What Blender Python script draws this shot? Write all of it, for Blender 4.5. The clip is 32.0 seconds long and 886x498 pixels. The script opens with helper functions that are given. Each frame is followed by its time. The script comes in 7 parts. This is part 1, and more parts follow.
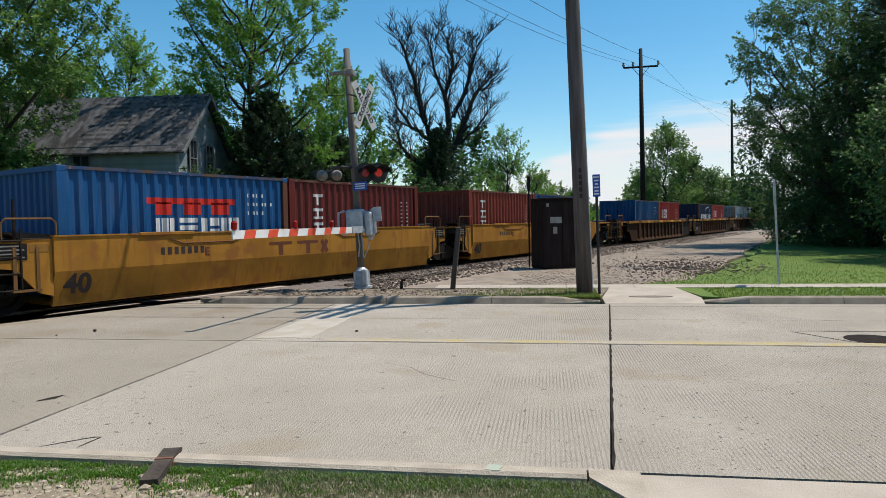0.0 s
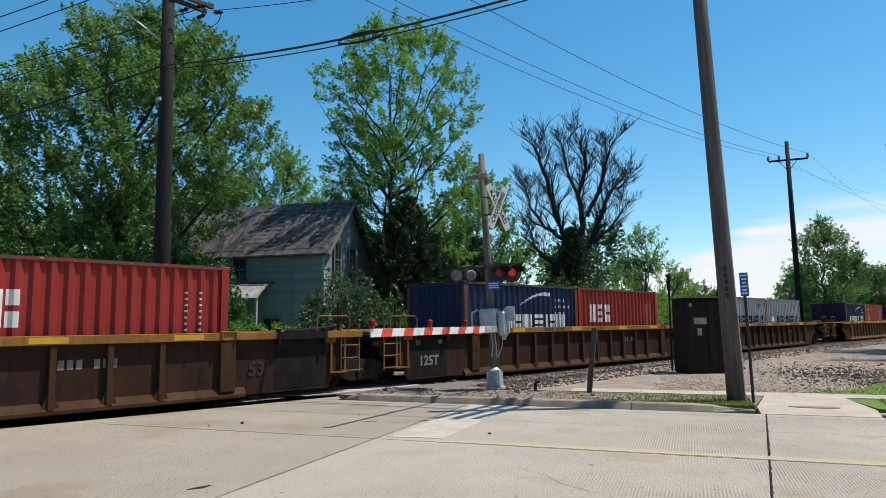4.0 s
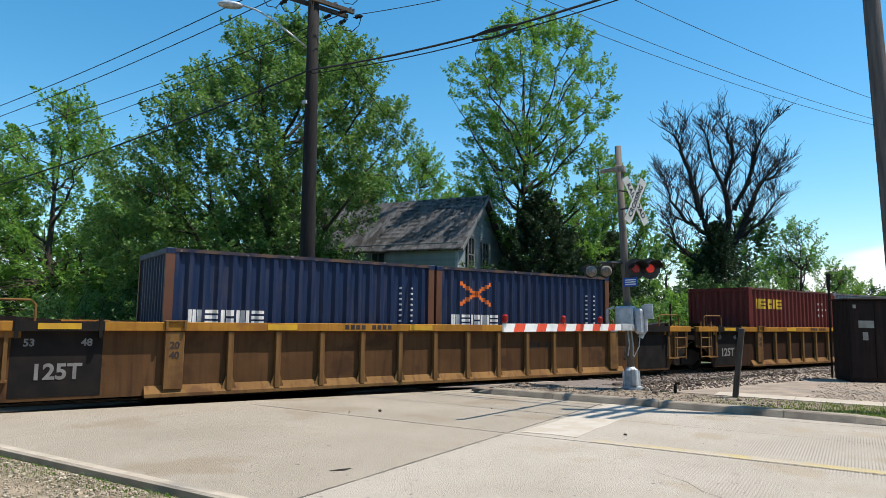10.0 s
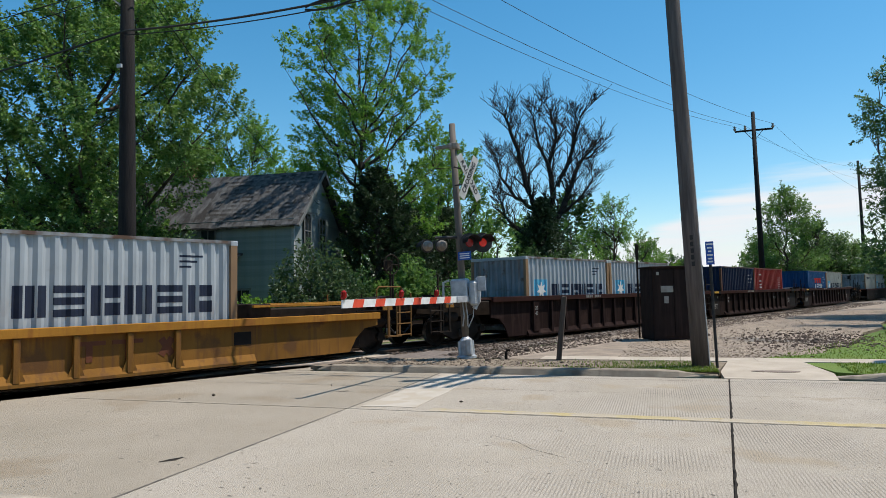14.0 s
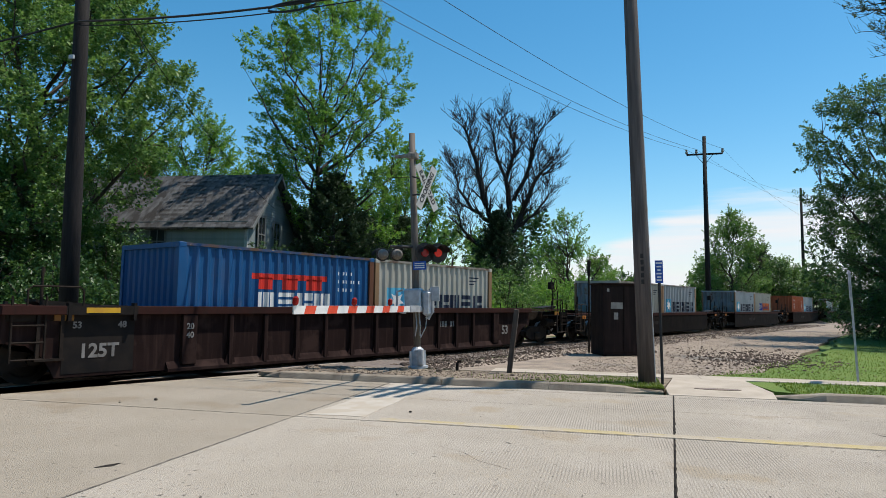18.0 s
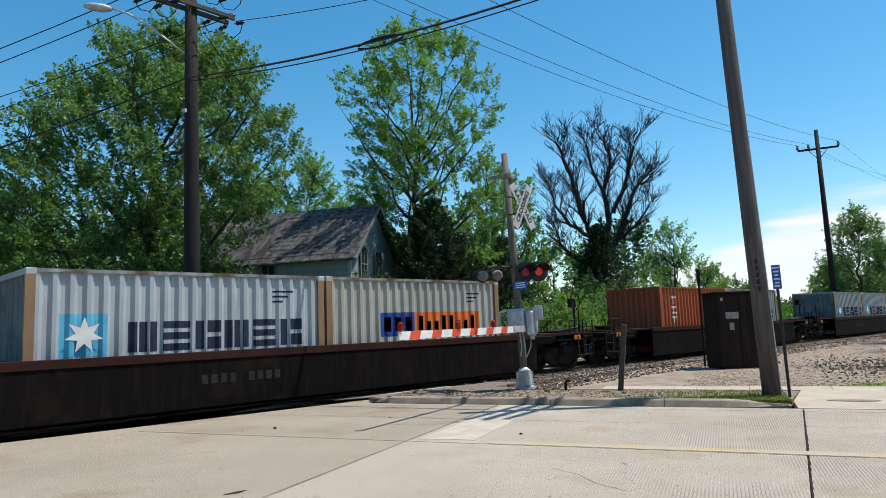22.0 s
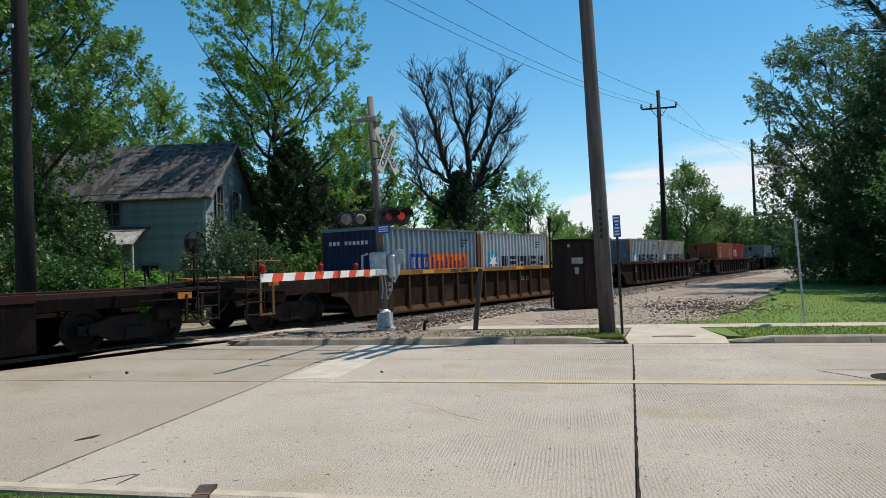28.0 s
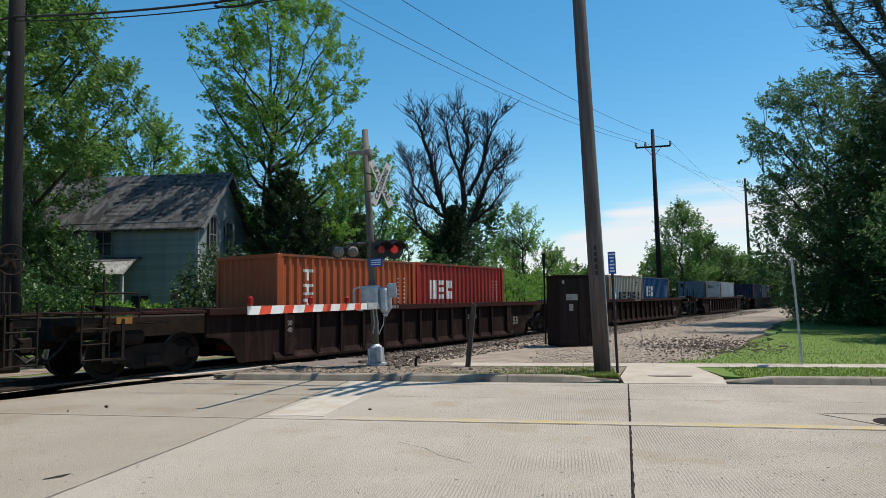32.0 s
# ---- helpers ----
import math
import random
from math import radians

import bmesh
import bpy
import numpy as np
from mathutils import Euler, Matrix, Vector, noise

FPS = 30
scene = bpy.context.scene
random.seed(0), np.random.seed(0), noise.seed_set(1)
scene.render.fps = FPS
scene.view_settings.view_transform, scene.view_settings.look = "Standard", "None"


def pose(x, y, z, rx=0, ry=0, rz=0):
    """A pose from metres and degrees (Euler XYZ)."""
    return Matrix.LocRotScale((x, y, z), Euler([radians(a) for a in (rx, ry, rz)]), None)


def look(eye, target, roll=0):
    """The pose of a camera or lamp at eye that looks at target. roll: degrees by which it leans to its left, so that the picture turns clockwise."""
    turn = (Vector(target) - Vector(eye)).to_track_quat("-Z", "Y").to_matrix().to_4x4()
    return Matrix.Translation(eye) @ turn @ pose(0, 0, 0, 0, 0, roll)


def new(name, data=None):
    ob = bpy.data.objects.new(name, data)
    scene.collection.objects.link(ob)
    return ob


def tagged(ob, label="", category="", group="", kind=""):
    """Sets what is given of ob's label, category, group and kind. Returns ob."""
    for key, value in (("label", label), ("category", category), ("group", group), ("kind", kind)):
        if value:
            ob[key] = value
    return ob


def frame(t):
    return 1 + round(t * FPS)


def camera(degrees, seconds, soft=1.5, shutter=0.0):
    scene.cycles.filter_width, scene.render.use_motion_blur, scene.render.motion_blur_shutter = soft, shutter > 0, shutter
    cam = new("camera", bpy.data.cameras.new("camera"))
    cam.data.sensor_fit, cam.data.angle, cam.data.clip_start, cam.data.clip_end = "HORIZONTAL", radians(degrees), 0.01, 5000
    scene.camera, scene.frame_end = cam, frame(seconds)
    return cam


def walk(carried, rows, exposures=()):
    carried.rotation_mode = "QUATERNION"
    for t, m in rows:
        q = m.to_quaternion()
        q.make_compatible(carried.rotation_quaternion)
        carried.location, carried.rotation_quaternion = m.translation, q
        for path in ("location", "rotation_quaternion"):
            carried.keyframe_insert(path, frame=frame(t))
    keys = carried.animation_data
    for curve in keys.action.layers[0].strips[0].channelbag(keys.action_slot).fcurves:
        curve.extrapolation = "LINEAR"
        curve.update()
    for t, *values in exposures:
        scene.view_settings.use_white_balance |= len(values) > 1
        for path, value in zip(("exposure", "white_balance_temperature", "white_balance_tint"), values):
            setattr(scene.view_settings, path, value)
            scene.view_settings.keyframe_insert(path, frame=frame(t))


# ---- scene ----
cam = camera(66.8, 32.0, soft=0.7)
PATH = [
    (0, 0, 0, 1.6, 87.70, 1.03, 8.86),
    (0.5, 0, 0, 1.6, 88.80, 0.36, 7.23),
    (1, 0, 0, 1.6, 91.06, -1.74, 9.98),
    (1.5, 0, 0, 1.6, 90.06, -1.80, 11.38),
    (2, 0, 0, 1.6, 94.08, -0.41, 11.95),
    (2.5, 0, 0, 1.6, 93.76, 0.15, 15.15),
    (3, 0, 0, 1.6, 95.48, 0.21, 16.49),
    (3.5, 0, 0, 1.6, 97.03, 0.45, 19.51),
    (4, 0, 0, 1.6, 96.32, 0.55, 20.16),
    (4.5, 0, 0, 1.6, 95.89, -0.53, 18.58),
    (6.5, 0, 0, 1.6, 96.25, -1.29, 17.84),
    (7, 0, 0, 1.6, 95.15, 0.37, 18.67),
    (7.5, 0, 0, 1.6, 96.14, -0.41, 22.59),
    (8, 0, 0, 1.6, 97.15, -1.53, 25.07),
    (8.5, 0, 0, 1.6, 95.90, 0.42, 29.58),
    (9, 0, 0, 1.6, 95.10, 0.90, 30.30),
    (9.4, 0, 0, 1.6, 96.60, 1.12, 30.80),
    (9.5, 0, 0, 1.6, 94.74, 0.91, 30.67),
    (10, 0, 0, 1.6, 95.86, -0.85, 31.37),
    (10.5, 0, 0, 1.6, 93.12, 0.16, 24.75),
    (11, 0, 0, 1.6, 96.42, -0.60, 22.55),
    (11.5, 0, 0, 1.6, 95.98, -2.22, 17.90),
    (12, 0, 0, 1.6, 95.44, -0.16, 12.32),
    (12.5, 0, 0, 1.6, 93.05, 0.70, 13.89),
    (13, 0, 0, 1.6, 93.25, 0.85, 16.45),
    (13.5, 0, 0, 1.6, 93.39, 1.55, 16.55),
    (14, 0, 0, 1.6, 93.77, 1.07, 17.73),
    (14.5, 0, 0, 1.6, 91.88, 1.81, 17.98),
    (15, 0, 0, 1.6, 94.37, -0.81, 15.59),
    (15.5, 0, 0, 1.6, 96.72, -1.19, 14.13),
    (17.5, 0, 0, 1.6, 95.89, -0.34, 13.74),
    (18, 0, 0, 1.6, 94.60, -0.83, 13.78),
    (18.5, 0, 0, 1.6, 95.29, -1.22, 14.73),
    (19, 0, 0, 1.6, 95.81, -0.08, 15.28),
    (19.5, 0, 0, 1.6, 96.03, 0.15, 14.84),
    (20, 0, 0, 1.6, 99.08, 2.31, 14.28),
    (20.5, 0, 0, 1.6, 97.57, 2.43, 16.46),
    (21, 0, 0, 1.6, 97.00, 1.96, 20.92),
    (21.5, 0, 0, 1.6, 97.39, 1.74, 21.50),
    (22, 0, 0, 1.6, 96.49, 2.00, 22.52),
    (22.5, 0, 0, 1.6, 94.23, 2.56, 23.26),
    (23, 0, 0, 1.6, 98.35, 0.22, 18.66),
    (23.5, 0, 0, 1.6, 96.83, 1.29, 17.52),
    (23.9, 0, 0, 1.6, 99.77, 1.04, 16.76),
    (24, 0, 0, 1.6, 96.59, 0.45, 17.04),
    (24.5, 0, 0, 1.6, 95.30, 1.93, 11.50),
    (25, 0, 0, 1.6, 95.27, 0.57, 8.12),
    (25.5, 0, 0, 1.6, 93.56, 1.52, 8.16),
    (27.5, 0, -0.22, 1.6, 90.99, 0.67, 10.15),
    (28, 0, -0.2, 1.6, 91.30, 1.56, 10.63),
    (28.5, 0, -0.15, 1.6, 92.25, 0.87, 10.16),
    (29, 0, -0.09, 1.6, 92.12, 1.68, 8.90),
    (29.5, 0, -0.04, 1.6, 94.90, 0.94, 9.06),
    (30, 0, 0, 1.6, 94.40, 2.01, 9.31),
    (30.5, 0, 0, 1.6, 93.77, 1.43, 9.20),
    (31, 0, 0, 1.6, 95.44, 1.13, 10.30),
    (31.5, 0, 0, 1.6, 93.96, 0.77, 10.01),
    (32, 0, 0, 1.6, 94.24, 0.75, 10.15),
]
walk(cam, [(t, pose(*p)) for t, *p in PATH], exposures=((0, -0.08), (3, -0.02), (4.5, 0.06), (7, 0.05), (8, 0.14), (9, 0.25), (10, 0.3), (11, 0.2), (12, 0.02), (13, -0.02), (18, 0.0), (20, 0.06), (23, 0.15), (24.5, 0.05), (26, 0.0), (32, -0.04)))

# ---- sky and sun ----
SUN_AZ, SUN_EL = 62.5, 66.0            # degrees to the right of +y, above the horizon
sun_dir = Vector((math.sin(radians(SUN_AZ)) * math.cos(radians(SUN_EL)), math.cos(radians(SUN_AZ)) * math.cos(radians(SUN_EL)), math.sin(radians(SUN_EL))))
sun = new("sun", bpy.data.lights.new("sun", "SUN"))
sun.data.energy, sun.data.angle, sun.data.color = 5.2, radians(0.5), (1.0, 0.93, 0.83)
sun.matrix_world = look(sun_dir * 100, (0, 0, 0))

world = bpy.data.worlds.new("world")
scene.world = world
world.use_nodes = True
wt = world.node_tree
wt.nodes.clear()
w_out, w_bg, w_sky = (wt.nodes.new(n) for n in ("ShaderNodeOutputWorld", "ShaderNodeBackground", "ShaderNodeTexSky"))
w_sky.sky_type, w_sky.sun_disc, w_sky.sun_elevation, w_sky.sun_rotation = "NISHITA", False, radians(SUN_EL), radians(SUN_AZ)
w_sky.air_density, w_sky.dust_density, w_sky.ozone_density = 1.0, 0.4, 2.0
w_bg.inputs["Strength"].default_value = 0.113
# a streaky white cloud bank low over the horizon, its top rising to the right
w_co, w_sep, w_map, w_noise, w_top, w_wave, w_gap, w_edge, w_thin, w_mul, w_mix = (wt.nodes.new(n) for n in (
    "ShaderNodeTexCoord", "ShaderNodeSeparateXYZ", "ShaderNodeMapping", "ShaderNodeTexNoise", "ShaderNodeMapRange", "ShaderNodeMath", "ShaderNodeMath", "ShaderNodeMapRange", "ShaderNodeMapRange", "ShaderNodeMath", "ShaderNodeMix"))
w_map.inputs["Scale"].default_value = (2.0, 2.0, 26.0)
w_noise.inputs["Scale"].default_value, w_noise.inputs["Detail"].default_value = 1.7, 6
w_top.interpolation_type = "SMOOTHSTEP"
for key, v in (("From Min", -0.16), ("From Max", 0.20), ("To Min", 0.035), ("To Max", 0.153)):
    w_top.inputs[key].default_value = v
w_wave.operation, w_wave.inputs[1].default_value, w_wave.inputs[2].default_value = "MULTIPLY_ADD", 0.075, -0.0375
w_gap.operation = "SUBTRACT"
w_edge.interpolation_type = "SMOOTHSTEP"
w_edge.inputs["From Min"].default_value, w_edge.inputs["From Max"].default_value = -0.012, 0.016
w_thin.inputs["From Min"].default_value, w_thin.inputs["From Max"].default_value = 0.3, 0.62
w_thin.inputs["To Min"].default_value, w_thin.inputs["To Max"].default_value = 0.42, 1.0
w_mul.operation, w_mix.data_type = "MULTIPLY", "RGBA"
w_mix.inputs["B"].default_value = (7.8, 8.0, 8.3, 1)
wt.links.new(w_co.outputs["Generated"], w_map.inputs["Vector"])
wt.links.new(w_co.outputs["Generated"], w_sep.inputs[0])
wt.links.new(w_map.outputs[0], w_noise.inputs["Vector"])
wt.links.new(w_sep.outputs["X"], w_top.inputs["Value"])
wt.links.new(w_noise.outputs["Fac"], w_wave.inputs[0])
w_add = wt.nodes.new("ShaderNodeMath")
wt.links.new(w_top.outputs[0], w_add.inputs[0])
wt.links.new(w_wave.outputs[0], w_add.inputs[1])
wt.links.new(w_add.outputs[0], w_gap.inputs[0])
wt.links.new(w_sep.outputs["Z"], w_gap.inputs[1])
wt.links.new(w_gap.outputs[0], w_edge.inputs["Value"])
wt.links.new(w_noise.outputs["Fac"], w_thin.inputs["Value"])
wt.links.new(w_edge.outputs[0], w_mul.inputs[0])
wt.links.new(w_thin.outputs[0], w_mul.inputs[1])
wt.links.new(w_mul.outputs[0], w_mix.inputs["Factor"])
w_hue = wt.nodes.new("ShaderNodeHueSaturation")
w_hue.inputs["Hue"].default_value, w_hue.inputs["Saturation"].default_value, w_hue.inputs["Value"].default_value = 0.486, 1.36, 1.34
wt.links.new(w_sky.outputs[0], w_hue.inputs["Color"])
wt.links.new(w_hue.outputs[0], w_mix.inputs["A"])
wt.links.new(w_mix.outputs["Result"], w_bg.inputs["Color"])
wt.links.new(w_bg.outputs[0], w_out.inputs[0])
scene.view_settings.exposure = 0.0

# ---- materials ----
def mat(name, c1, c2=None, scale=3.0, rough=0.8, metal=0.0, bump=0.0, bump_scale=60.0, streak=None, stretch=(1, 1, 1), vary=0.0, spec=0.3, emit=0.0, stain=None, stain_at=0.6, stain_scale=0.8, groove=0.0, grain=0.0):
    """Colour noise at one scale, stains at another, streaks down the surface, fine relief; vary: from piece to piece."""
    m = bpy.data.materials.new(name)
    m.use_nodes = True
    nt = m.node_tree
    b = nt.nodes["Principled BSDF"]
    b.inputs["Roughness"].default_value, b.inputs["Metallic"].default_value = rough, metal
    b.inputs["Specular IOR Level"].default_value = spec
    co = nt.nodes.new("ShaderNodeTexCoord")
    mp = nt.nodes.new("ShaderNodeMapping")
    mp.inputs["Scale"].default_value = stretch
    nt.links.new(co.outputs["Object"], mp.inputs[0])

    def tex(sc, detail=5, vec=None):
        n = nt.nodes.new("ShaderNodeTexNoise")
        n.inputs["Scale"].default_value, n.inputs["Detail"].default_value = sc, detail
        nt.links.new((vec or mp).outputs[0], n.inputs["Vector"])
        return n

    def blend(fac, a, col):
        x = nt.nodes.new("ShaderNodeMix")
        x.data_type = "RGBA"
        nt.links.new(fac, x.inputs["Factor"])
        if isinstance(a, tuple):
            x.inputs["A"].default_value = (*a, 1)
        else:
            nt.links.new(a, x.inputs["A"])
        x.inputs["B"].default_value = (*col, 1)
        return x.outputs["Result"]

    def ramp(src, lo, hi):
        r = nt.nodes.new("ShaderNodeMapRange")
        r.inputs["From Min"].default_value, r.inputs["From Max"].default_value = lo, hi
        nt.links.new(src, r.inputs["Value"])
        return r.outputs["Result"]

    c2 = c2 or tuple(v * 0.75 for v in c1)
    out = blend(ramp(tex(scale).outputs["Fac"], 0.35, 0.65), c1, c2)
    if stain:
        out = blend(ramp(tex(stain_scale, 8).outputs["Fac"], stain_at, stain_at + 0.08), out, stain)
    if streak:
        sm = nt.nodes.new("ShaderNodeMapping")
        sm.inputs["Scale"].default_value = (7, 7, 0.5)
        nt.links.new(co.outputs["Object"], sm.inputs[0])
        out = blend(ramp(tex(1.5, 6, sm).outputs["Fac"], 0.5, 0.72), out, streak)
    if grain:
        gr = nt.nodes.new("ShaderNodeMath")
        gr.operation, gr.inputs[1].default_value = "MULTIPLY", grain
        nt.links.new(ramp(tex(75, 3).outputs["Fac"], 0.45, 0.7), gr.inputs[0])
        out = blend(gr.outputs[0], out, tuple(v * 0.45 for v in c1))
        g2 = nt.nodes.new("ShaderNodeMath")
        g2.operation, g2.inputs[1].default_value = "MULTIPLY", grain * 0.8
        nt.links.new(ramp(tex(16, 6).outputs["Fac"], 0.5, 0.72), g2.inputs[0])
        out = blend(g2.outputs[0], out, tuple(v * 0.7 for v in c1))
    wave = None
    if groove:
        wave = nt.nodes.new("ShaderNodeTexWave")
        wave.wave_type, wave.bands_direction = "BANDS", "X"
        wave.inputs["Scale"].default_value, wave.inputs["Distortion"].default_value, wave.inputs["Detail"].default_value, wave.inputs["Detail Scale"].default_value = 0.314 / groove, 1.2, 2, 1.5
        nt.links.new(co.outputs["Object"], wave.inputs["Vector"])
        cut = nt.nodes.new("ShaderNodeMath")
        cut.operation = "MULTIPLY"
        nt.links.new(ramp(wave.outputs["Fac"], 0.45, 0.1), cut.inputs[0])
        nt.links.new(ramp(tex(0.7, 4).outputs["Fac"], 0.40, 0.60), cut.inputs[1])
        dim = nt.nodes.new("ShaderNodeMath")
        dim.operation, dim.inputs[1].default_value = "MULTIPLY", 0.95
        # the broom finish is worn away towards the crossing
        sx, fade, worn = nt.nodes.new("ShaderNodeSeparateXYZ"), nt.nodes.new("ShaderNodeMapRange"), nt.nodes.new("ShaderNodeMath")
        nt.links.new(co.outputs["Object"], sx.inputs[0])
        fade.inputs["From Min"].default_value, fade.inputs["From Max"].default_value = -3.4, 0.2
        nt.links.new(sx.outputs["X"], fade.inputs["Value"])
        worn.operation = "MULTIPLY"
        nt.links.new(cut.outputs[0], worn.inputs[0])
        nt.links.new(fade.outputs["Result"], worn.inputs[1])
        nt.links.new(worn.outputs[0], dim.inputs[0])
        out = blend(dim.outputs[0], out, tuple(v * 0.5 for v in c1))
    if vary:
        hs = nt.nodes.new("ShaderNodeHueSaturation")
        ob = nt.nodes.new("ShaderNodeObjectInfo")
        mr = nt.nodes.new("ShaderNodeMapRange")
        mr.inputs["To Min"].default_value, mr.inputs["To Max"].default_value = 1 - vary, 1 + vary
        nt.links.new(ob.outputs["Random"], mr.inputs["Value"])
        nt.links.new(mr.outputs[0], hs.inputs["Value"])
        nt.links.new(out, hs.inputs["Color"])
        out = hs.outputs[0]
    nt.links.new(out, b.inputs["Base Color"])
    rr = nt.nodes.new("ShaderNodeMapRange")
    rr.inputs["To Min"].default_value, rr.inputs["To Max"].default_value = max(0.03, rough - 0.12), min(1, rough + 0.12)
    nt.links.new(tex(scale * 2.3).outputs["Fac"], rr.inputs["Value"])
    nt.links.new(rr.outputs[0], b.inputs["Roughness"])
    if bump:
        bp = nt.nodes.new("ShaderNodeBump")
        bp.inputs["Strength"].default_value, bp.inputs["Distance"].default_value = bump, 0.02
        nt.links.new(tex(bump_scale, 4).outputs["Fac"], bp.inputs["Height"])
        nt.links.new(bp.outputs[0], b.inputs["Normal"])
    if emit:
        b.inputs["Emission Color"].default_value = (*c1, 1)
        b.inputs["Emission Strength"].default_value = emit
    return m


def leaf_mat(name, c1, c2, through_light=0.4):
    """Leaves: colour from leaf to leaf, some light passing through."""
    m = bpy.data.materials.new(name)
    m.use_nodes = True
    nt = m.node_tree
    b = nt.nodes["Principled BSDF"]
    b.inputs["Roughness"].default_value, b.inputs["Specular IOR Level"].default_value = 0.45, 0.36
    geo, mix, tr, sh, hs = (nt.nodes.new(n) for n in ("ShaderNodeNewGeometry", "ShaderNodeMix", "ShaderNodeBsdfTranslucent", "ShaderNodeMixShader", "ShaderNodeHueSaturation"))
    mix.data_type = "RGBA"
    mix.inputs["A"].default_value, mix.inputs["B"].default_value = (*c1, 1), (*c2, 1)
    nt.links.new(geo.outputs["Random Per Island"], mix.inputs["Factor"])
    nt.links.new(mix.outputs["Result"], b.inputs["Base Color"])
    hs.inputs["Value"].default_value, hs.inputs["Saturation"].default_value, hs.inputs["Hue"].default_value = 1.5, 1.1, 0.485
    nt.links.new(mix.outputs["Result"], hs.inputs["Color"])
    nt.links.new(hs.outputs[0], tr.inputs["Color"])
    sh.inputs[0].default_value = through_light
    nt.links.new(b.outputs[0], sh.inputs[1])
    nt.links.new(tr.outputs[0], sh.inputs[2])
    nt.links.new(sh.outputs[0], nt.nodes["Material Output"].inputs[0])
    return m


M_CONCRETE = mat("road_concrete", (0.395, 0.34, 0.27), (0.325, 0.28, 0.217), 0.55, 0.9, bump=0.8, bump_scale=90, grain=0.75, stain=(0.31, 0.25, 0.18), stain_at=0.56, stain_scale=0.7, vary=0.03)
M_CONCRETE_TINED = mat("tined_concrete", (0.472, 0.415, 0.345), (0.408, 0.355, 0.285), 0.6, 0.9, bump=0.8, bump_scale=90, grain=0.75, stain=(0.40, 0.33, 0.24), stain_at=0.57, stain_scale=0.8, vary=0.03, groove=0.034)
M_PIT = mat("pitted_concrete", (0.17, 0.15, 0.125), (0.10, 0.09, 0.078), 9, 0.95)
M_CURB = mat("curb_concrete", (0.46, 0.395, 0.315), (0.35, 0.295, 0.23), 4, 0.92, bump=0.5, bump_scale=70, stain=(0.27, 0.24, 0.2), stain_at=0.6)
M_WALK = mat("walk_concrete", (0.46, 0.395, 0.32), (0.385, 0.33, 0.265), 2, 0.9, bump=0.4, bump_scale=80)
M_TAR = mat("tar", (0.022, 0.019, 0.017), (0.04, 0.034, 0.03), 6, 0.9, bump=0.4, spec=0.05)
M_YELLOW_LINE = mat("worn_yellow_paint", (0.46, 0.365, 0.175), (0.42, 0.35, 0.22), 3, 0.85, stain=(0.42, 0.36, 0.28), stain_at=0.46, stain_scale=2.2, grain=0.5)
M_WHITE_LINE = mat("worn_white_paint", (0.455, 0.41, 0.35), (0.42, 0.37, 0.305), 3, 0.85, stain=(0.40, 0.345, 0.275), stain_at=0.48, stain_scale=2)
M_DIRT = mat("dark_dirt", (0.27, 0.215, 0.155), (0.14, 0.11, 0.082), 2.5, 0.95, bump=0.8, bump_scale=30)
M_SOIL = mat("soil", (0.34, 0.275, 0.195), (0.20, 0.16, 0.11), 3, 0.95, bump=0.8, bump_scale=30)
M_GROUND = mat("ground_grass", (0.07, 0.13, 0.025), (0.10, 0.15, 0.035), 0.5, 0.95, bump=0.6, bump_scale=12)
M_LAWN = mat("lawn", (0.09, 0.155, 0.025), (0.125, 0.178, 0.034), 0.6, 0.95, bump=0.8, bump_scale=25, stain=(0.17, 0.17, 0.06), stain_at=0.63, stain_scale=0.35)
M_GRAVEL = mat("gravel_lot", (0.36, 0.29, 0.225), (0.23, 0.185, 0.145), 1.8, 0.95, bump=1.0, bump_scale=28, grain=0.6, stain=(0.15, 0.135, 0.12), stain_at=0.56, stain_scale=0.25)
M_BALLAST = mat("ballast", (0.21, 0.175, 0.15), (0.12, 0.10, 0.09), 8, 0.95, bump=1.0, bump_scale=14)
M_RAIL = mat("rail_steel", (0.16, 0.11, 0.08), (0.10, 0.07, 0.055), 6, 0.55, 0.6)
M_TIE = mat("tie_wood", (0.085, 0.065, 0.05), (0.05, 0.04, 0.033), 5, 0.9, bump=0.6, bump_scale=20)
M_POLE = mat("pole_wood", (0.145, 0.122, 0.116), (0.085, 0.071, 0.068), 3, 0.9, bump=0.7, bump_scale=18, stretch=(6, 6, 0.4))
M_POLE_DARK = mat("creosoted_pole_wood", (0.022, 0.018, 0.017), (0.013, 0.011, 0.011), 3, 0.9, bump=0.6, bump_scale=18, stretch=(6, 6, 0.4))
M_GREYWOOD = mat("grey_wood", (0.26, 0.23, 0.20), (0.18, 0.16, 0.14), 4, 0.9, bump=0.5, bump_scale=20, stretch=(5, 5, 0.5))
M_MAST = mat("weathered_mast", (0.17, 0.145, 0.125), (0.11, 0.095, 0.085), 4, 0.85, stretch=(5, 5, 0.5))
M_GALV = mat("galvanised_steel", (0.52, 0.54, 0.57), (0.36, 0.38, 0.41), 8, 0.45, 0.25, stain=(0.33, 0.31, 0.29), stain_at=0.62, stain_scale=3)
M_BLACK = mat("black_metal", (0.022, 0.022, 0.024), (0.035, 0.033, 0.032), 7, 0.55, 0.0)
M_IRON = mat("dirty_iron", (0.020, 0.016, 0.014), (0.034, 0.026, 0.021), 5, 0.85, 0.0, spec=0.08, bump=0.3, bump_scale=30)
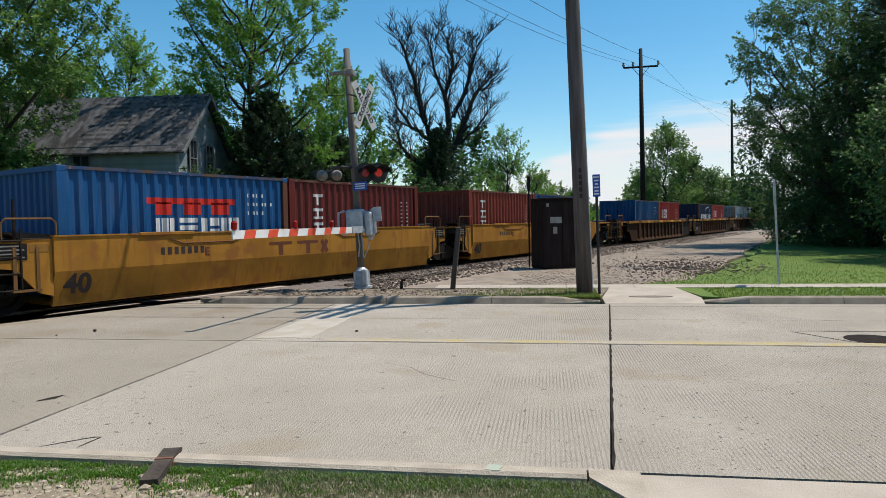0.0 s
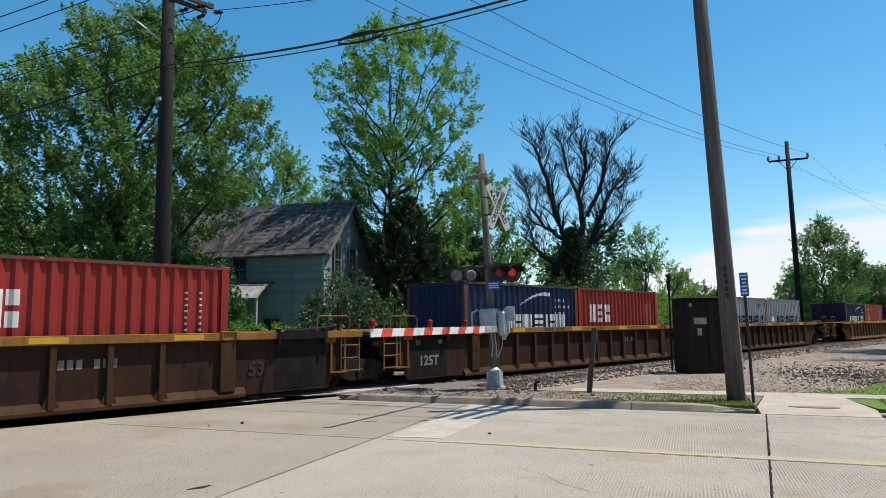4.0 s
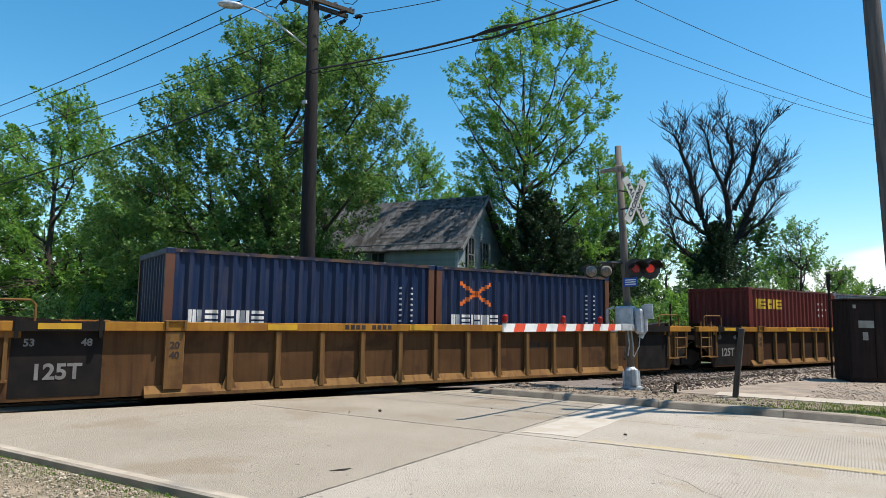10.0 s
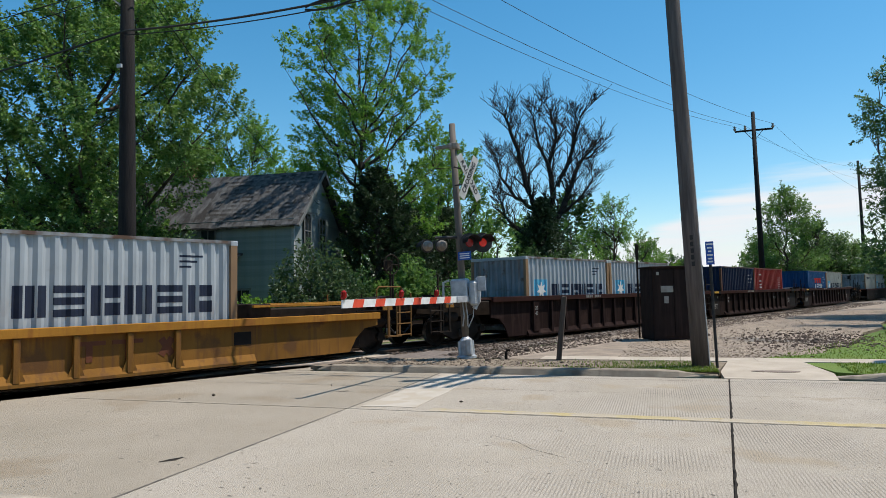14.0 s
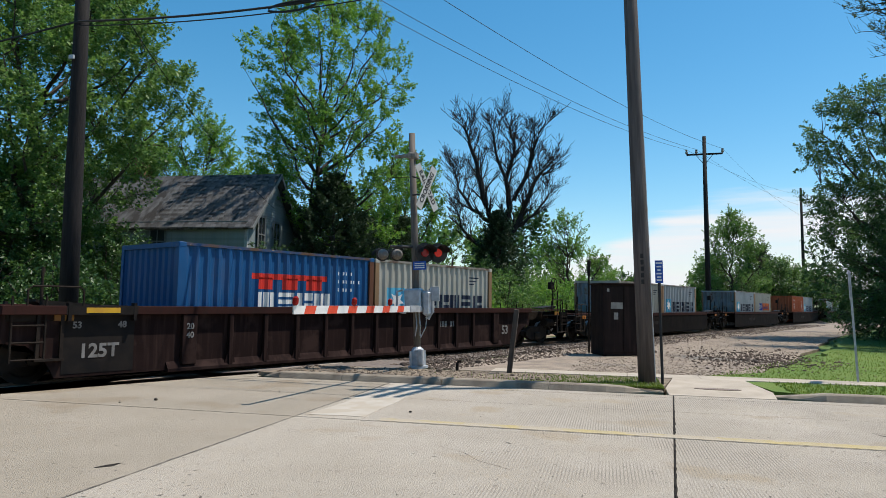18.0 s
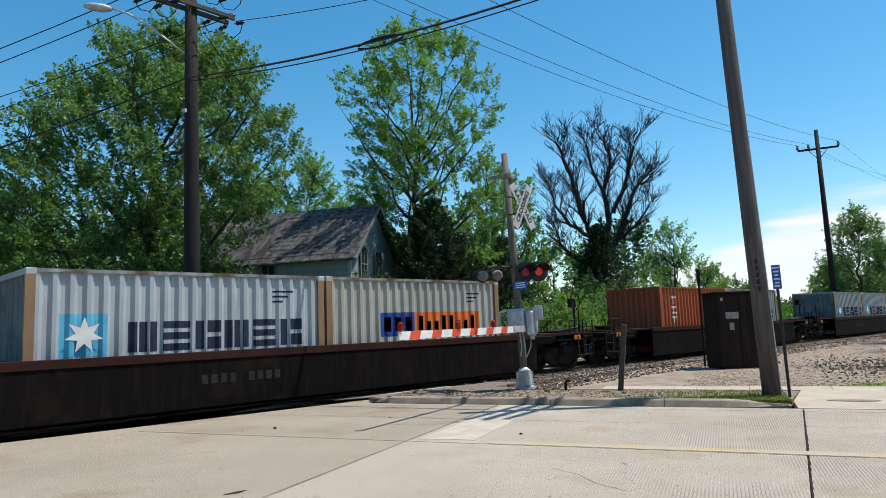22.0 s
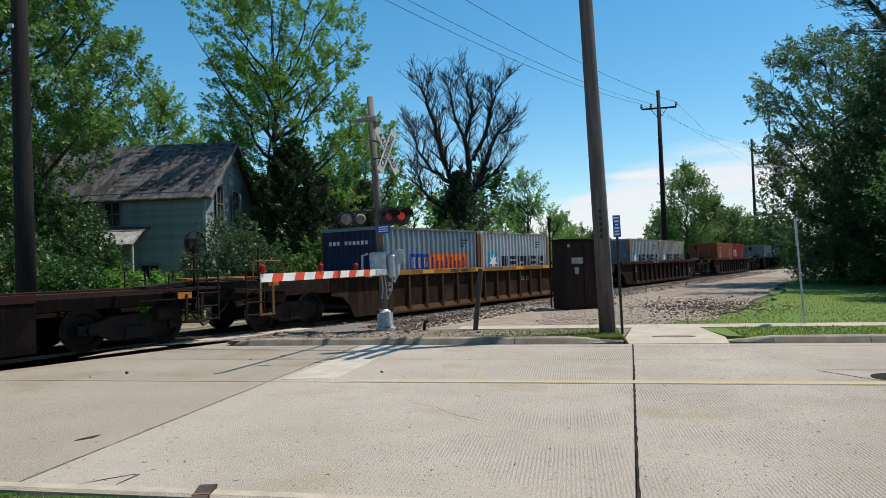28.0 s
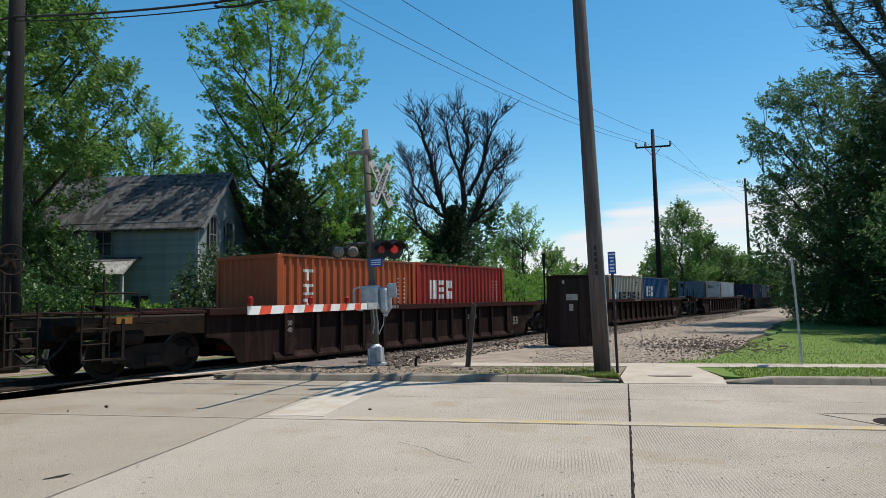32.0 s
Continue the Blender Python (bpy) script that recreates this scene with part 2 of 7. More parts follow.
M_WHEEL = mat("wheel_steel", (0.022, 0.018, 0.015), (0.013, 0.011, 0.01), 6, 0.6, 0.1, spec=0.15)
M_TREAD = mat("worn_tread_steel", (0.34, 0.31, 0.28), (0.2, 0.17, 0.15), 6, 0.4, 0.7)
M_POST = mat("brown_post_wood", (0.10, 0.08, 0.066), (0.065, 0.052, 0.044), 4, 0.9, bump=0.5, bump_scale=20, stretch=(5, 5, 0.5))
M_RED = mat("red_reflective", (0.75, 0.10, 0.05), (0.62, 0.07, 0.035), 5, 0.5)
M_CROSSBUCK = mat("weathered_white_sign", (0.50, 0.50, 0.48), (0.40, 0.40, 0.38), 5, 0.7)
M_WHITE = mat("white_paint", (0.78, 0.78, 0.76), (0.68, 0.68, 0.66), 5, 0.6)
M_LAMP_RED = mat("red_lens", (0.32, 0.012, 0.01), (0.25, 0.01, 0.008), 4, 0.2)
M_LAMP_DIM = mat("dim_red_lens", (0.30, 0.02, 0.018), (0.22, 0.016, 0.014), 4, 0.25, emit=0.03)
# darker than the near curb: dirt, plus its shaded road face put into colour
M_CURB_FAR = mat("dirty_shaded_curb_concrete", (0.33, 0.28, 0.215), (0.22, 0.18, 0.14), 3, 0.92, bump=0.6, bump_scale=60, stain=(0.12, 0.10, 0.08), stain_at=0.55, stain_scale=0.9)
M_LAMP_LIT = mat("lit_red_lens", (0.8, 0.05, 0.035), (0.7, 0.04, 0.03), 4, 0.25, emit=0.13)
M_BLUE_SIGN = mat("blue_sign", (0.02, 0.10, 0.42), (0.02, 0.085, 0.36), 6, 0.5)
M_CABINET = mat("brown_cabinet_steel", (0.026, 0.017, 0.015), (0.02, 0.013, 0.012), 2, 0.75, spec=0.12, streak=(0.04, 0.024, 0.02))
M_CABLE = mat("cable", (0.018, 0.018, 0.02), (0.025, 0.025, 0.026), 5, 0.6)
M_INSUL = mat("insulator", (0.30, 0.25, 0.22), (0.22, 0.18, 0.16), 5, 0.3)
M_SIDING = mat("pale_green_siding", (0.25, 0.295, 0.298), (0.20, 0.24, 0.245), 1.5, 0.8, streak=(0.22, 0.25, 0.23), vary=0.12)
M_TRIM = mat("peeling_white_trim", (0.46, 0.47, 0.46), (0.32, 0.31, 0.3), 6, 0.8)
# dark blotches stand in for tree-shadow dapples as well as missing shingles
M_SHINGLE = mat("shade_dappled_grey_shingle", (0.11, 0.11, 0.113), (0.05, 0.049, 0.05), 3, 0.95, bump=0.6, bump_scale=50, vary=0.4, stain=(0.035, 0.032, 0.031), stain_at=0.49, stain_scale=1.6, stretch=(1.6, 0.7, 0.7))
M_GLASS = mat("dark_glass", (0.02, 0.025, 0.03), (0.03, 0.035, 0.04), 2, 0.08, spec=0.6)
M_BARK = mat("bark", (0.085, 0.067, 0.052), (0.05, 0.04, 0.032), 5, 0.95, bump=0.9, bump_scale=14, stretch=(4, 4, 0.7))
M_BARK_GREY = mat("dead_bark", (0.042, 0.035, 0.031), (0.024, 0.02, 0.018), 5, 0.95, bump=0.8, bump_scale=14, stretch=(4, 4, 0.7))
M_LEAF_MAPLE = leaf_mat("maple_leaf", (0.05, 0.132, 0.027), (0.17, 0.28, 0.085), 0.38)
# the dark leaf also stands in for shaded foliage in places
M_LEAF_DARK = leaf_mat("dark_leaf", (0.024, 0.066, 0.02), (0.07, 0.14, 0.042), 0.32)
M_LEAF_LIGHT = leaf_mat("light_leaf", (0.066, 0.17, 0.03), (0.175, 0.315, 0.07), 0.45)
M_LEAF_GREY = leaf_mat("greyish_leaf", (0.042, 0.082, 0.034), (0.076, 0.122, 0.05), 0.35)
M_LEAF_SPRAY = leaf_mat("spray_leaf", (0.04, 0.10, 0.032), (0.115, 0.20, 0.07), 0.38)
M_PINE = leaf_mat("pine_needles", (0.045, 0.075, 0.038), (0.085, 0.12, 0.06), 0.3)
M_NEEDLE = leaf_mat("conifer_needles", (0.02, 0.045, 0.02), (0.045, 0.075, 0.032), 0.2)
M_GRASS = leaf_mat("grass_blade", (0.075, 0.145, 0.02), (0.15, 0.20, 0.045), 0.4)

# ---- mesh helpers ----
def link(name, bm, material, parent=None, label="", smooth=False):
    me = bpy.data.meshes.new(name)
    bm.to_mesh(me)
    bm.free()
    if smooth:
        for p in me.polygons:
            p.use_smooth = True
    me.materials.append(material)
    ob = new(name, me)
    if parent:
        ob.parent = parent
    if label:
        ob["label"] = label
    return ob


def part(name, bm, material, parent, label="", smooth=False):
    return link(name, bm, material, parent, label, smooth)


def share(name, me, parent, loc=(0, 0, 0), rot=(0, 0, 0)):
    """Another object on the same mesh."""
    ob = new(name, me)
    ob.parent = parent
    ob.location = loc
    ob.rotation_euler = [radians(a) for a in rot]
    return ob


def thing(name, label, category, group="", kind="", m=None):
    ob = new(name)
    ob.empty_display_size = 0.2
    tagged(ob, label, category, group, kind)
    if m is not None:
        ob.matrix_basis = m
    return ob


def box(bm, x0, x1, y0, y1, z0, z1, m=None, bevel=0.0):
    vs = [bm.verts.new((x, y, z)) for z in (z0, z1) for y in (y0, y1) for x in (x0, x1)]
    fs = [bm.faces.new([vs[i] for i in f]) for f in ((0, 2, 3, 1), (4, 5, 7, 6), (0, 1, 5, 4), (2, 6, 7, 3), (0, 4, 6, 2), (1, 3, 7, 5))]
    if m is not None:
        bmesh.ops.transform(bm, matrix=m, verts=vs)
    if bevel:
        es = list({e for f in fs for e in f.edges})
        bmesh.ops.bevel(bm, geom=es, offset=bevel, segments=1, affect="EDGES")
    return bm


def tube(bm, pts, radii, n=8, cap=True):
    """A tapered tube through the points."""
    rings = []
    pts = [Vector(p) for p in pts]
    for i, p in enumerate(pts):
        d = (pts[min(i + 1, len(pts) - 1)] - pts[max(i - 1, 0)])
        d = d.normalized() if d.length > 1e-6 else Vector((0, 0, 1))
        a = d.orthogonal().normalized() if abs(d.z) > 0.9 or i == 0 else d.cross(Vector((0, 0, 1))).normalized()
        if abs(d.z) > 0.9:
            a = Vector((1, 0, 0)) - d * d.x
            a.normalize()
        else:
            a = d.cross(Vector((0, 0, 1))).normalized()
        b = d.cross(a)
        rings.append([bm.verts.new(p + (a * math.cos(2 * math.pi * k / n) + b * math.sin(2 * math.pi * k / n)) * radii[i]) for k in range(n)])
    for r0, r1 in zip(rings, rings[1:]):
        for k in range(n):
            bm.faces.new((r0[k], r0[(k + 1) % n], r1[(k + 1) % n], r1[k]))
    if cap:
        bm.faces.new(rings[0][::-1])
        bm.faces.new(rings[-1])
    return bm


def rod(bm, a, b, r, n=8):
    return tube(bm, (a, b), (r, r), n)


def prism(bm, outline, z0, z1):
    """An upright prism over an outline in x and y."""
    lo = [bm.verts.new((x, y, z0)) for x, y in outline]
    hi = [bm.verts.new((x, y, z1)) for x, y in outline]
    n = len(outline)
    bm.faces.new(lo[::-1])
    bm.faces.new(hi)
    for i in range(n):
        bm.faces.new((lo[i], lo[(i + 1) % n], hi[(i + 1) % n], hi[i]))
    bmesh.ops.recalc_face_normals(bm, faces=bm.faces)
    return bm


def extrude_y(bm, outline, y0, y1):
    """A prism over an outline in x and z, between two y."""
    a = [bm.verts.new((x, y0, z)) for x, z in outline]
    b = [bm.verts.new((x, y1, z)) for x, z in outline]
    n = len(outline)
    bm.faces.new(a)
    bm.faces.new(b[::-1])
    for i in range(n):
        bm.faces.new((a[i], b[i], b[(i + 1) % n], a[(i + 1) % n]))
    bmesh.ops.recalc_face_normals(bm, faces=bm.faces)
    return bm


def extrude_x(bm, outline, x0, x1):
    """A prism over an outline in y and z, between two x."""
    a = [bm.verts.new((x0, y, z)) for y, z in outline]
    b = [bm.verts.new((x1, y, z)) for y, z in outline]
    n = len(outline)
    bm.faces.new(a)
    bm.faces.new(b[::-1])
    for i in range(n):
        bm.faces.new((a[i], b[i], b[(i + 1) % n], a[(i + 1) % n]))
    bmesh.ops.recalc_face_normals(bm, faces=bm.faces)
    return bm


def B():
    return bmesh.new()


def letters(name, text, size, material, parent, m, spacing=1.0, label="", bold=0.03):
    """Writing in the built-in font, as a thin mesh."""
    cu = bpy.data.curves.new(name, "FONT")
    cu.body, cu.size, cu.extrude, cu.align_x, cu.align_y, cu.space_character = text, size, 0.002, "CENTER", "CENTER", spacing
    cu.offset = bold * size
    tmp = bpy.data.objects.new(name, cu)
    scene.collection.objects.link(tmp)
    me = bpy.data.meshes.new_from_object(tmp.evaluated_get(bpy.context.evaluated_depsgraph_get()))
    bpy.data.objects.remove(tmp)
    me.materials.clear()
    me.materials.append(material)
    ob = new(name, me)
    ob.parent = parent
    ob.matrix_basis = m
    if label:
        ob["label"] = label
    return ob


# ---- plan ----
AZ = radians(23.57)                     # the track's way, to the right of +y
TX, TY = math.sin(AZ), math.cos(AZ)
NX, NY = -TY, TX                        # across the track, away from the camera
Q_TRACK = 14.42                         # from the camera to the track's middle


def on_track(a, q, z=0.0):
    return (TX * a + NX * q, TY * a + NY * q, z)


def track_pose(a, q=Q_TRACK, z=0.0):
    return pose(*on_track(a, q, z), 0, 0, 90 - 23.57)


def polar(az, d, z=0.0):
    return (d * math.sin(radians(az)), d * math.cos(radians(az)), z)


# ---- ground ----
bm = B()
box(bm, -900, 900, -500, 1500, -0.6, -0.10)
tagged(link("ground", bm, M_GROUND), "flat grassy ground reaching the horizon", "ground", kind="structure")

road = thing("road", "pale grooved concrete road with tarred joints", "road", kind="structure")
bm = B()
box(bm, -60, 80, 4.20, 13.05, -0.3, -0.016)
part("joint_filler", bm, M_TAR, road, "dark joint filler between slabs")


def joint_x(x, y):
    return x + (y - 8.75) * 0.0865 * (1 if -1 < x < 3 else 0)


def slab(x0, x1, y0, y1, gap=0.012):
    bm = B()
    prism(bm, [(joint_x(x0, y0) + gap, y0 + gap), (joint_x(x1, y0) - gap, y0 + gap), (joint_x(x1, y1) - gap, y1 - gap), (joint_x(x0, y1) + gap, y1 - gap)], -0.2, 0.0)
    return part("slab", bm, M_CONCRETE_TINED if x0 > -5 else M_CONCRETE, road)


SLAB_X = (-9.3, -4.25, 0.77, 12.0, 24.0, 36.0, 58.0)
for xa, xb in zip(SLAB_X, SLAB_X[1:]):
    slab(xa, xb, 4.30, 8.75)
    slab(xa, xb, 8.75, 12.95)

# ---- track ----
track = thing("railway_track", "railway track on dark ballast with timber ties", "railway track", kind="structure")
bm = B()
extrude_x(bm, [(-3.1, -0.14), (-2.0, -0.05), (2.0, -0.05), (3.1, -0.14)], -40, 420)
ob = part("ballast_bed", bm, M_BALLAST, track)
ob.matrix_basis = track_pose(0)
for qy in (-0.7525, 0.7525):
    bm = B()
    extrude_x(bm, [(qy - 0.07, -0.12), (qy + 0.07, -0.12), (qy + 0.012, -0.09), (qy + 0.012, 0.0), (qy + 0.037, 0.012), (qy + 0.037, 0.045), (qy - 0.037, 0.045), (qy - 0.037, 0.012), (qy - 0.012, 0.0), (qy - 0.012, -0.09)], -40, 420)
    part("rail", bm, M_RAIL, track).matrix_basis = track_pose(0)
# ---- train: containers ----
C_LEN, C_W, C_H = 6.06, 2.44, 2.59
PITCH = 0.2784


def corrugation(x):
    """Depth below the outer face at x along a container's side."""
    u = ((x - 0.15) / PITCH) % 1.0
    if u < 0.25:
        return 0.0
    if u < 0.50:
        return (u - 0.25) / 0.25 * 0.052
    if u < 0.75:
        return 0.052
    return (1 - u) / 0.25 * 0.052


def knots(x0, x1):
    xs = {x0, x1}
    k = math.floor((x0 - 0.15) / PITCH) - 1
    while 0.15 + k * PITCH < x1:
        for f in (0, 0.25, 0.50, 0.75):
            x = 0.15 + (k + f) * PITCH
            if x0 < x < x1:
                xs.add(x)
        k += 1
    return sorted(xs)


def skin(bm, x0, x1, z0, z1, y, side, off=0.0):
    """A corrugated strip; side -1 faces the camera's side."""
    xs = knots(x0, x1)
    lo = [bm.verts.new((x, y - side * corrugation(x) + side * off, z0)) for x in xs]
    hi = [bm.verts.new((x, y - side * corrugation(x) + side * off, z1)) for x in xs]
    for i in range(len(xs) - 1):
        bm.faces.new((lo[i], lo[i + 1], hi[i + 1], hi[i]) if side < 0 else (lo[i + 1], lo[i], hi[i], hi[i + 1]))


def flat_mark(bm, x0, x1, z0, z1):
    skin(bm, x0, x1, z0, z1, -C_W / 2 + 0.012, -1, 0.003)


def paint(name, c, dirt=(0.12, 0.09, 0.07), rough=0.55):
    return mat(name, c, tuple(v * 0.82 for v in c), 1.1, rough, streak=tuple(0.78 * v + 0.22 * d for v, d in zip(c, dirt)), stain=tuple(0.7 * v + 0.3 * d for v, d in zip(c, dirt)), stain_at=0.66, stain_scale=2.2)


COATS = {
    "blue": (0.006, 0.080, 0.225),
    "navy": (0.005, 0.018, 0.060),
    "dark_red": (0.125, 0.017, 0.014),
    "brick_red": (0.20, 0.034, 0.02),
    "red": (0.30, 0.026, 0.02),
    "rust_orange": (0.37, 0.082, 0.028),
    "grey": (0.385, 0.43, 0.465),
    "beige": (0.40, 0.395, 0.35),
    "blue_grey": (0.17, 0.22, 0.27),
    "brown": (0.17, 0.06, 0.04),
}
PAINTS = {k: paint(k + "_container_paint", c) for k, c in COATS.items()}
# each coat darkened by a quarter, mixed with rust brown and pale wear
RAILS = {k: mat(k + "_dark_rusty_rail_paint", tuple(0.75 * v for v in c), (0.10, 0.06, 0.042), 2.6, 0.7, stain=(0.30, 0.24, 0.19), stain_at=0.62, stain_scale=5) for k, c in COATS.items()}
# grey end panels: their shade put into a darker coat, with rust stains
P_END = mat("shaded_rusty_end_paint", (0.25, 0.275, 0.295), (0.19, 0.205, 0.215), 1.6, 0.7, streak=(0.15, 0.12, 0.10), stain=(0.14, 0.085, 0.06), stain_at=0.6, stain_scale=2.4)
P_POST = paint("rust_stained_post_paint", (0.27, 0.17, 0.095), (0.10, 0.05, 0.03))
P_RUST = paint("rusty_post_paint", (0.13, 0.055, 0.032), (0.05, 0.03, 0.025))
M_MARK_WHITE = mat("white_marking", (0.75, 0.75, 0.73), (0.62, 0.62, 0.6), 4, 0.6)
M_MARK_NAVY = mat("dark_marking", (0.012, 0.02, 0.045), (0.02, 0.028, 0.05), 4, 0.6)
M_MARK_CYAN = mat("light_blue_marking", (0.10, 0.42, 0.62), (0.09, 0.36, 0.55), 4, 0.6)
M_MARK_ORANGE = mat("orange_marking", (0.72, 0.16, 0.03), (0.62, 0.14, 0.03), 4, 0.6)
M_MARK_RED = mat("red_marking", (0.62, 0.03, 0.02), (0.52, 0.03, 0.02), 4, 0.6)
M_MARK_YELLOW = mat("yellow_marking", (0.75, 0.50, 0.05), (0.65, 0.43, 0.05), 4, 0.6)
M_MARK_BLUE = mat("blue_marking", (0.02, 0.06, 0.28), (0.02, 0.05, 0.22), 4, 0.6)
M_DOOR_STEEL = mat("door_rod_steel", (0.30, 0.30, 0.30), (0.2, 0.19, 0.18), 5, 0.5, 0.4)

_mesh = {}


def cached(key, make, material):
    if key not in _mesh:
        bm = B()
        make(bm)
        me = bpy.data.meshes.new(key[0])
        bm.to_mesh(me)
        bm.free()
        me.materials.append(material)
        _mesh[key] = me
    return _mesh[key]


def glyphs(bm, x0, z0, z1, count, w, gap):
    """A row of plain slotted blocks in the place of heavy type."""
    h = z1 - z0
    for i in range(count):
        a = x0 + i * (w + gap)
        if i % 3 == 0:
            for f in (0.0, 0.36, 0.72):
                flat_mark(bm, a + f * w, a + (f + 0.28) * w, z0, z1)
        elif i % 3 == 1:
            for f in (0.0, 0.38, 0.76):
                flat_mark(bm, a, a + w, z0 + f * h, z0 + (f + 0.24) * h)
        else:
            flat_mark(bm, a, a + 0.34 * w, z0, z1)
            flat_mark(bm, a + 0.46 * w, a + w, z0, z0 + 0.42 * h)
            flat_mark(bm, a + 0.46 * w, a + w, z0 + 0.58 * h, z1)


def marks_big_navy(c):
    """A light blue star square and a row of dark blocks low on the side."""
    def square(bm):
        flat_mark(bm, 0.55, 1.35, 1.02, 1.78)
    part_shared("marking", ("marking", "sq"), square, M_MARK_CYAN, c, "light blue square marking")

    def star(bm):
        ring = []
        for k in range(14):
            r = 0.33 if k % 2 == 0 else 0.15
            ring.append((0.95 + r * math.sin(2 * math.pi * k / 14), 1.40 + r * math.cos(2 * math.pi * k / 14)))
        vs = [bm.verts.new((x, -C_W / 2 + 0.002, z)) for x, z in ring]
        bm.faces.new(vs)
    part_shared("marking", ("marking", "star"), star, M_MARK_WHITE, c, "white star marking")
    part_shared("marking", ("marking", "row6"), lambda bm: glyphs(bm, 1.72, 1.05, 1.62, 6, 0.54, 0.10), M_MARK_NAVY, c, "row of dark block marks")


def part_shared(name, key, make, material, parent, label=""):
    ob = share(name, cached(key, make, material), parent)
    if label:
        ob["label"] = label
    if name == "code_stencil":
        ob["kind"] = "stuff"
    return ob


def codes(c):
    """The small code lines by the far top corner, as plain bars."""
    def bars(bm):
        for z, n in ((2.06, 4), (1.84, 6), (1.62, 4)):
            for i in range(n):
                flat_mark(bm, 4.72 + i * 0.145, 4.765 + i * 0.145, z, z + 0.085)
    part_shared("code_stencil", ("code_stencil",), bars, M_MARK_WHITE, c, "small white code bars")
    decals(c)


def codes_upright(c):
    """Code lines that run down the side near the far end, as plain bars."""
    def bars(bm):
        for x, n in ((5.12, 8), (5.42, 10)):
            for i in range(n):
                flat_mark(bm, x, x + 0.05, 2.0 - i * 0.125, 2.04 - i * 0.125)
    part_shared("code_stencil", ("code_stencil_up",), bars, M_MARK_WHITE, c, "small white code bars")
    decals(c)


def decals(c):
    part_shared("decal", ("decal", "y"), lambda bm: flat_mark(bm, 5.42, 5.52, 0.72, 0.86), M_MARK_YELLOW, c, "small yellow warning label")
    part_shared("decal", ("decal", "w"), lambda bm: flat_mark(bm, 5.13, 5.22, 0.70, 0.88), M_MARK_WHITE, c, "small white label")


def codes_dark(c):
    def bars(bm):
        for k, z in enumerate((2.2, 2.09, 1.98)):
            flat_mark(bm, 4.75, 5.25 - 0.12 * k, z, z + 0.042)
    part_shared("code_stencil", ("code_stencil_dark",), bars, M_MARK_NAVY, c, "small dark code bars")


def upright_marks(c, material, n, x=0.95, top=2.2, size=0.30):
    def rows(bm):
        for i in range(n):
            z = top - i * (size + 0.10)
            flat_mark(bm, x, x + 0.36, z - 0.08, z)
            flat_mark(bm, x + 0.12, x + 0.24, z - size, z - 0.08)
            if i % 2:
                flat_mark(bm, x, x + 0.36, z - size, z - size + 0.07)
    part_shared("marking", ("marking", "up", n, x, material.name), rows, material, c, "column of block marks")


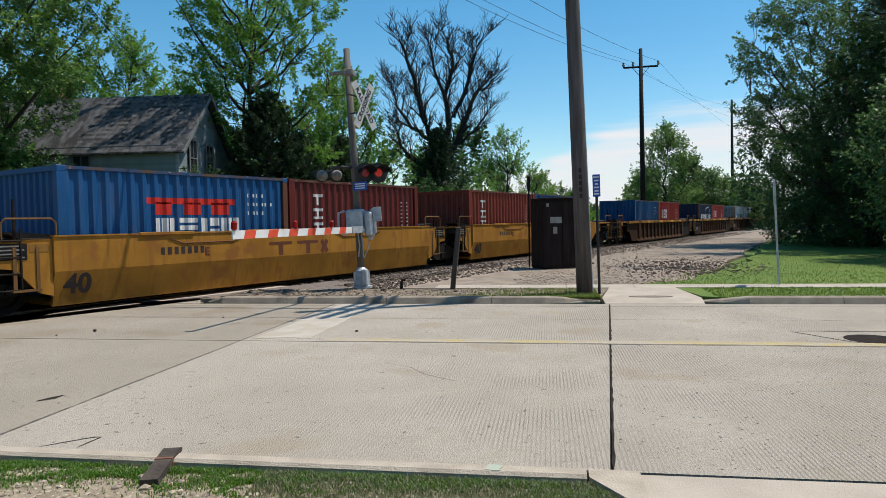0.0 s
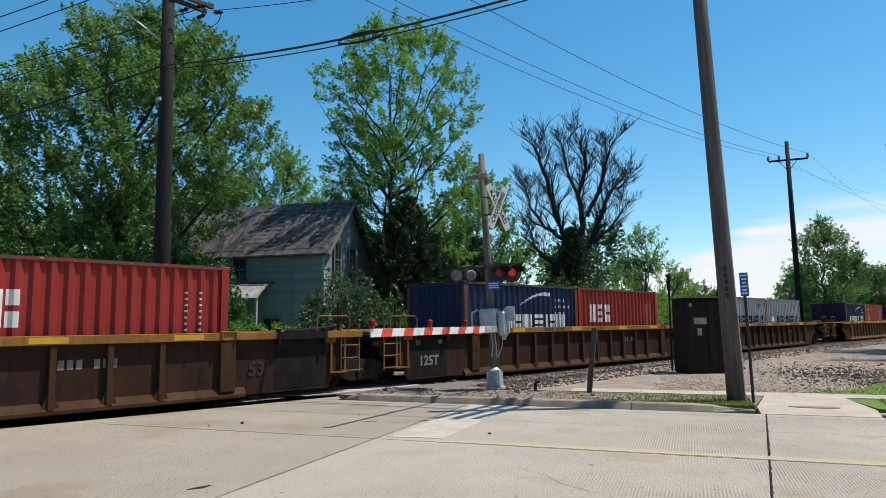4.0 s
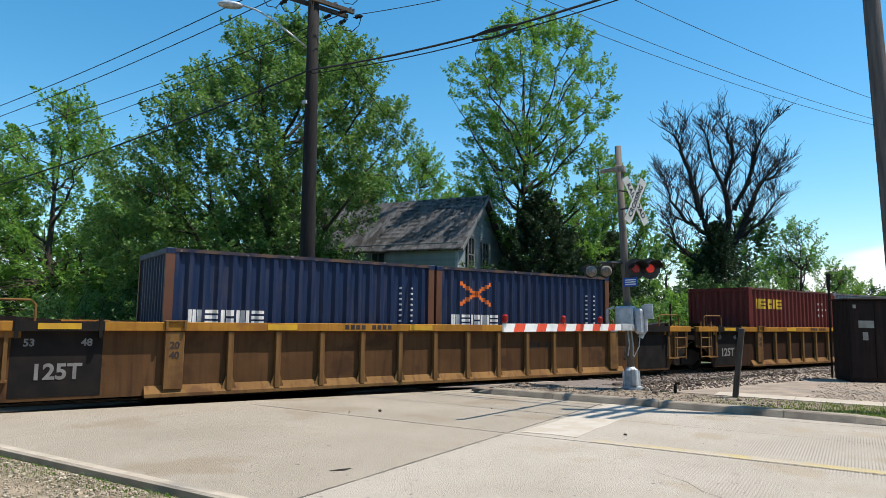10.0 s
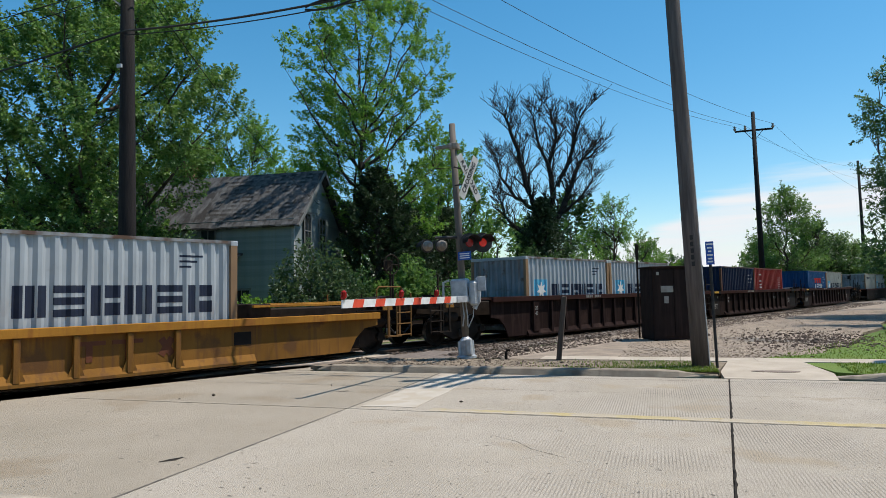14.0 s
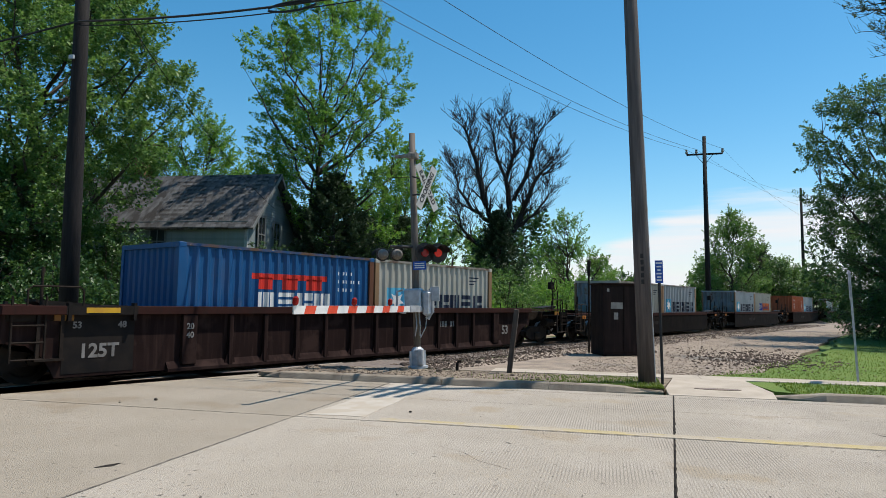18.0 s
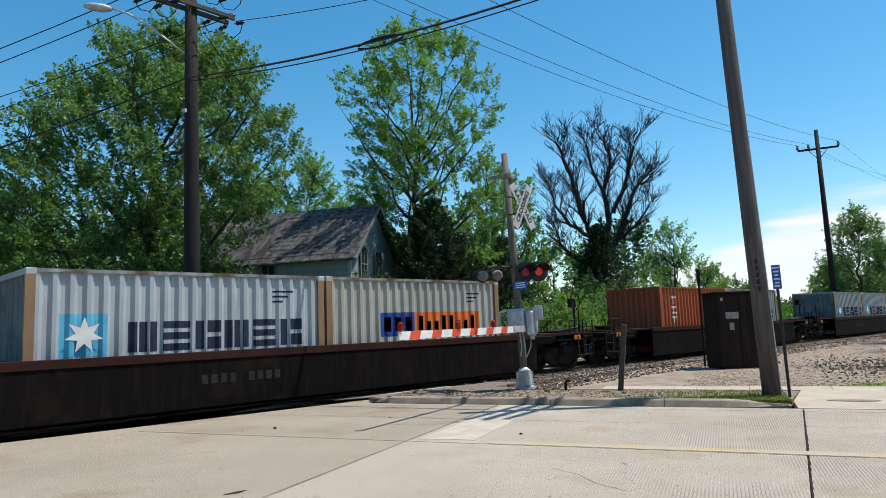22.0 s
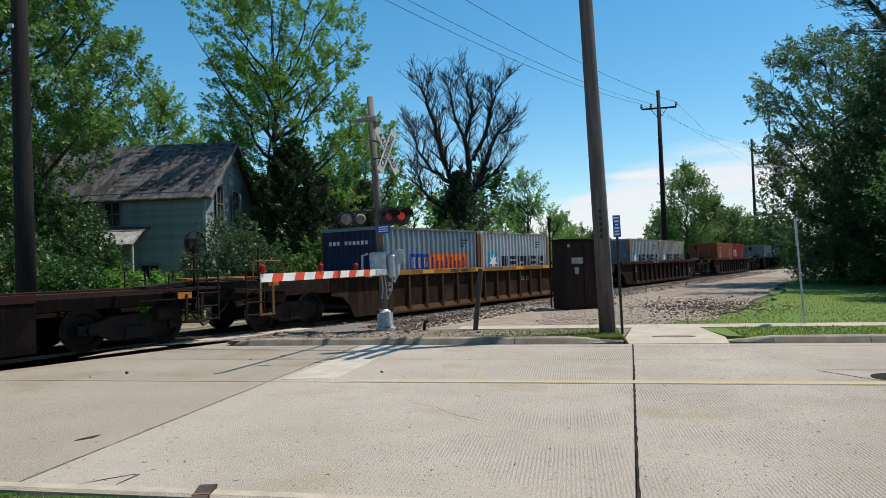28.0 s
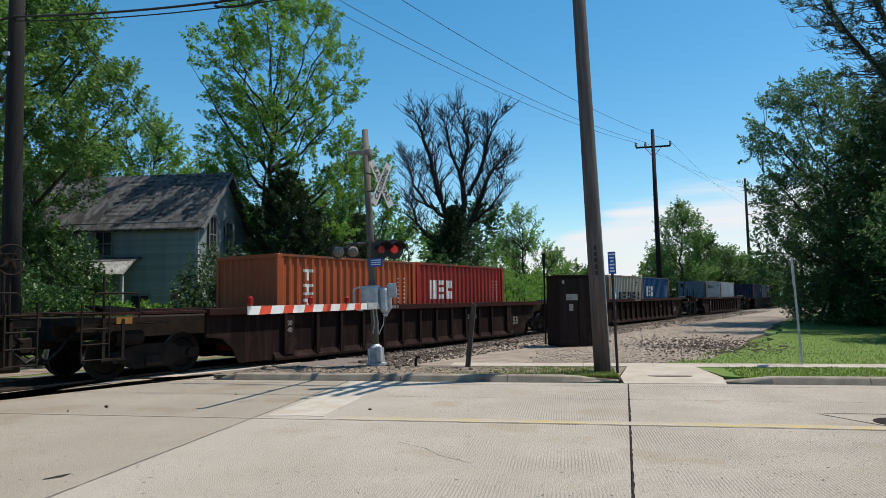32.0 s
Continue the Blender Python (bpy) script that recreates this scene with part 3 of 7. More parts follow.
def mark_style(c, style):
    if style == "star":
        marks_big_navy(c)
        codes_dark(c)
    elif style == "upright":
        upright_marks(c, M_MARK_WHITE, 5)
        codes_upright(c)
    elif style == "box3":
        part_shared("marking", ("marking", "row3"), lambda bm: glyphs(bm, 0.85, 1.35, 2.0, 3, 0.38, 0.10), M_MARK_WHITE, c, "row of white block marks")
        codes_upright(c)
    elif style == "arc":
        part_shared("marking", ("marking", "row6w"), lambda bm: glyphs(bm, 1.0, 1.12, 1.62, 7, 0.52, 0.10), M_MARK_WHITE, c, "row of white block marks")

        def swoosh(bm):
            for i in range(14):
                x = 2.7 + i * 0.12
                z = 1.75 + 0.5 * math.sin(math.pi * min(1, (i + 3) / 17) * 0.62)
                flat_mark(bm, x, x + 0.12, z, z + 0.03 + 0.10 * i / 14)
        part_shared("marking", ("marking", "swoosh"), swoosh, M_MARK_WHITE, c, "white curved stroke")
        codes(c)
    elif style == "banner":
        part_shared("marking", ("marking", "redbar"), lambda bm: [flat_mark(bm, 1.9, 4.3, 1.86, 2.0), flat_mark(bm, 2.1, 2.55, 1.62, 1.9), flat_mark(bm, 2.85, 3.3, 1.62, 1.9), flat_mark(bm, 3.6, 4.1, 1.62, 1.9)], M_MARK_RED, c, "red bar marking")
        part_shared("marking", ("marking", "row4w"), lambda bm: glyphs(bm, 2.1, 1.1, 1.55, 4, 0.5, 0.1), M_MARK_WHITE, c, "row of white block marks")
        codes(c)
    elif style == "two_tone":
        part_shared("marking", ("marking", "patch_o"), lambda bm: flat_mark(bm, 2.75, 5.2, 1.12, 1.72), M_MARK_ORANGE, c, "orange panel marking")
        part_shared("marking", ("marking", "patch_b"), lambda bm: flat_mark(bm, 1.6, 2.75, 1.12, 1.72), M_MARK_BLUE, c, "dark blue panel marking")

        def row(bm):
            for i in range(3):
                flat_mark(bm, 1.75 + 0.33 * i, 1.98 + 0.33 * i, 1.24, 1.6)
        part_shared("marking", ("marking", "row3b"), row, M_MARK_WHITE, c, "row of white block marks")

        def row2(bm):
            for i in range(8):
                flat_mark(bm, 2.9 + 0.28 * i, 3.08 + 0.28 * i, 1.22 + (0.0 if i in (0, 3, 4) else 0.0), 1.62 if i in (0, 3, 4, 7) else 1.48)
        part_shared("marking", ("marking", "row8"), row2, M_MARK_BLUE, c, "row of dark block marks")
        codes_dark(c)
    elif style == "yellow":
        part_shared("marking", ("marking", "yel"), lambda bm: glyphs(bm, 0.55, 1.85, 2.2, 5, 0.28, 0.07), M_MARK_YELLOW, c, "row of yellow block marks")
        codes(c)
    elif style == "cross":
        def cross(bm):
            for s in (-1, 1):
                for i in range(10):
                    f = i / 10 - 0.45
                    flat_mark(bm, 1.15 + f * 1.0, 1.26 + f * 1.0, 1.95 + s * f * 0.55 - 0.05, 1.95 + s * f * 0.55 + 0.05)
        part_shared("marking", ("marking", "cross"), cross, M_MARK_ORANGE, c, "orange crossed strokes")
        part_shared("marking", ("marking", "row5w"), lambda bm: glyphs(bm, 0.45, 1.16, 1.44, 5, 0.25, 0.06), M_MARK_WHITE, c, "row of white block marks")
        codes_upright(c)
    elif style == "low_row":
        part_shared("marking", ("marking", "row5w"), lambda bm: glyphs(bm, 0.45, 1.16, 1.44, 5, 0.25, 0.06), M_MARK_WHITE, c, "row of white block marks")
        codes_upright(c)
    elif style == "thin":
        part_shared("marking", ("marking", "thinrow"), lambda bm: glyphs(bm, 0.9, 2.0, 2.22, 9, 0.2, 0.05), M_MARK_NAVY, c, "row of dark block marks")
        codes_dark(c)
    else:
        codes(c)


NAMES = {"blue": "bright blue", "navy": "dark navy blue", "dark_red": "dark red", "brick_red": "brick red", "red": "red", "rust_orange": "rusty orange", "grey": "light grey", "beige": "beige grey", "blue_grey": "dull blue-grey", "brown": "brown"}


def build_container(colour, style):
    P = PAINTS[colour]
    c = thing("shipping_container", f"{NAMES[colour]} corrugated steel shipping container in a well car", "container", group="containers on the train")
    hw = C_W / 2
    for side in (-1, 1):
        def sides(bm, side=side):
            skin(bm, 0.14, C_LEN - 0.14, 0.12, C_H - 0.06, side * (hw - 0.012), side)
        part_shared("side_panel", ("side_panel", colour, side), sides, P, c)
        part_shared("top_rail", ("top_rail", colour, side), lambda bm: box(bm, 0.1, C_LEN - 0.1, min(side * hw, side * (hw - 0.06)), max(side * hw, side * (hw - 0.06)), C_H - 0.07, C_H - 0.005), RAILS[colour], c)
        part_shared("bottom_rail", ("bottom_rail", colour, side), lambda bm: box(bm, 0.1, C_LEN - 0.1, min(side * hw, side * (hw - 0.06)), max(side * hw, side * (hw - 0.06)), 0.0, 0.13), P, c)

    def front(bm):
        n = 9
        ys = []
        for k in range(n):
            y0 = -hw + 0.12 + k * (C_W - 0.24) / n
            d = (C_W - 0.24) / n
            ys += [(y0, 0.03), (y0 + d * 0.25, 0.03), (y0 + d * 0.5, 0.07), (y0 + d * 0.75, 0.07)]
        ys.append((hw - 0.12, 0.03))
        lo = [bm.verts.new((x, y, 0.1)) for y, x in ys]
        hi = [bm.verts.new((x, y, C_H - 0.06)) for y, x in ys]
        for i in range(len(ys) - 1):
            bm.faces.new((lo[i + 1], lo[i], hi[i], hi[i + 1]))
    if style == "two_tone":
        part_shared("front_panel", ("front_panel", "two_tone"), front, PAINTS["navy"], c, "dark blue end panel")
        part_shared("code_stencil", ("code_stencil_end",), lambda bm: [box(bm, 0.018, 0.026, 0.75 - i * 0.17, 0.86 - i * 0.17, 2.04, 2.16) for i in range(10) if i != 3], M_MARK_WHITE, c, "row of white bars")
    else:
        part_shared("front_panel", ("front_panel", colour), front, P_END if colour in ("grey", "beige") else P, c)
    part_shared("end_rail", ("end_rail", colour, 1), lambda bm: box(bm, 0, 0.1, -hw + 0.1, hw - 0.1, C_H - 0.11, C_H - 0.005), P, c)
    part_shared("end_rail", ("end_rail", colour, 0), lambda bm: box(bm, 0, 0.1, -hw + 0.1, hw - 0.1, 0.0, 0.13), P, c)
    for s in (-1, 1):
        d = part_shared("door", ("door", colour, s), lambda bm: box(bm, C_LEN - 0.09, C_LEN - 0.03, min(s * 0.01, s * (hw - 0.1)), max(s * 0.01, s * (hw - 0.1)), 0.12, C_H - 0.1, bevel=0.01), P, c)
        for yy in (0.35, 0.85):
            part_shared("lock_rod", ("lock_rod", s, yy), lambda bm: rod(bm, (C_LEN - 0.015, s * yy, 0.1), (C_LEN - 0.015, s * yy, C_H - 0.1), 0.017, 6), M_DOOR_STEEL, d)
    part_shared("roof", ("roof", colour), lambda bm: box(bm, 0.08, C_LEN - 0.08, -hw + 0.05, hw - 0.05, C_H - 0.05, C_H - 0.02), P, c)
    part_shared("floor", ("floor", colour), lambda bm: box(bm, 0.08, C_LEN - 0.08, -hw + 0.05, hw - 0.05, 0.02, 0.1), P, c)
    for x in (0.0, C_LEN - 0.16):
        for s in (-1, 1):
            part_shared("corner_post", ("corner_post", colour, x, s), lambda bm: box(bm, x, x + 0.16, min(s * hw, s * (hw - 0.1)), max(s * hw, s * (hw - 0.1)), 0.1, C_H - 0.1), P_POST if colour in ("grey", "beige") else P_RUST if colour in ("navy", "blue_grey") or (colour == "blue" and x > 0) else P, c)
            for z in (0.0, C_H - 0.118):
                part_shared("corner_casting", ("corner_casting", colour, x, s, z), lambda bm: box(bm, x - 0.002, x + 0.178, min(s * (hw + 0.003), s * (hw - 0.16)), max(s * (hw + 0.003), s * (hw - 0.16)), z, z + 0.118, bevel=0.012), P, c)
    mark_style(c, style)
    return c


# ---- train: well cars ----
def car_paint(name, c, rust):
    return mat(name, c, tuple(v * 0.7 for v in c), 1.0, 0.85, streak=rust, stain=rust, stain_at=0.57, stain_scale=1.7, bump=0.15, bump_scale=25, spec=0.08)


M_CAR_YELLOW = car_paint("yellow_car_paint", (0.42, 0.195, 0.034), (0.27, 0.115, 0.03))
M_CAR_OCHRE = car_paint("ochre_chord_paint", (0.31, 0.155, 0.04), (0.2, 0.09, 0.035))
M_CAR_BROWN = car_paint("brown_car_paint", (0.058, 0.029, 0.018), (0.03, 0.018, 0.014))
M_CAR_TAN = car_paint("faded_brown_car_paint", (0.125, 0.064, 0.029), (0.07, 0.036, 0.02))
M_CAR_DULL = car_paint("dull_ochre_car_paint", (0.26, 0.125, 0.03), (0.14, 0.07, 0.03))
M_CAR_MAROON = car_paint("maroon_car_paint", (0.022, 0.012, 0.011), (0.036, 0.021, 0.018))
M_CAR_DARK = car_paint("dark_car_paint", (0.007, 0.0055, 0.0055), (0.013, 0.009, 0.008))
M_CAR_CHORD = car_paint("dull_red_chord_paint", (0.045, 0.019, 0.016), (0.03, 0.016, 0.014))
M_CAR_DARK_BROWN = car_paint("dark_brown_car_paint", (0.030, 0.019, 0.013), (0.055, 0.033, 0.021))
# rib colours, set lighter than the side panels between them
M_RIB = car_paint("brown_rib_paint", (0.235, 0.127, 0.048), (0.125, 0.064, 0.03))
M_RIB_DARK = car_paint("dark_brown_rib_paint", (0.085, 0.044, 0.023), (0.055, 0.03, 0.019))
M_SAFETY = mat("safety_yellow", (0.62, 0.36, 0.02), (0.52, 0.28, 0.03), 4, 0.5)
M_STENCIL = mat("pale_stencil", (0.24, 0.23, 0.22), (0.17, 0.16, 0.15), 5, 0.7)
M_STENCIL_FAINT = mat("faint_stencil", (0.034, 0.031, 0.03), (0.022, 0.02, 0.019), 5, 0.8, spec=0.1)
M_STENCIL_DARK = mat("dark_stencil", (0.03, 0.022, 0.02), (0.05, 0.035, 0.03), 5, 0.7)
M_CAR_BLACK = mat("black_panel_paint", (0.013, 0.012, 0.012), (0.022, 0.018, 0.016), 3, 0.8, spec=0.1)
M_REFLECT = mat("amber_reflector", (0.46, 0.16, 0.03), (0.38, 0.13, 0.03), 5, 0.4)
M_TTXMARK = mat("brown_marking", (0.14, 0.045, 0.02), (0.12, 0.04, 0.02), 5, 0.7)

KINDS = {
    # name: body, chord, top of side, bottom of side, reach of the side past the containers
    "smooth_yellow": (M_CAR_YELLOW, M_CAR_YELLOW, 1.45, 0.13, 0.25, "yellow smooth-sided"),
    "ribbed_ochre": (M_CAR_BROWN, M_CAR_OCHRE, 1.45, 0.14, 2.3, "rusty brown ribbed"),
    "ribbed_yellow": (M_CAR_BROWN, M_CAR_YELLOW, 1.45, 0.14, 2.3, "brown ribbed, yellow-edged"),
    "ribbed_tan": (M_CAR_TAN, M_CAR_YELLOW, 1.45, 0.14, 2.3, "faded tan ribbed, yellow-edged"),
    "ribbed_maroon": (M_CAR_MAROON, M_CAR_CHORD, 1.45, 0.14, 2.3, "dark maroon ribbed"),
    "ribbed_dark": (M_CAR_DARK_BROWN, M_CAR_OCHRE, 1.45, 0.14, 2.3, "dark brown ribbed, ochre-edged"),
    "low_yellow": (M_CAR_DULL, M_CAR_YELLOW, 1.13, 0.17, 4.0, "dirty yellow low-sided"),
    "smooth_dark": (M_CAR_DARK, M_CAR_CHORD, 1.25, 0.18, 1.3, "dark smooth-sided"),
}
HALF = 1.50


def wheel_mesh(bm):
    ring = [(0.0, 0.10), (0.0, 0.0), (0.10, -0.03), (0.10, -0.09), (0.42, -0.08), (0.42, 0.02), (0.46, 0.05), (0.46, 0.08), (0.34, 0.08), (0.30, 0.03), (0.14, 0.03), (0.10, 0.10)]
    n = 24
    rows = [[bm.verts.new((r * math.cos(2 * math.pi * k / n), y, r * math.sin(2 * math.pi * k / n))) for k in range(n)] for r, y in ring[1:]]
    for a, b in zip(rows, rows[1:]):
        for k in range(n):
            bm.faces.new((a[k], a[(k + 1) % n], b[(k + 1) % n], b[k]))
    bmesh.ops.remove_doubles(bm, verts=bm.verts, dist=1e-5)
    bmesh.ops.recalc_face_normals(bm, faces=bm.faces)


wheels = []


def truck(car, x):
    """A four-wheeled truck centred at x."""
    t = part_shared("truck", ("truck",), lambda bm: (box(bm, -0.25, 0.25, -1.0, 1.0, 0.30, 0.62, bevel=0.04), box(bm, -0.18, 0.18, -0.35, 0.35, 0.6, 0.82)), M_IRON, car, "grimy cast steel truck")
    t.location = (x, 0, 0)
    for s in (-1, 1):
        part_shared("side_frame", ("side_frame", s), lambda bm: extrude_y(bm, [(-1.15, 0.38), (-0.75, 0.36), (-0.42, 0.22), (0.42, 0.22), (0.75, 0.36), (1.15, 0.38), (1.15, 0.56), (0.7, 0.62), (0.4, 0.72), (-0.4, 0.72), (-0.7, 0.62), (-1.15, 0.56)], min(s * 0.92, s * 1.10), max(s * 0.92, s * 1.10)), M_IRON, t)
        part_shared("spring_box", ("spring_box", s), lambda bm: box(bm, -0.2, 0.2, min(s * 1.09, s * 1.16), max(s * 1.09, s * 1.16), 0.25, 0.5, bevel=0.025), M_WHEEL, t)
        for ax in (-0.89, 0.89):
            w = part_shared("wheel", ("wheel",), wheel_mesh, M_WHEEL, t)
            if len(w.data.materials) < 2:
                w.data.materials.append(M_TREAD)
                for f in w.data.polygons:
                    f.material_index = 1 if min(math.hypot(w.data.vertices[i].co.x, w.data.vertices[i].co.z) for i in f.vertices) > 0.41 else 0
            w.location = (ax, s * 0.7525, 0.465)
            w.rotation_euler = (0, 0, 0 if s > 0 else math.pi)
            wheels.append((w, x + ax, s, car))
            part_shared("axle_box", ("axle_box", s, ax), lambda bm: rod(bm, (ax, s * 0.95, 0.465), (ax, s * 1.19, 0.465), 0.10, 10), M_WHEEL, t)
    for ax in (-0.89, 0.89):
        part_shared("axle", ("axle", ax), lambda bm: rod(bm, (ax, -0.75, 0.465), (ax, 0.75, 0.465), 0.085, 8), M_IRON, t)
    return t


def rails_and_steps(car, x, s, way, material):
    """End handrail posts and a side ladder near a car's end."""
    def bars(bm):
        for dx in (0.0, 0.55 * way):
            rod(bm, (x + dx, s * 1.46, 0.45), (x + dx, s * 1.46, 1.62), 0.022, 6)
        for z in (0.5, 0.8, 1.1, 1.4):
            rod(bm, (x, s * 1.46, z), (x + 0.55 * way, s * 1.46, z), 0.019, 6)
    part("ladder", (lambda b: (bars(b), b)[1])(B()), material, car)


def end_gear(car, x, way, deck, material):
    """Rails, pipes, hoses and a brake cylinder crowded at a car's end."""
    m = pose(x, 0, 0) if way > 0 else pose(x, 0, 0) @ Matrix.Diagonal((-1, 1, 1, 1))

    def put(name, make, mat_, label=""):
        ob = part_shared(name, (name, deck, mat_.name), make, mat_, car, label)
        ob.matrix_basis = m
    put("grab_rail", lambda bm: tube(bm, [(-1.3, -1.4, deck), (-1.3, -1.4, deck + 0.42), (-1.22, -1.4, deck + 0.5), (-0.42, -1.4, deck + 0.5), (-0.34, -1.4, deck + 0.42), (-0.34, -1.4, deck)], [0.02] * 6, 6), material)
    put("brake_cylinder", lambda bm: (rod(bm, (-1.5, -1.15, deck - 0.42), (-0.9, -1.15, deck - 0.42), 0.15, 12), rod(bm, (-0.9, -1.15, deck - 0.42), (-0.3, -1.1, deck - 0.5), 0.03, 6)), M_IRON)
    put("air_pipe", lambda bm: tube(bm, [(-2.0, -1.38, deck - 0.12), (-0.6, -1.38, deck - 0.12), (-0.4, -1.3, deck - 0.3), (0.1, -0.5, deck - 0.45)], [0.024] * 4, 6), M_WHEEL)
    put("brake_hose", lambda bm: tube(bm, [(-0.35, -0.6, deck - 0.3), (-0.1, -0.62, deck - 0.62), (0.12, -0.6, deck - 0.82), (0.32, -0.58, deck - 0.72)], [0.03] * 4, 6), M_CABLE)
    put("step_bracket", lambda bm: (box(bm, -0.95, -0.89, -1.47, -1.43, 0.5, deck - 0.02), box(bm, -0.55, -0.49, -1.47, -1.43, 0.5, deck - 0.02), box(bm, -0.97, -0.47, -1.48, -1.34, 0.46, 0.5)), material)
    put("tie_plate", lambda bm: extrude_y(bm, [(-1.7, deck + 0.13), (-0.75, deck + 0.13), (-0.55, deck + 0.22), (-0.55, deck + 0.26), (-1.7, deck + 0.17)], -1.2, -0.7), M_WHEEL)


def side_outline(reach_f, reach_r, z0, z1, arch_f, arch_r):
    """A side's outline in x and z, cut away over the trucks."""
    a, b = -reach_f, 12.22 + reach_r
    pts = [(a, z1), (a, 0.80 if arch_f else z0)]
    if arch_f:
        pts += [(a + 0.45, 0.74), (a + 0.75, 0.5), (a + 0.95, z0)]
    if arch_r:
        pts += [(b - 0.95, z0), (b - 0.75, 0.5), (b - 0.45, 0.74), (b, 0.80)]
    else:
        pts += [(b, z0)]
    return pts + [(b, z1)]


def block_marks(car, tees, cross, w, z0, z1, y):
    """Two barred blocks and a cross in brown paint."""
    for a in tees:
        bm = B()
        box(bm, a, a + w, y, y + 0.0045, z1 - 0.08, z1)
        box(bm, a + 0.40 * w, a + 0.60 * w, y, y + 0.0045, z0, z1 - 0.08)
        part("marking", bm, M_TTXMARK, car, "brown block mark")
    bm = B()
    for sgn in (-1, 1):
        box(bm, -0.07, 0.07, y + 0.0005 * sgn, y + 0.0045, -0.2, 0.2, m=Matrix.Translation((cross, 0, (z0 + z1) / 2)) @ Matrix.Rotation(radians(sgn * 34), 4, "Y"))
    part("marking", bm, M_TTXMARK, car, "brown crossed mark")


def build_car(kind, gap_f, gap_r, shared_f, shared_r, has_front_truck, codes_on=()):
    """A well car. Its x runs towards the train's rear from the first container's face; gaps are to the neighbours' containers."""
    body, chord, zt, zb, reach, words = KINDS[kind]
    car = thing("well_car", f"{words} railway well car carrying two containers", "well car", group="cars of the train")
    rf = min(3.4 if shared_f and reach > 1.5 else reach, gap_f / 2 - (0.14 if shared_f else 0.35))
    rr = min(3.4 if shared_r and reach > 1.5 else reach, gap_r / 2 - (0.14 if shared_r else 0.35))
    tf = -gap_f / 2 if shared_f else -min(3.4, gap_f / 2 - 1.75)
    tr = 12.22 + (gap_r / 2 if shared_r else min(3.4, gap_r / 2 - 1.75))
    ribbed = kind.startswith(("ribbed", "low"))
    inset = 0.10 if ribbed else 0.0
    for s in (-1, 1):
        bm = B()
        ya, yb = s * (HALF - inset), s * (HALF - inset - 0.05)
        if kind == "smooth_yellow":
            for o in ([(s * HALF, 0.79), (s * HALF, zt), (s * (HALF - 0.06), zt), (s * (HALF - 0.06), 0.80)], [(s * HALF, 0.789), (s * (HALF - 0.14), zb), (s * (HALF - 0.2), zb), (s * (HALF - 0.06), 0.79)]):
                extrude_x(bm, o, -rf, 12.22 + rr)
        else:
            extrude_y(bm, side_outline(rf, rr, zb, zt - 0.02, reach > 1.5, reach > 1.5), min(ya, yb), max(ya, yb))
        side = part("side_panel", bm, body, car)
        bm = B()
        if kind == "smooth_yellow":
            box(bm, -rf, 12.22 + rr, min(s * (HALF + 0.02), s * (HALF - 0.12)), max(s * (HALF + 0.02), s * (HALF - 0.12)), zt + 0.002, zt + 0.03)
            for a in (1.5, 4.4, 8.0):
                box(bm, a, a + 1.35, min(s * (HALF + 0.035), s * (HALF + 0.002)), max(s * (HALF + 0.035), s * (HALF + 0.002)), zt - 0.02, zt + 0.05, bevel=0.01)
        else:
            box(bm, -rf, 12.22 + rr, min(s * (HALF + 0.02), s * (HALF - 0.16)), max(s * (HALF + 0.02), s * (HALF - 0.16)), zt - 0.16, zt, bevel=0.008)
        part("top_chord", bm, chord, car)
        if kind != "smooth_yellow":
            bm = B()
            if ribbed:
                extrude_x(bm, [(s * (HALF - 0.18), zb - 0.03), (s * (HALF - 0.005), zb - 0.03), (s * (HALF - 0.005), zb + 0.03), (s * (HALF - 0.097), zb + 0.17), (s * (HALF - 0.18), zb + 0.17)], -0.3, 12.5)
            else:
                box(bm, -0.3, 12.5, min(s * (HALF - 0.03), s * (HALF - 0.18)), max(s * (HALF - 0.03), s * (HALF - 0.18)), zb - 0.03, zb + 0.09, bevel=0.006)
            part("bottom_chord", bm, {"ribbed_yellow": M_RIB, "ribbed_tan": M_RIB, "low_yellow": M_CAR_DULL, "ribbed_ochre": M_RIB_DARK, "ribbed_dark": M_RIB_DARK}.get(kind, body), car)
        if ribbed:
            key = ("rib", kind, s)
            ribs = [1.2 + i * 0.95 for i in range(11)]
            for i, x in enumerate(ribs):
                wide = i in (5, 6) and kind != "low_yellow"
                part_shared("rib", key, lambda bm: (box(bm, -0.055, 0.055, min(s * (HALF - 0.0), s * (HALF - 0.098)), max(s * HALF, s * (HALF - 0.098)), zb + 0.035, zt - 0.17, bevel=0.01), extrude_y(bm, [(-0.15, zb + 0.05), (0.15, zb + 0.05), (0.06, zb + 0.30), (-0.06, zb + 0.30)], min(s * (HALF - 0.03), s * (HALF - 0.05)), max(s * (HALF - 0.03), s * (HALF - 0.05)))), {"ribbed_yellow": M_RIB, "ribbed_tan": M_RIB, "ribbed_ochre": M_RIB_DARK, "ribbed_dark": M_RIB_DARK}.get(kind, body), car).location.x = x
    # well floor, end decks and bulkheads
    bm = B()
    box(bm, -0.25, 12.47, -1.34, 1.34, 0.15, 0.235)
    part("well_floor", bm, body, car)
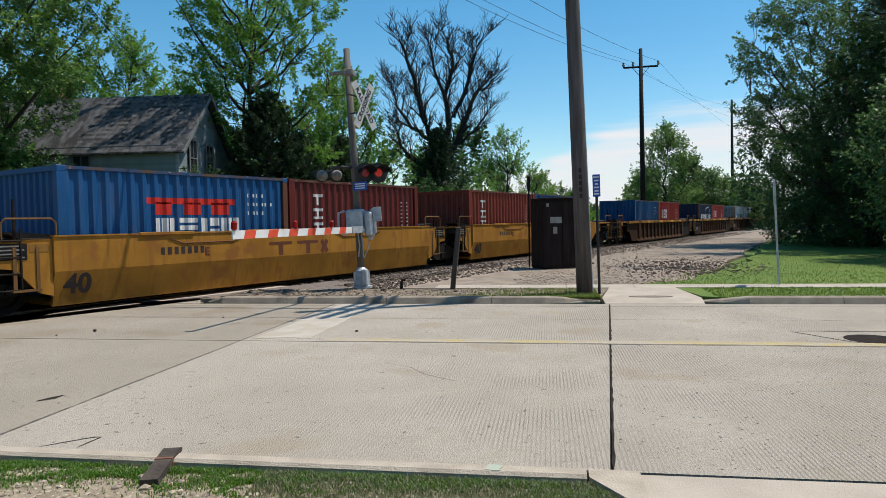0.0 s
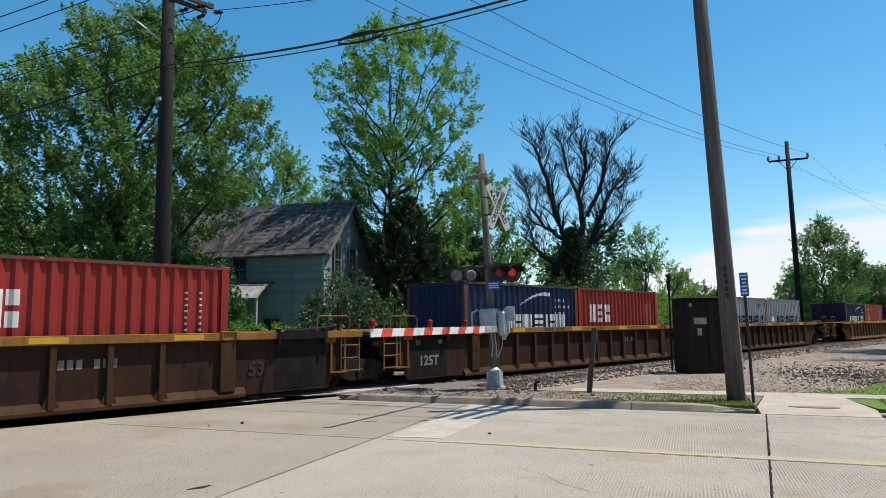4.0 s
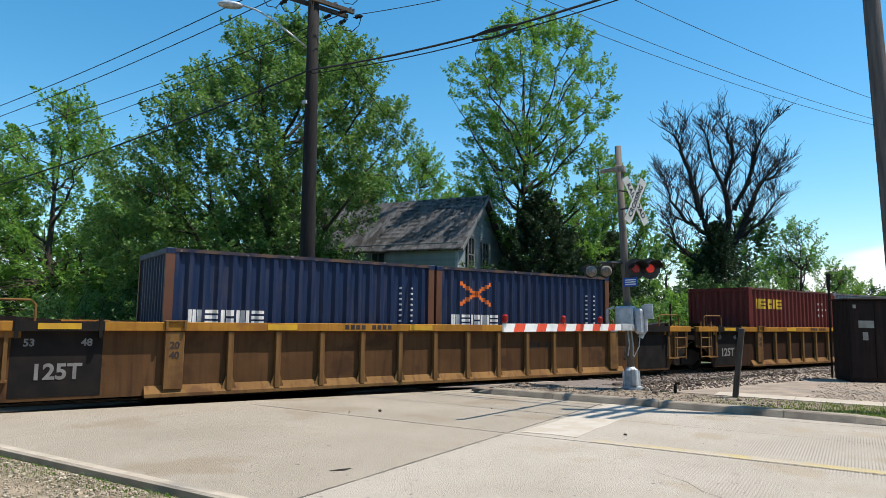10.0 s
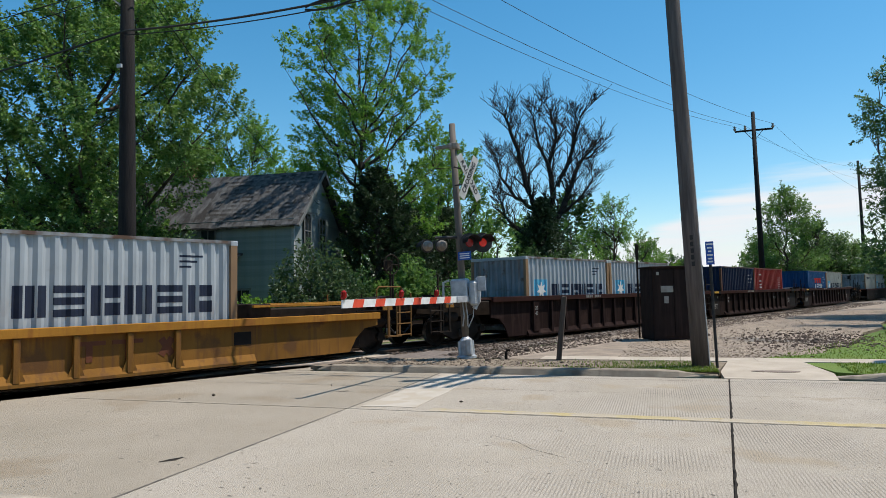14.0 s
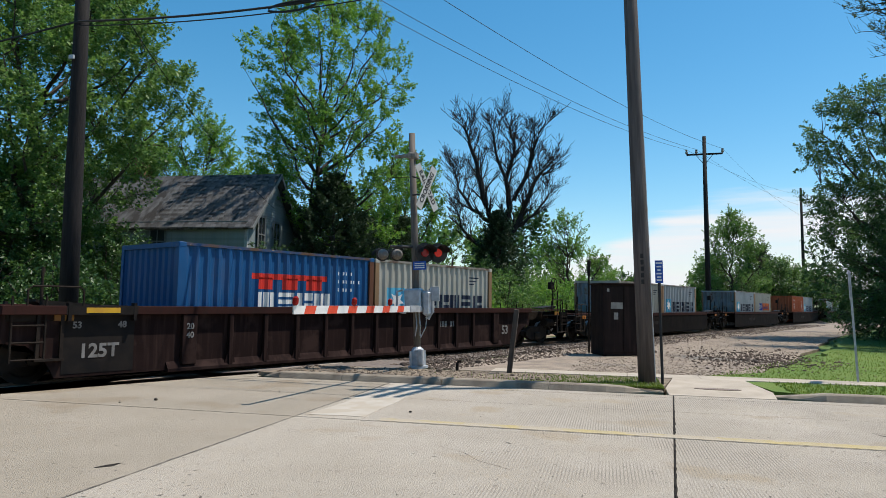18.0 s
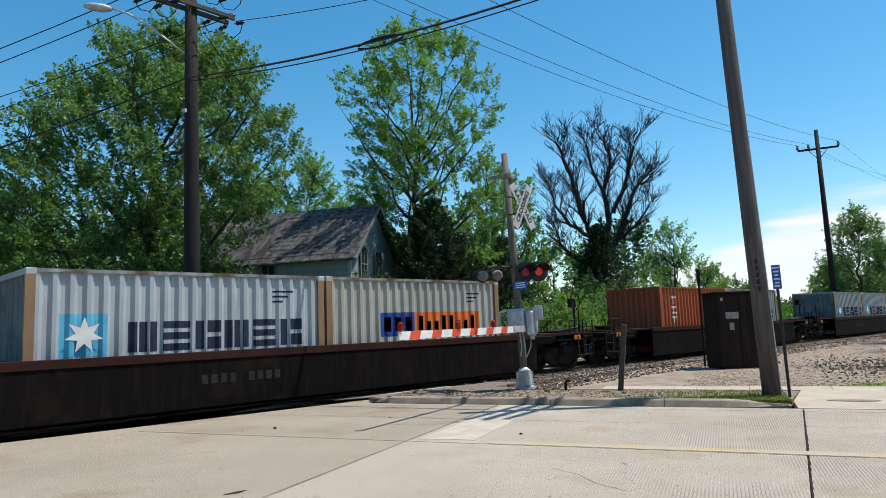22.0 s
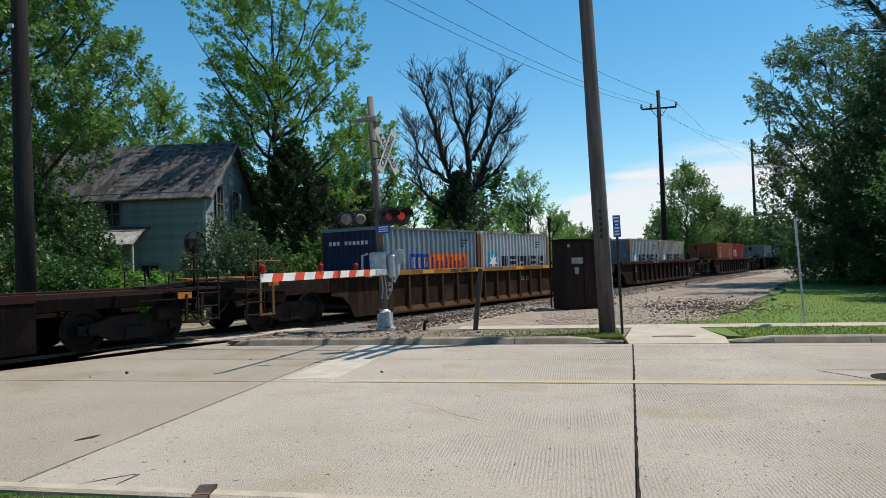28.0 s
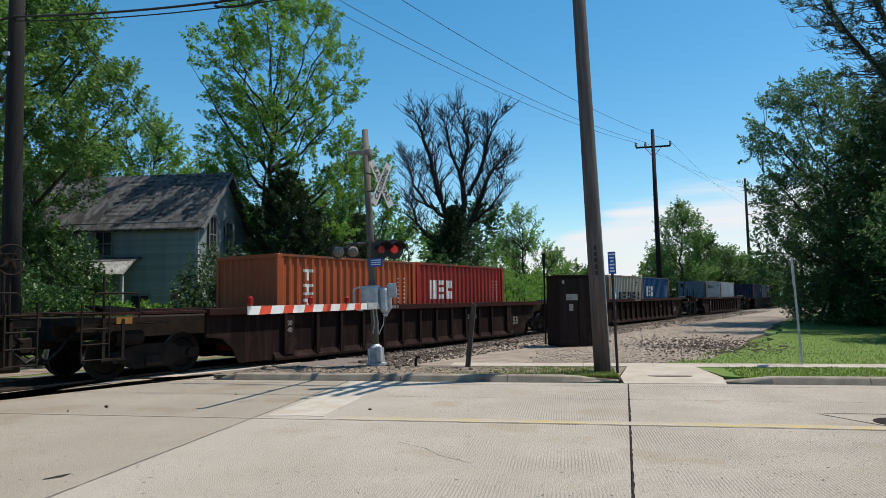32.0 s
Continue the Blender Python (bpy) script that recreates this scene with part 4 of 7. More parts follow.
    for way, end, rch, sh, tx in ((-1, 0.0, rf, shared_f, tf), (1, 12.22, rr, shared_r, tr)):
        half_gap = (gap_f if way < 0 else gap_r) / 2
        tip = end + way * (half_gap - 0.32)
        bm = B()
        x0, x1 = sorted((end + way * 0.22, tip))
        deck = 1.12 if kind.startswith("smooth_dark") else 1.30
        box(bm, x0, x1, -0.55, 0.55, 0.84, deck, bevel=0.02)
        x0, x1 = sorted((tip, tip - way * 0.5))
        box(bm, x0, x1, -1.42, 1.42, deck - 0.14, deck + 0.02, bevel=0.015)
        x0, x1 = sorted((end + way * 0.2, end + way * 0.75))
        box(bm, x0, x1, -1.36, 1.36, 0.5, deck + 0.14, bevel=0.02)
        part("end_frame", bm, M_CAR_DARK if kind == "smooth_dark" else M_IRON, car)
        x0, x1 = sorted((end + way * 0.25, tip))
        for s in (-1, 1):
            bm = B()
            box(bm, x0, x1, min(s * 1.45, s * 0.75), max(s * 1.45, s * 0.75), deck + 0.06, deck + 0.11)
            part("walkway", bm, chord, car)
            if kind == "smooth_yellow":
                b = end + way * rch
                q = min(1.9, abs(tip - b) - 0.12)
                bm = B()
                extrude_y(bm, [(b + way * u, z) for u, z in ((0.004, zt - 0.04), (q, zt - 0.04), (q, zt - 0.52), (0.62 * q, zt - 0.58), (0.25 * q, 0.42), (0.004, 0.34))], min(s * (HALF - 0.05), s * (HALF - 0.10)), max(s * (HALF - 0.05), s * (HALF - 0.10)))
                bmesh.ops.recalc_face_normals(bm, faces=bm.faces)
                part("end_sill", bm, body, car, "yellow side plate over the truck")
                bm = B()
                xa, xb = sorted((b + way * (q - 0.62), b + way * (q - 0.08)))
                box(bm, xa, xb, min(s * (HALF - 0.042), s * (HALF - 0.049)), max(s * (HALF - 0.042), s * (HALF - 0.049)), zt - 0.40, zt - 0.1)
                plate = part("data_panel", bm, M_CAR_BLACK, car, "black data panel")
                bm = B()
                for k in range(4):
                    box(bm, xa + 0.05, xb - 0.05 - 0.09 * (k % 2), min(s * (HALF - 0.038), s * (HALF - 0.0415)), max(s * (HALF - 0.038), s * (HALF - 0.0415)), zt - 0.37 + k * 0.07, zt - 0.345 + k * 0.07)
                part("code_stencil", bm, M_STENCIL, plate)["kind"] = "stuff"
            if kind.startswith("ribbed") and sh:
                bm = B()
                xa, xb = sorted((end + way * 1.0, end + way * min(rch - 0.05, 2.35)))
                box(bm, xa, xb, min(s * (HALF - 0.094), s * (HALF - 0.099)), max(s * (HALF - 0.094), s * (HALF - 0.099)), 0.20, zt - 0.165)
                box(bm, xa, xb, min(s * (HALF + 0.0225), s * (HALF - 0.02)), max(s * (HALF + 0.0225), s * (HALF - 0.02)), zt - 0.163, zt + 0.003)
                for x in (xa + 0.06, xb - 0.06):
                    box(bm, x - 0.03, x + 0.03, min(s * (HALF + 0.03), s * (HALF - 0.09)), max(s * (HALF + 0.03), s * (HALF - 0.09)), zt - 0.28, zt + 0.06)
                part("dark_panel", bm, M_CAR_BLACK, car, "black painted end panel")
        for s in (-1, 1):
            rails_and_steps(car, tip - way * 0.08, s, -way, M_RIB if kind in ("ribbed_yellow", "ribbed_tan", "low_yellow", "ribbed_ochre") else M_IRON)
            bm = B()
            x0 = tip - way * 0.95
            box(bm, x0 - 0.17, x0 + 0.17, min(s * 1.455, s * 1.425), max(s * 1.455, s * 1.425), deck - 0.12, deck + 0.02)
            part("reflector", bm, M_REFLECT if kind == "smooth_dark" else M_CAR_OCHRE, car)
        end_gear(car, tip, way, round(deck, 2), M_RIB if kind in ("ribbed_yellow", "ribbed_tan", "low_yellow", "ribbed_ochre", "smooth_yellow", "ribbed_dark") else M_IRON)
        bm = B()
        rod(bm, (tip - way * 0.6, -1.3, deck), (tip - way * 0.6, -1.3, deck + 0.85), 0.028, 8)
        part("handrail", bm, M_IRON, car)
        bm = B()
        rod(bm, (end + way * (half_gap + 0.06), 0, 0.78), (tip - way * 0.7, 0, 0.78), 0.10, 8)
        box(bm, end + way * half_gap - 0.13, end + way * half_gap + 0.13, -0.16, 0.16, 0.62, 0.94, bevel=0.03)
        part("coupler", bm, M_IRON, car)
        if not sh and way > 0 and kind != "smooth_yellow":
            hub = (tip - way * 0.35, -0.95, deck + 1.12)
            bm = B()
            n = 20
            tube(bm, [(hub[0] + 0.28 * math.cos(2 * math.pi * k / n), hub[1] - 0.05, hub[2] + 0.28 * math.sin(2 * math.pi * k / n)) for k in range(n + 1)], [0.018] * (n + 1), 6)
            for k in range(5):
                rod(bm, (hub[0], hub[1] - 0.05, hub[2]), (hub[0] + 0.28 * math.cos(2 * math.pi * k / 5), hub[1] - 0.05, hub[2] + 0.28 * math.sin(2 * math.pi * k / 5)), 0.012, 5)
            rod(bm, (hub[0], hub[1], hub[2]), (hub[0], hub[1], deck), 0.03, 8)
            box(bm, hub[0] - 0.12, hub[0] + 0.12, hub[1], hub[1] + 0.18, hub[2] - 0.18, hub[2] + 0.12, bevel=0.02)
            part("brake_wheel", bm, M_IRON, car)
    if has_front_truck:
        truck(car, tf)
    if not shared_r:
        truck(car, tr)
    y = -HALF - 0.003
    face = lambda x, z: pose(x, y + (0.092 if ribbed else 0.0), z, 90, 0, 0)
    if kind == "smooth_yellow":
        letters("number", "40", 0.54, M_STENCIL_DARK, car, pose(0.2, y + 0.05, 0.52, 102, 0, 0))
        block_marks(car, (5.1, 6.1), 7.15, 0.8, 0.82, 1.17, y)
        letters("letter", "E", 0.26, M_TTXMARK, car, pose(3.2, y - 0.001, 1.02, 90, 0, 0))
        for x in (2.2, 7.6):
            bm = B()
            tube(bm, [(x, y - 0.006, 1.36), (x + 0.35, y - 0.006, 1.24), (x + 1.75, y - 0.006, 1.24), (x + 2.1, y - 0.006, 1.36)], [0.012] * 4, 5)
            part("hatch_edge", bm, M_TTXMARK, car)
        bm = B()
        for i in range(7):
            box(bm, 2.0 + i * 0.17, 2.1 + i * 0.17, y, y + 0.004, 1.0, 1.16)
        part("code_stencil", bm, M_STENCIL_DARK, car)["kind"] = "stuff"
    elif kind.startswith("ribbed"):
        if shared_f:
            letters("number", "125T", 0.36, M_STENCIL, car, face(-1.68 if rf > 1.2 else 0.85, 0.60))
        for x, w0 in ((0.0, 0.34), (11.9, 0.34)):
            bm = B()
            box(bm, x, x + w0, -HALF - 0.004, -HALF + 0.097, zb + 0.1, zt - 0.17, bevel=0.01)
            part("gauge_post", bm, M_RIB if kind in ("ribbed_yellow", "ribbed_tan") else M_RIB_DARK if kind == "ribbed_ochre" else body, car, "wide marked side post")
        for word, z in (("20", zt - 0.42), ("40", zt - 0.6)):
            letters("number", word, 0.17, M_STENCIL_DARK if kind in ("ribbed_yellow", "ribbed_tan", "ribbed_ochre") else M_STENCIL, car, pose(0.17, -HALF - 0.007, z, 90, 0, 0))
        if kind != "ribbed_maroon":
            for x in (1.9, 5.2, 8.4, 10.9):
                bm = B()
                box(bm, x, x + 0.62, -HALF - 0.0265, -HALF - 0.0215, zt - 0.135, zt - 0.025)
                part("safety_strip", bm, M_SAFETY, car, "bright yellow strip")
            for x in (0.17, 12.07):
                bm = B()
                box(bm, x - 0.2, x + 0.2, -HALF - 0.05, -HALF + 0.02, zt + 0.002, zt + 0.035, bevel=0.008)
                for dx in (-0.16, 0.16):
                    box(bm, x + dx - 0.025, x + dx + 0.025, -HALF - 0.06, -HALF - 0.0215, zt - 0.14, zt + 0.03, bevel=0.006)
                part("latch", bm, M_RIB, car)
        if shared_f and rf > 1.2:
            bm = B()
            box(bm, -2.0, -1.36, -HALF - 0.0275, -HALF - 0.0235, zt - 0.13, zt - 0.03)
            part("safety_strip", bm, M_SAFETY, car, "bright yellow strip")
            letters("number", "53", 0.17, M_STENCIL, car, face(-2.1, zt - 0.36))
            letters("number", "48", 0.17, M_STENCIL, car, face(-1.25, zt - 0.36))
        letters("number", "53", 0.42, M_STENCIL if kind == "ribbed_maroon" else M_STENCIL_DARK, car, face(12.78, 0.66))
        bm = B()
        for i in range(9):
            if i != 4:
                box(bm, 3.6 + i * 0.13, 3.69 + i * 0.13, -HALF - 0.024, -HALF - 0.0205, zt - 0.12, zt - 0.03)
        part("code_stencil", bm, M_STENCIL_DARK if kind != "ribbed_maroon" else M_STENCIL, car)["kind"] = "stuff"
        bm = B()
        for i in range(7):
            if i != 3:
                box(bm, 8.9 + i * 0.15, 9.0 + i * 0.15, y + 0.10, y + 0.104, 0.85, 1.02)
        part("code_stencil", bm, M_STENCIL_DARK if kind in ("ribbed_yellow", "ribbed_tan") else M_STENCIL, car)["kind"] = "stuff"
    else:
        bm = B()
        for i in range(9):
            if i != 4:
                box(bm, 3.0 + i * 0.2, 3.13 + i * 0.2, y + (0.1 if ribbed else 0), y + 0.004 + (0.1 if ribbed else 0), 0.62, 0.8)
        part("code_stencil", bm, M_STENCIL_DARK if kind == "low_yellow" else M_STENCIL_FAINT, car)["kind"] = "stuff"
        if kind == "low_yellow":
            block_marks(car, (8.75, 9.45), 10.5, 0.58, 0.46, 0.84, y + 0.096)
            bm = B()
            box(bm, 12.0, 12.42, y + 0.094, y + 0.1005, 0.56, 0.84)
            part("data_panel", bm, M_CAR_BLACK, car, "black data panel")
    return car


# front face of each pair of containers along the track at the clip's start; kind; the two containers
TRAIN = [
    (6.96, "smooth_yellow", ("blue", "banner"), ("dark_red", "upright")),
    (22.71, "smooth_yellow", ("brick_red", "upright"), ("blue", "")),
    (44.60, "ribbed_ochre", ("blue", ""), ("red", "box3")),
    (64.31, "ribbed_ochre", ("navy", "arc"), ("red", "box3")),
    (83.92, "ribbed_ochre", ("grey", "star"), ("grey", "star")),
    (107.38, "ribbed_yellow", ("navy", "arc"), ("rust_orange", "upright")),
    (126.92, "ribbed_tan", ("navy", "low_row"), ("navy", "cross")),
    (146.36, "ribbed_yellow", ("dark_red", "yellow"), ("blue_grey", "two_tone")),
    (169.93, "low_yellow", ("grey", "star"), ("grey", "star")),
    (193.36, "ribbed_maroon", ("grey", "star"), ("grey", "star")),
    (212.73, "ribbed_maroon", ("navy", ""), ("red", "upright")),
    (232.20, "ribbed_maroon", ("blue", "banner"), ("beige", "star")),
    (255.85, "smooth_dark", ("beige", "thin"), ("grey", "star")),
    (277.53, "smooth_dark", ("grey", "star"), ("beige", "two_tone")),
    (299.36, "smooth_dark", ("rust_orange", "upright"), ("grey", "star")),
    (321.09, "smooth_dark", ("grey", "star"), ("grey", "star")),
    (342.67, "smooth_dark", ("navy", "box3"), ("grey", "star")),
    (366.26, "ribbed_dark", ("blue_grey", "two_tone"), ("grey", "star")),
    (389.65, "ribbed_maroon", ("grey", "star"), ("beige", "star")),
    (412.98, "ribbed_maroon", ("rust_orange", "upright"), ("red", "box3")),
    (437.45, "ribbed_maroon", ("beige", "star"), ("blue", "box3")),
    (461.08, "ribbed_maroon", ("blue_grey", "thin"), ("grey", "")),
    (484.60, "smooth_dark", ("navy", ""), ("blue_grey", "")),
    (506.30, "smooth_dark", ("grey", "star"), ("brown", "")),
    (528.00, "smooth_dark", ("blue_grey", ""), ("navy", "")),
]
# how far the train has come, by seconds
RUN = ((0, 0.0), (4, 49.59), (8, 99.13), (12, 148.93), (16, 199.07), (20, 249.45), (24, 299.95), (28, 350.43), (32, 400.90))
moving = []
for i, (front, kind, first, second) in enumerate(TRAIN):
    gap_f = front - (TRAIN[i - 1][0] if i else front - 15.75) - 12.22
    gap_r = (TRAIN[i + 1][0] if i + 1 < len(TRAIN) else front + 21.7) - front - 12.22
    shared_f, shared_r = gap_f < 8.5, gap_r < 8.5
    car = build_car(kind, gap_f, gap_r, shared_f, shared_r, True)
    moving.append((car, front, 0.0))
    for k, (colour, style) in enumerate((first, second)):
        moving.append((build_container(colour, style), front + k * 6.13, 0.25))
# ---- road marks, curbs, verges ----
def patch(name, outline, z, material, parent=None, label="", category="", kind=""):
    bm = B()
    prism(bm, outline, z - 0.012, z)
    ob = link(name, bm, material, parent, label if parent else "")
    return ob if parent else tagged(ob, label, category, kind=kind)


rng = random.Random(7)


def wavy(pts, amp, step, r):
    """An outline with wavering edges."""
    out = []
    for (xa, ya), (xb, yb) in zip(pts, pts[1:] + pts[:1]):
        n = max(1, int(math.hypot(xb - xa, yb - ya) / step))
        for i in range(n):
            out.append((xa + (xb - xa) * i / n + r.uniform(-amp, amp), ya + (yb - ya) * i / n + r.uniform(-amp, amp)))
    return out


patch("centre_line", wavy([(-3.05, 8.79), (57.0, 8.79), (57.0, 9.0), (-3.05, 9.0)], 0.012, 0.4, rng), 0.004, M_YELLOW_LINE, road, "broad worn yellow centre line")
patch("stop_line", wavy([(-4.12, 8.95), (-3.3, 9.0), (-3.35, 12.9), (-4.08, 12.9)], 0.03, 0.3, rng), 0.0045, M_WHITE_LINE, road, "worn white stop line")


def crack(pts, width, r, material=M_TAR, z=0.003):
    bm = B()
    line = []
    for (xa, ya), (xb, yb) in zip(pts, pts[1:]):
        n = max(2, int(math.hypot(xb - xa, yb - ya) / 0.12))
        line += [(xa + (xb - xa) * i / n + r.gauss(0, 0.22 * width), ya + (yb - ya) * i / n + r.gauss(0, 0.22 * width)) for i in range(n)]
    line.append(pts[-1])
    rows = []
    for i, (x, y) in enumerate(line):
        x2, y2 = line[min(i + 1, len(line) - 1)]
        x1, y1 = line[max(i - 1, 0)]
        d = math.hypot(x2 - x1, y2 - y1) or 1
        w = width * r.uniform(0.5, 1.1) * (0.3 if i in (0, len(line) - 1) else 1)
        rows.append((bm.verts.new((x - (y2 - y1) / d * w, y + (x2 - x1) / d * w, z)), bm.verts.new((x + (y2 - y1) / d * w, y - (x2 - x1) / d * w, z))))
    for a, b in zip(rows, rows[1:]):
        bm.faces.new((a[0], b[0], b[1], a[1]))
    return part("crack", bm, material, road, "tarred crack")


crack([(-4.25, 4.35), (-4.25, 8.7)], 0.017, rng, M_PIT)
crack([(-4.25, 8.8), (-4.22, 12.9)], 0.016, rng, M_PIT)
crack([(0.40, 4.36), (0.77, 8.72)], 0.012, rng)
crack([(0.78, 8.8), (1.13, 12.9)], 0.014, rng)
crack([(-1.9, 7.5), (-1.5, 7.2), (-1.3, 6.9), (-0.9, 6.6)], 0.003, rng)
crack([(-4.72, 5.52), (-4.62, 5.76)], 0.05, rng)
crack([(-3.72, 4.36), (-3.46, 4.6), (-3.4, 4.62), (-3.42, 4.37)], 0.009, rng)
crack([(3.3, 9.86), (3.75, 9.1), (3.95, 8.95)], 0.012, rng)
crack([(3.3, 9.9), (9.0, 9.95)], 0.014, rng)
crack([(-5.2, 10.2), (-4.9, 10.25)], 0.03, rng)
crack([(-9.2, 10.9), (-4.3, 10.95), (1.0, 10.92), (9.0, 10.9)], 0.005, rng)
crack([(-9.2, 12.55), (-4.3, 12.6), (1.0, 12.55), (9.0, 12.6)], 0.008, rng)
for cx, cy, rx in ((4.1, 9.3, 0.33),):
    n = 20
    patch("manhole_cover", [(cx + rx * math.cos(2 * math.pi * k / n), cy + rx * math.sin(2 * math.pi * k / n)) for k in range(n)], 0.006, M_IRON, None, "round iron manhole cover set in the road", "manhole cover")
# chips, pits and grit strewn over the concrete
bm = B()
rp = random.Random(21)
for k in range(9500):
    x, y, s = rp.uniform(-9, 7), rp.uniform(4.4, 12.8), rp.uniform(0.003, 0.010) * (2.2 if rp.random() < 0.04 else 1)
    a = rp.uniform(0, math.pi)
    q = [(s * rp.uniform(0.6, 2.4), 0), (0, s * 0.6), (-s * rp.uniform(0.6, 2.0), 0), (0, -s * 0.6)]
    bm.faces.new([bm.verts.new((x + u * math.cos(a) - v * math.sin(a), y + u * math.sin(a) + v * math.cos(a), 0.0025)) for u, v in q])
ob = part("grit", bm, M_PIT, road, "dark pits and grit on the concrete")
ob["kind"] = "stuff"


def stone_mesh(seed, flat=0.7):
    bm = B()
    bmesh.ops.create_icosphere(bm, subdivisions=1, radius=1)
    r = random.Random(seed)
    for v in bm.verts:
        v.co *= r.uniform(0.7, 1.15)
        v.co.z *= flat
    return bm


for x, y, s in ((-2.81, 9.57, 0.03), (-6.95, 9.39, 0.035), (-7.3, 9.0, 0.018), (-5.6, 10.9, 0.018)):
    ob = tagged(link("stone", stone_mesh(int(x * 100)), M_TIE), "small dark stone lying on the road", "stone", group="stones on the road")
    ob.location, ob.scale = (x, y, s * 0.5), (s, s, s)

# near curb and verge
near = thing("near_curb", "low weathered concrete curb beside the road", "curb", kind="structure")
bm = B()
extrude_x(bm, [(4.13, -0.25), (4.13, 0.015), (4.155, 0.035), (4.27, 0.028), (4.295, 0.008), (4.295, -0.25)], -40, 0.22)
part("curb_stone", bm, M_CURB, near)
bm = B()
prism(bm, [(0.235, 4.295), (0.235, 4.15), (0.42, 3.86), (0.55, 3.80), (0.55, 4.28)], -0.2, 0.02)
part("curb_stone", bm, M_CURB, near)
bm = B()
prism(bm, [(0.44, 4.285), (0.565, 3.75), (0.7, 0.8), (0.7, -6), (9, -6), (9, 4.308)], -0.2, -0.004)
tagged(link("driveway", bm, M_WALK), "pale concrete driveway joining the road", "driveway", kind="structure")
bm = B()
prism(bm, [(-4.6, 4.12), (0.22, 4.12), (0.5, 3.72), (0.68, 0.5), (0.68, -6), (-4.6, -6)], -0.2, -0.022)
prism(bm, [(-60, 4.12), (-4.6, 4.12), (-4.6, -6), (-60, -6)], -0.2, -0.05)
tagged(link("near_verge", bm, M_SOIL), "bare soil verge with grass and crushed stone", "verge", kind="structure")
bm = B()
prism(bm, wavy([(-0.40, 4.16), (-0.32, 4.15), (-0.31, 4.25), (-0.41, 4.26)], 0.01, 0.03, rng), 0.030, 0.0375)
tagged(link("paint_mark", bm, mat("green_paint", (0.33, 0.42, 0.33), (0.44, 0.40, 0.32), 14, 0.85)), "small faded green paint mark on the curb", "paint mark")


def scatter_mesh(name, n, place, size, material, seed, label, category, flat=0.65, kind="stuff"):
    """Many small stones in one mesh."""
    r = np.random.RandomState(seed)
    base = bmesh.new()
    bmesh.ops.create_icosphere(base, subdivisions=1, radius=1)
    bv = np.array([v.co[:] for v in base.verts])
    bf = np.array([[v.index for v in f.verts] for f in base.faces])
    base.free()
    V, F = [], []
    for k in range(n):
        x, y, z = place(r)
        s = size * np.exp(r.normal(0, 0.45))
        a = r.uniform(0, 6.28)
        w = bv * r.uniform(0.7, 1.2, (len(bv), 1)) * np.array([s, s * r.uniform(0.6, 1), s * flat])
        w = np.stack([w[:, 0] * np.cos(a) - w[:, 1] * np.sin(a), w[:, 0] * np.sin(a) + w[:, 1] * np.cos(a), w[:, 2]], 1) + np.array([x, y, z + s * 0.25])
        F.append(bf + k * len(bv))
        V.append(w)
    me = bpy.data.meshes.new(name)
    me.from_pydata(np.concatenate(V).tolist(), [], np.concatenate(F).tolist())
    me.materials.append(material)
    return tagged(new(name, me), label, category, kind=kind)


def island_mat(name, c1, c2, rough=0.9):
    m = mat(name, c1, c2, 20, rough)
    nt = m.node_tree
    b = nt.nodes["Principled BSDF"]
    geo, mx = nt.nodes.new("ShaderNodeNewGeometry"), nt.nodes.new("ShaderNodeMix")
    mx.data_type = "RGBA"
    mx.inputs["A"].default_value, mx.inputs["B"].default_value = (*c1, 1), (*c2, 1)
    nt.links.new(geo.outputs["Random Per Island"], mx.inputs["Factor"])
    nt.links.new(mx.outputs["Result"], b.inputs["Base Color"])
    return m


M_CHIPS = island_mat("pale_crushed_stone", (0.47, 0.40, 0.30), (0.20, 0.16, 0.115))
M_BALLAST_STONE = island_mat("ballast_stone", (0.15, 0.112, 0.088), (0.05, 0.039, 0.033))
M_LOT_STONE = island_mat("lot_stone", (0.36, 0.29, 0.22), (0.17, 0.135, 0.105))
M_DIRT_CLOD = island_mat("dirt_clod", (0.20, 0.155, 0.115), (0.07, 0.055, 0.045))
scatter_mesh("crushed_stone", 26000, lambda r: (0.45 - 5.0 * r.uniform(0, 1) if r.uniform(0, 1) < 0.85 else r.uniform(-9, -4.5), 4.02 - 1.5 * r.uniform(0, 1) ** 1.2, -0.03), 0.0095, M_CHIPS, 3, "pale crushed stone at the road's edge", "gravel")


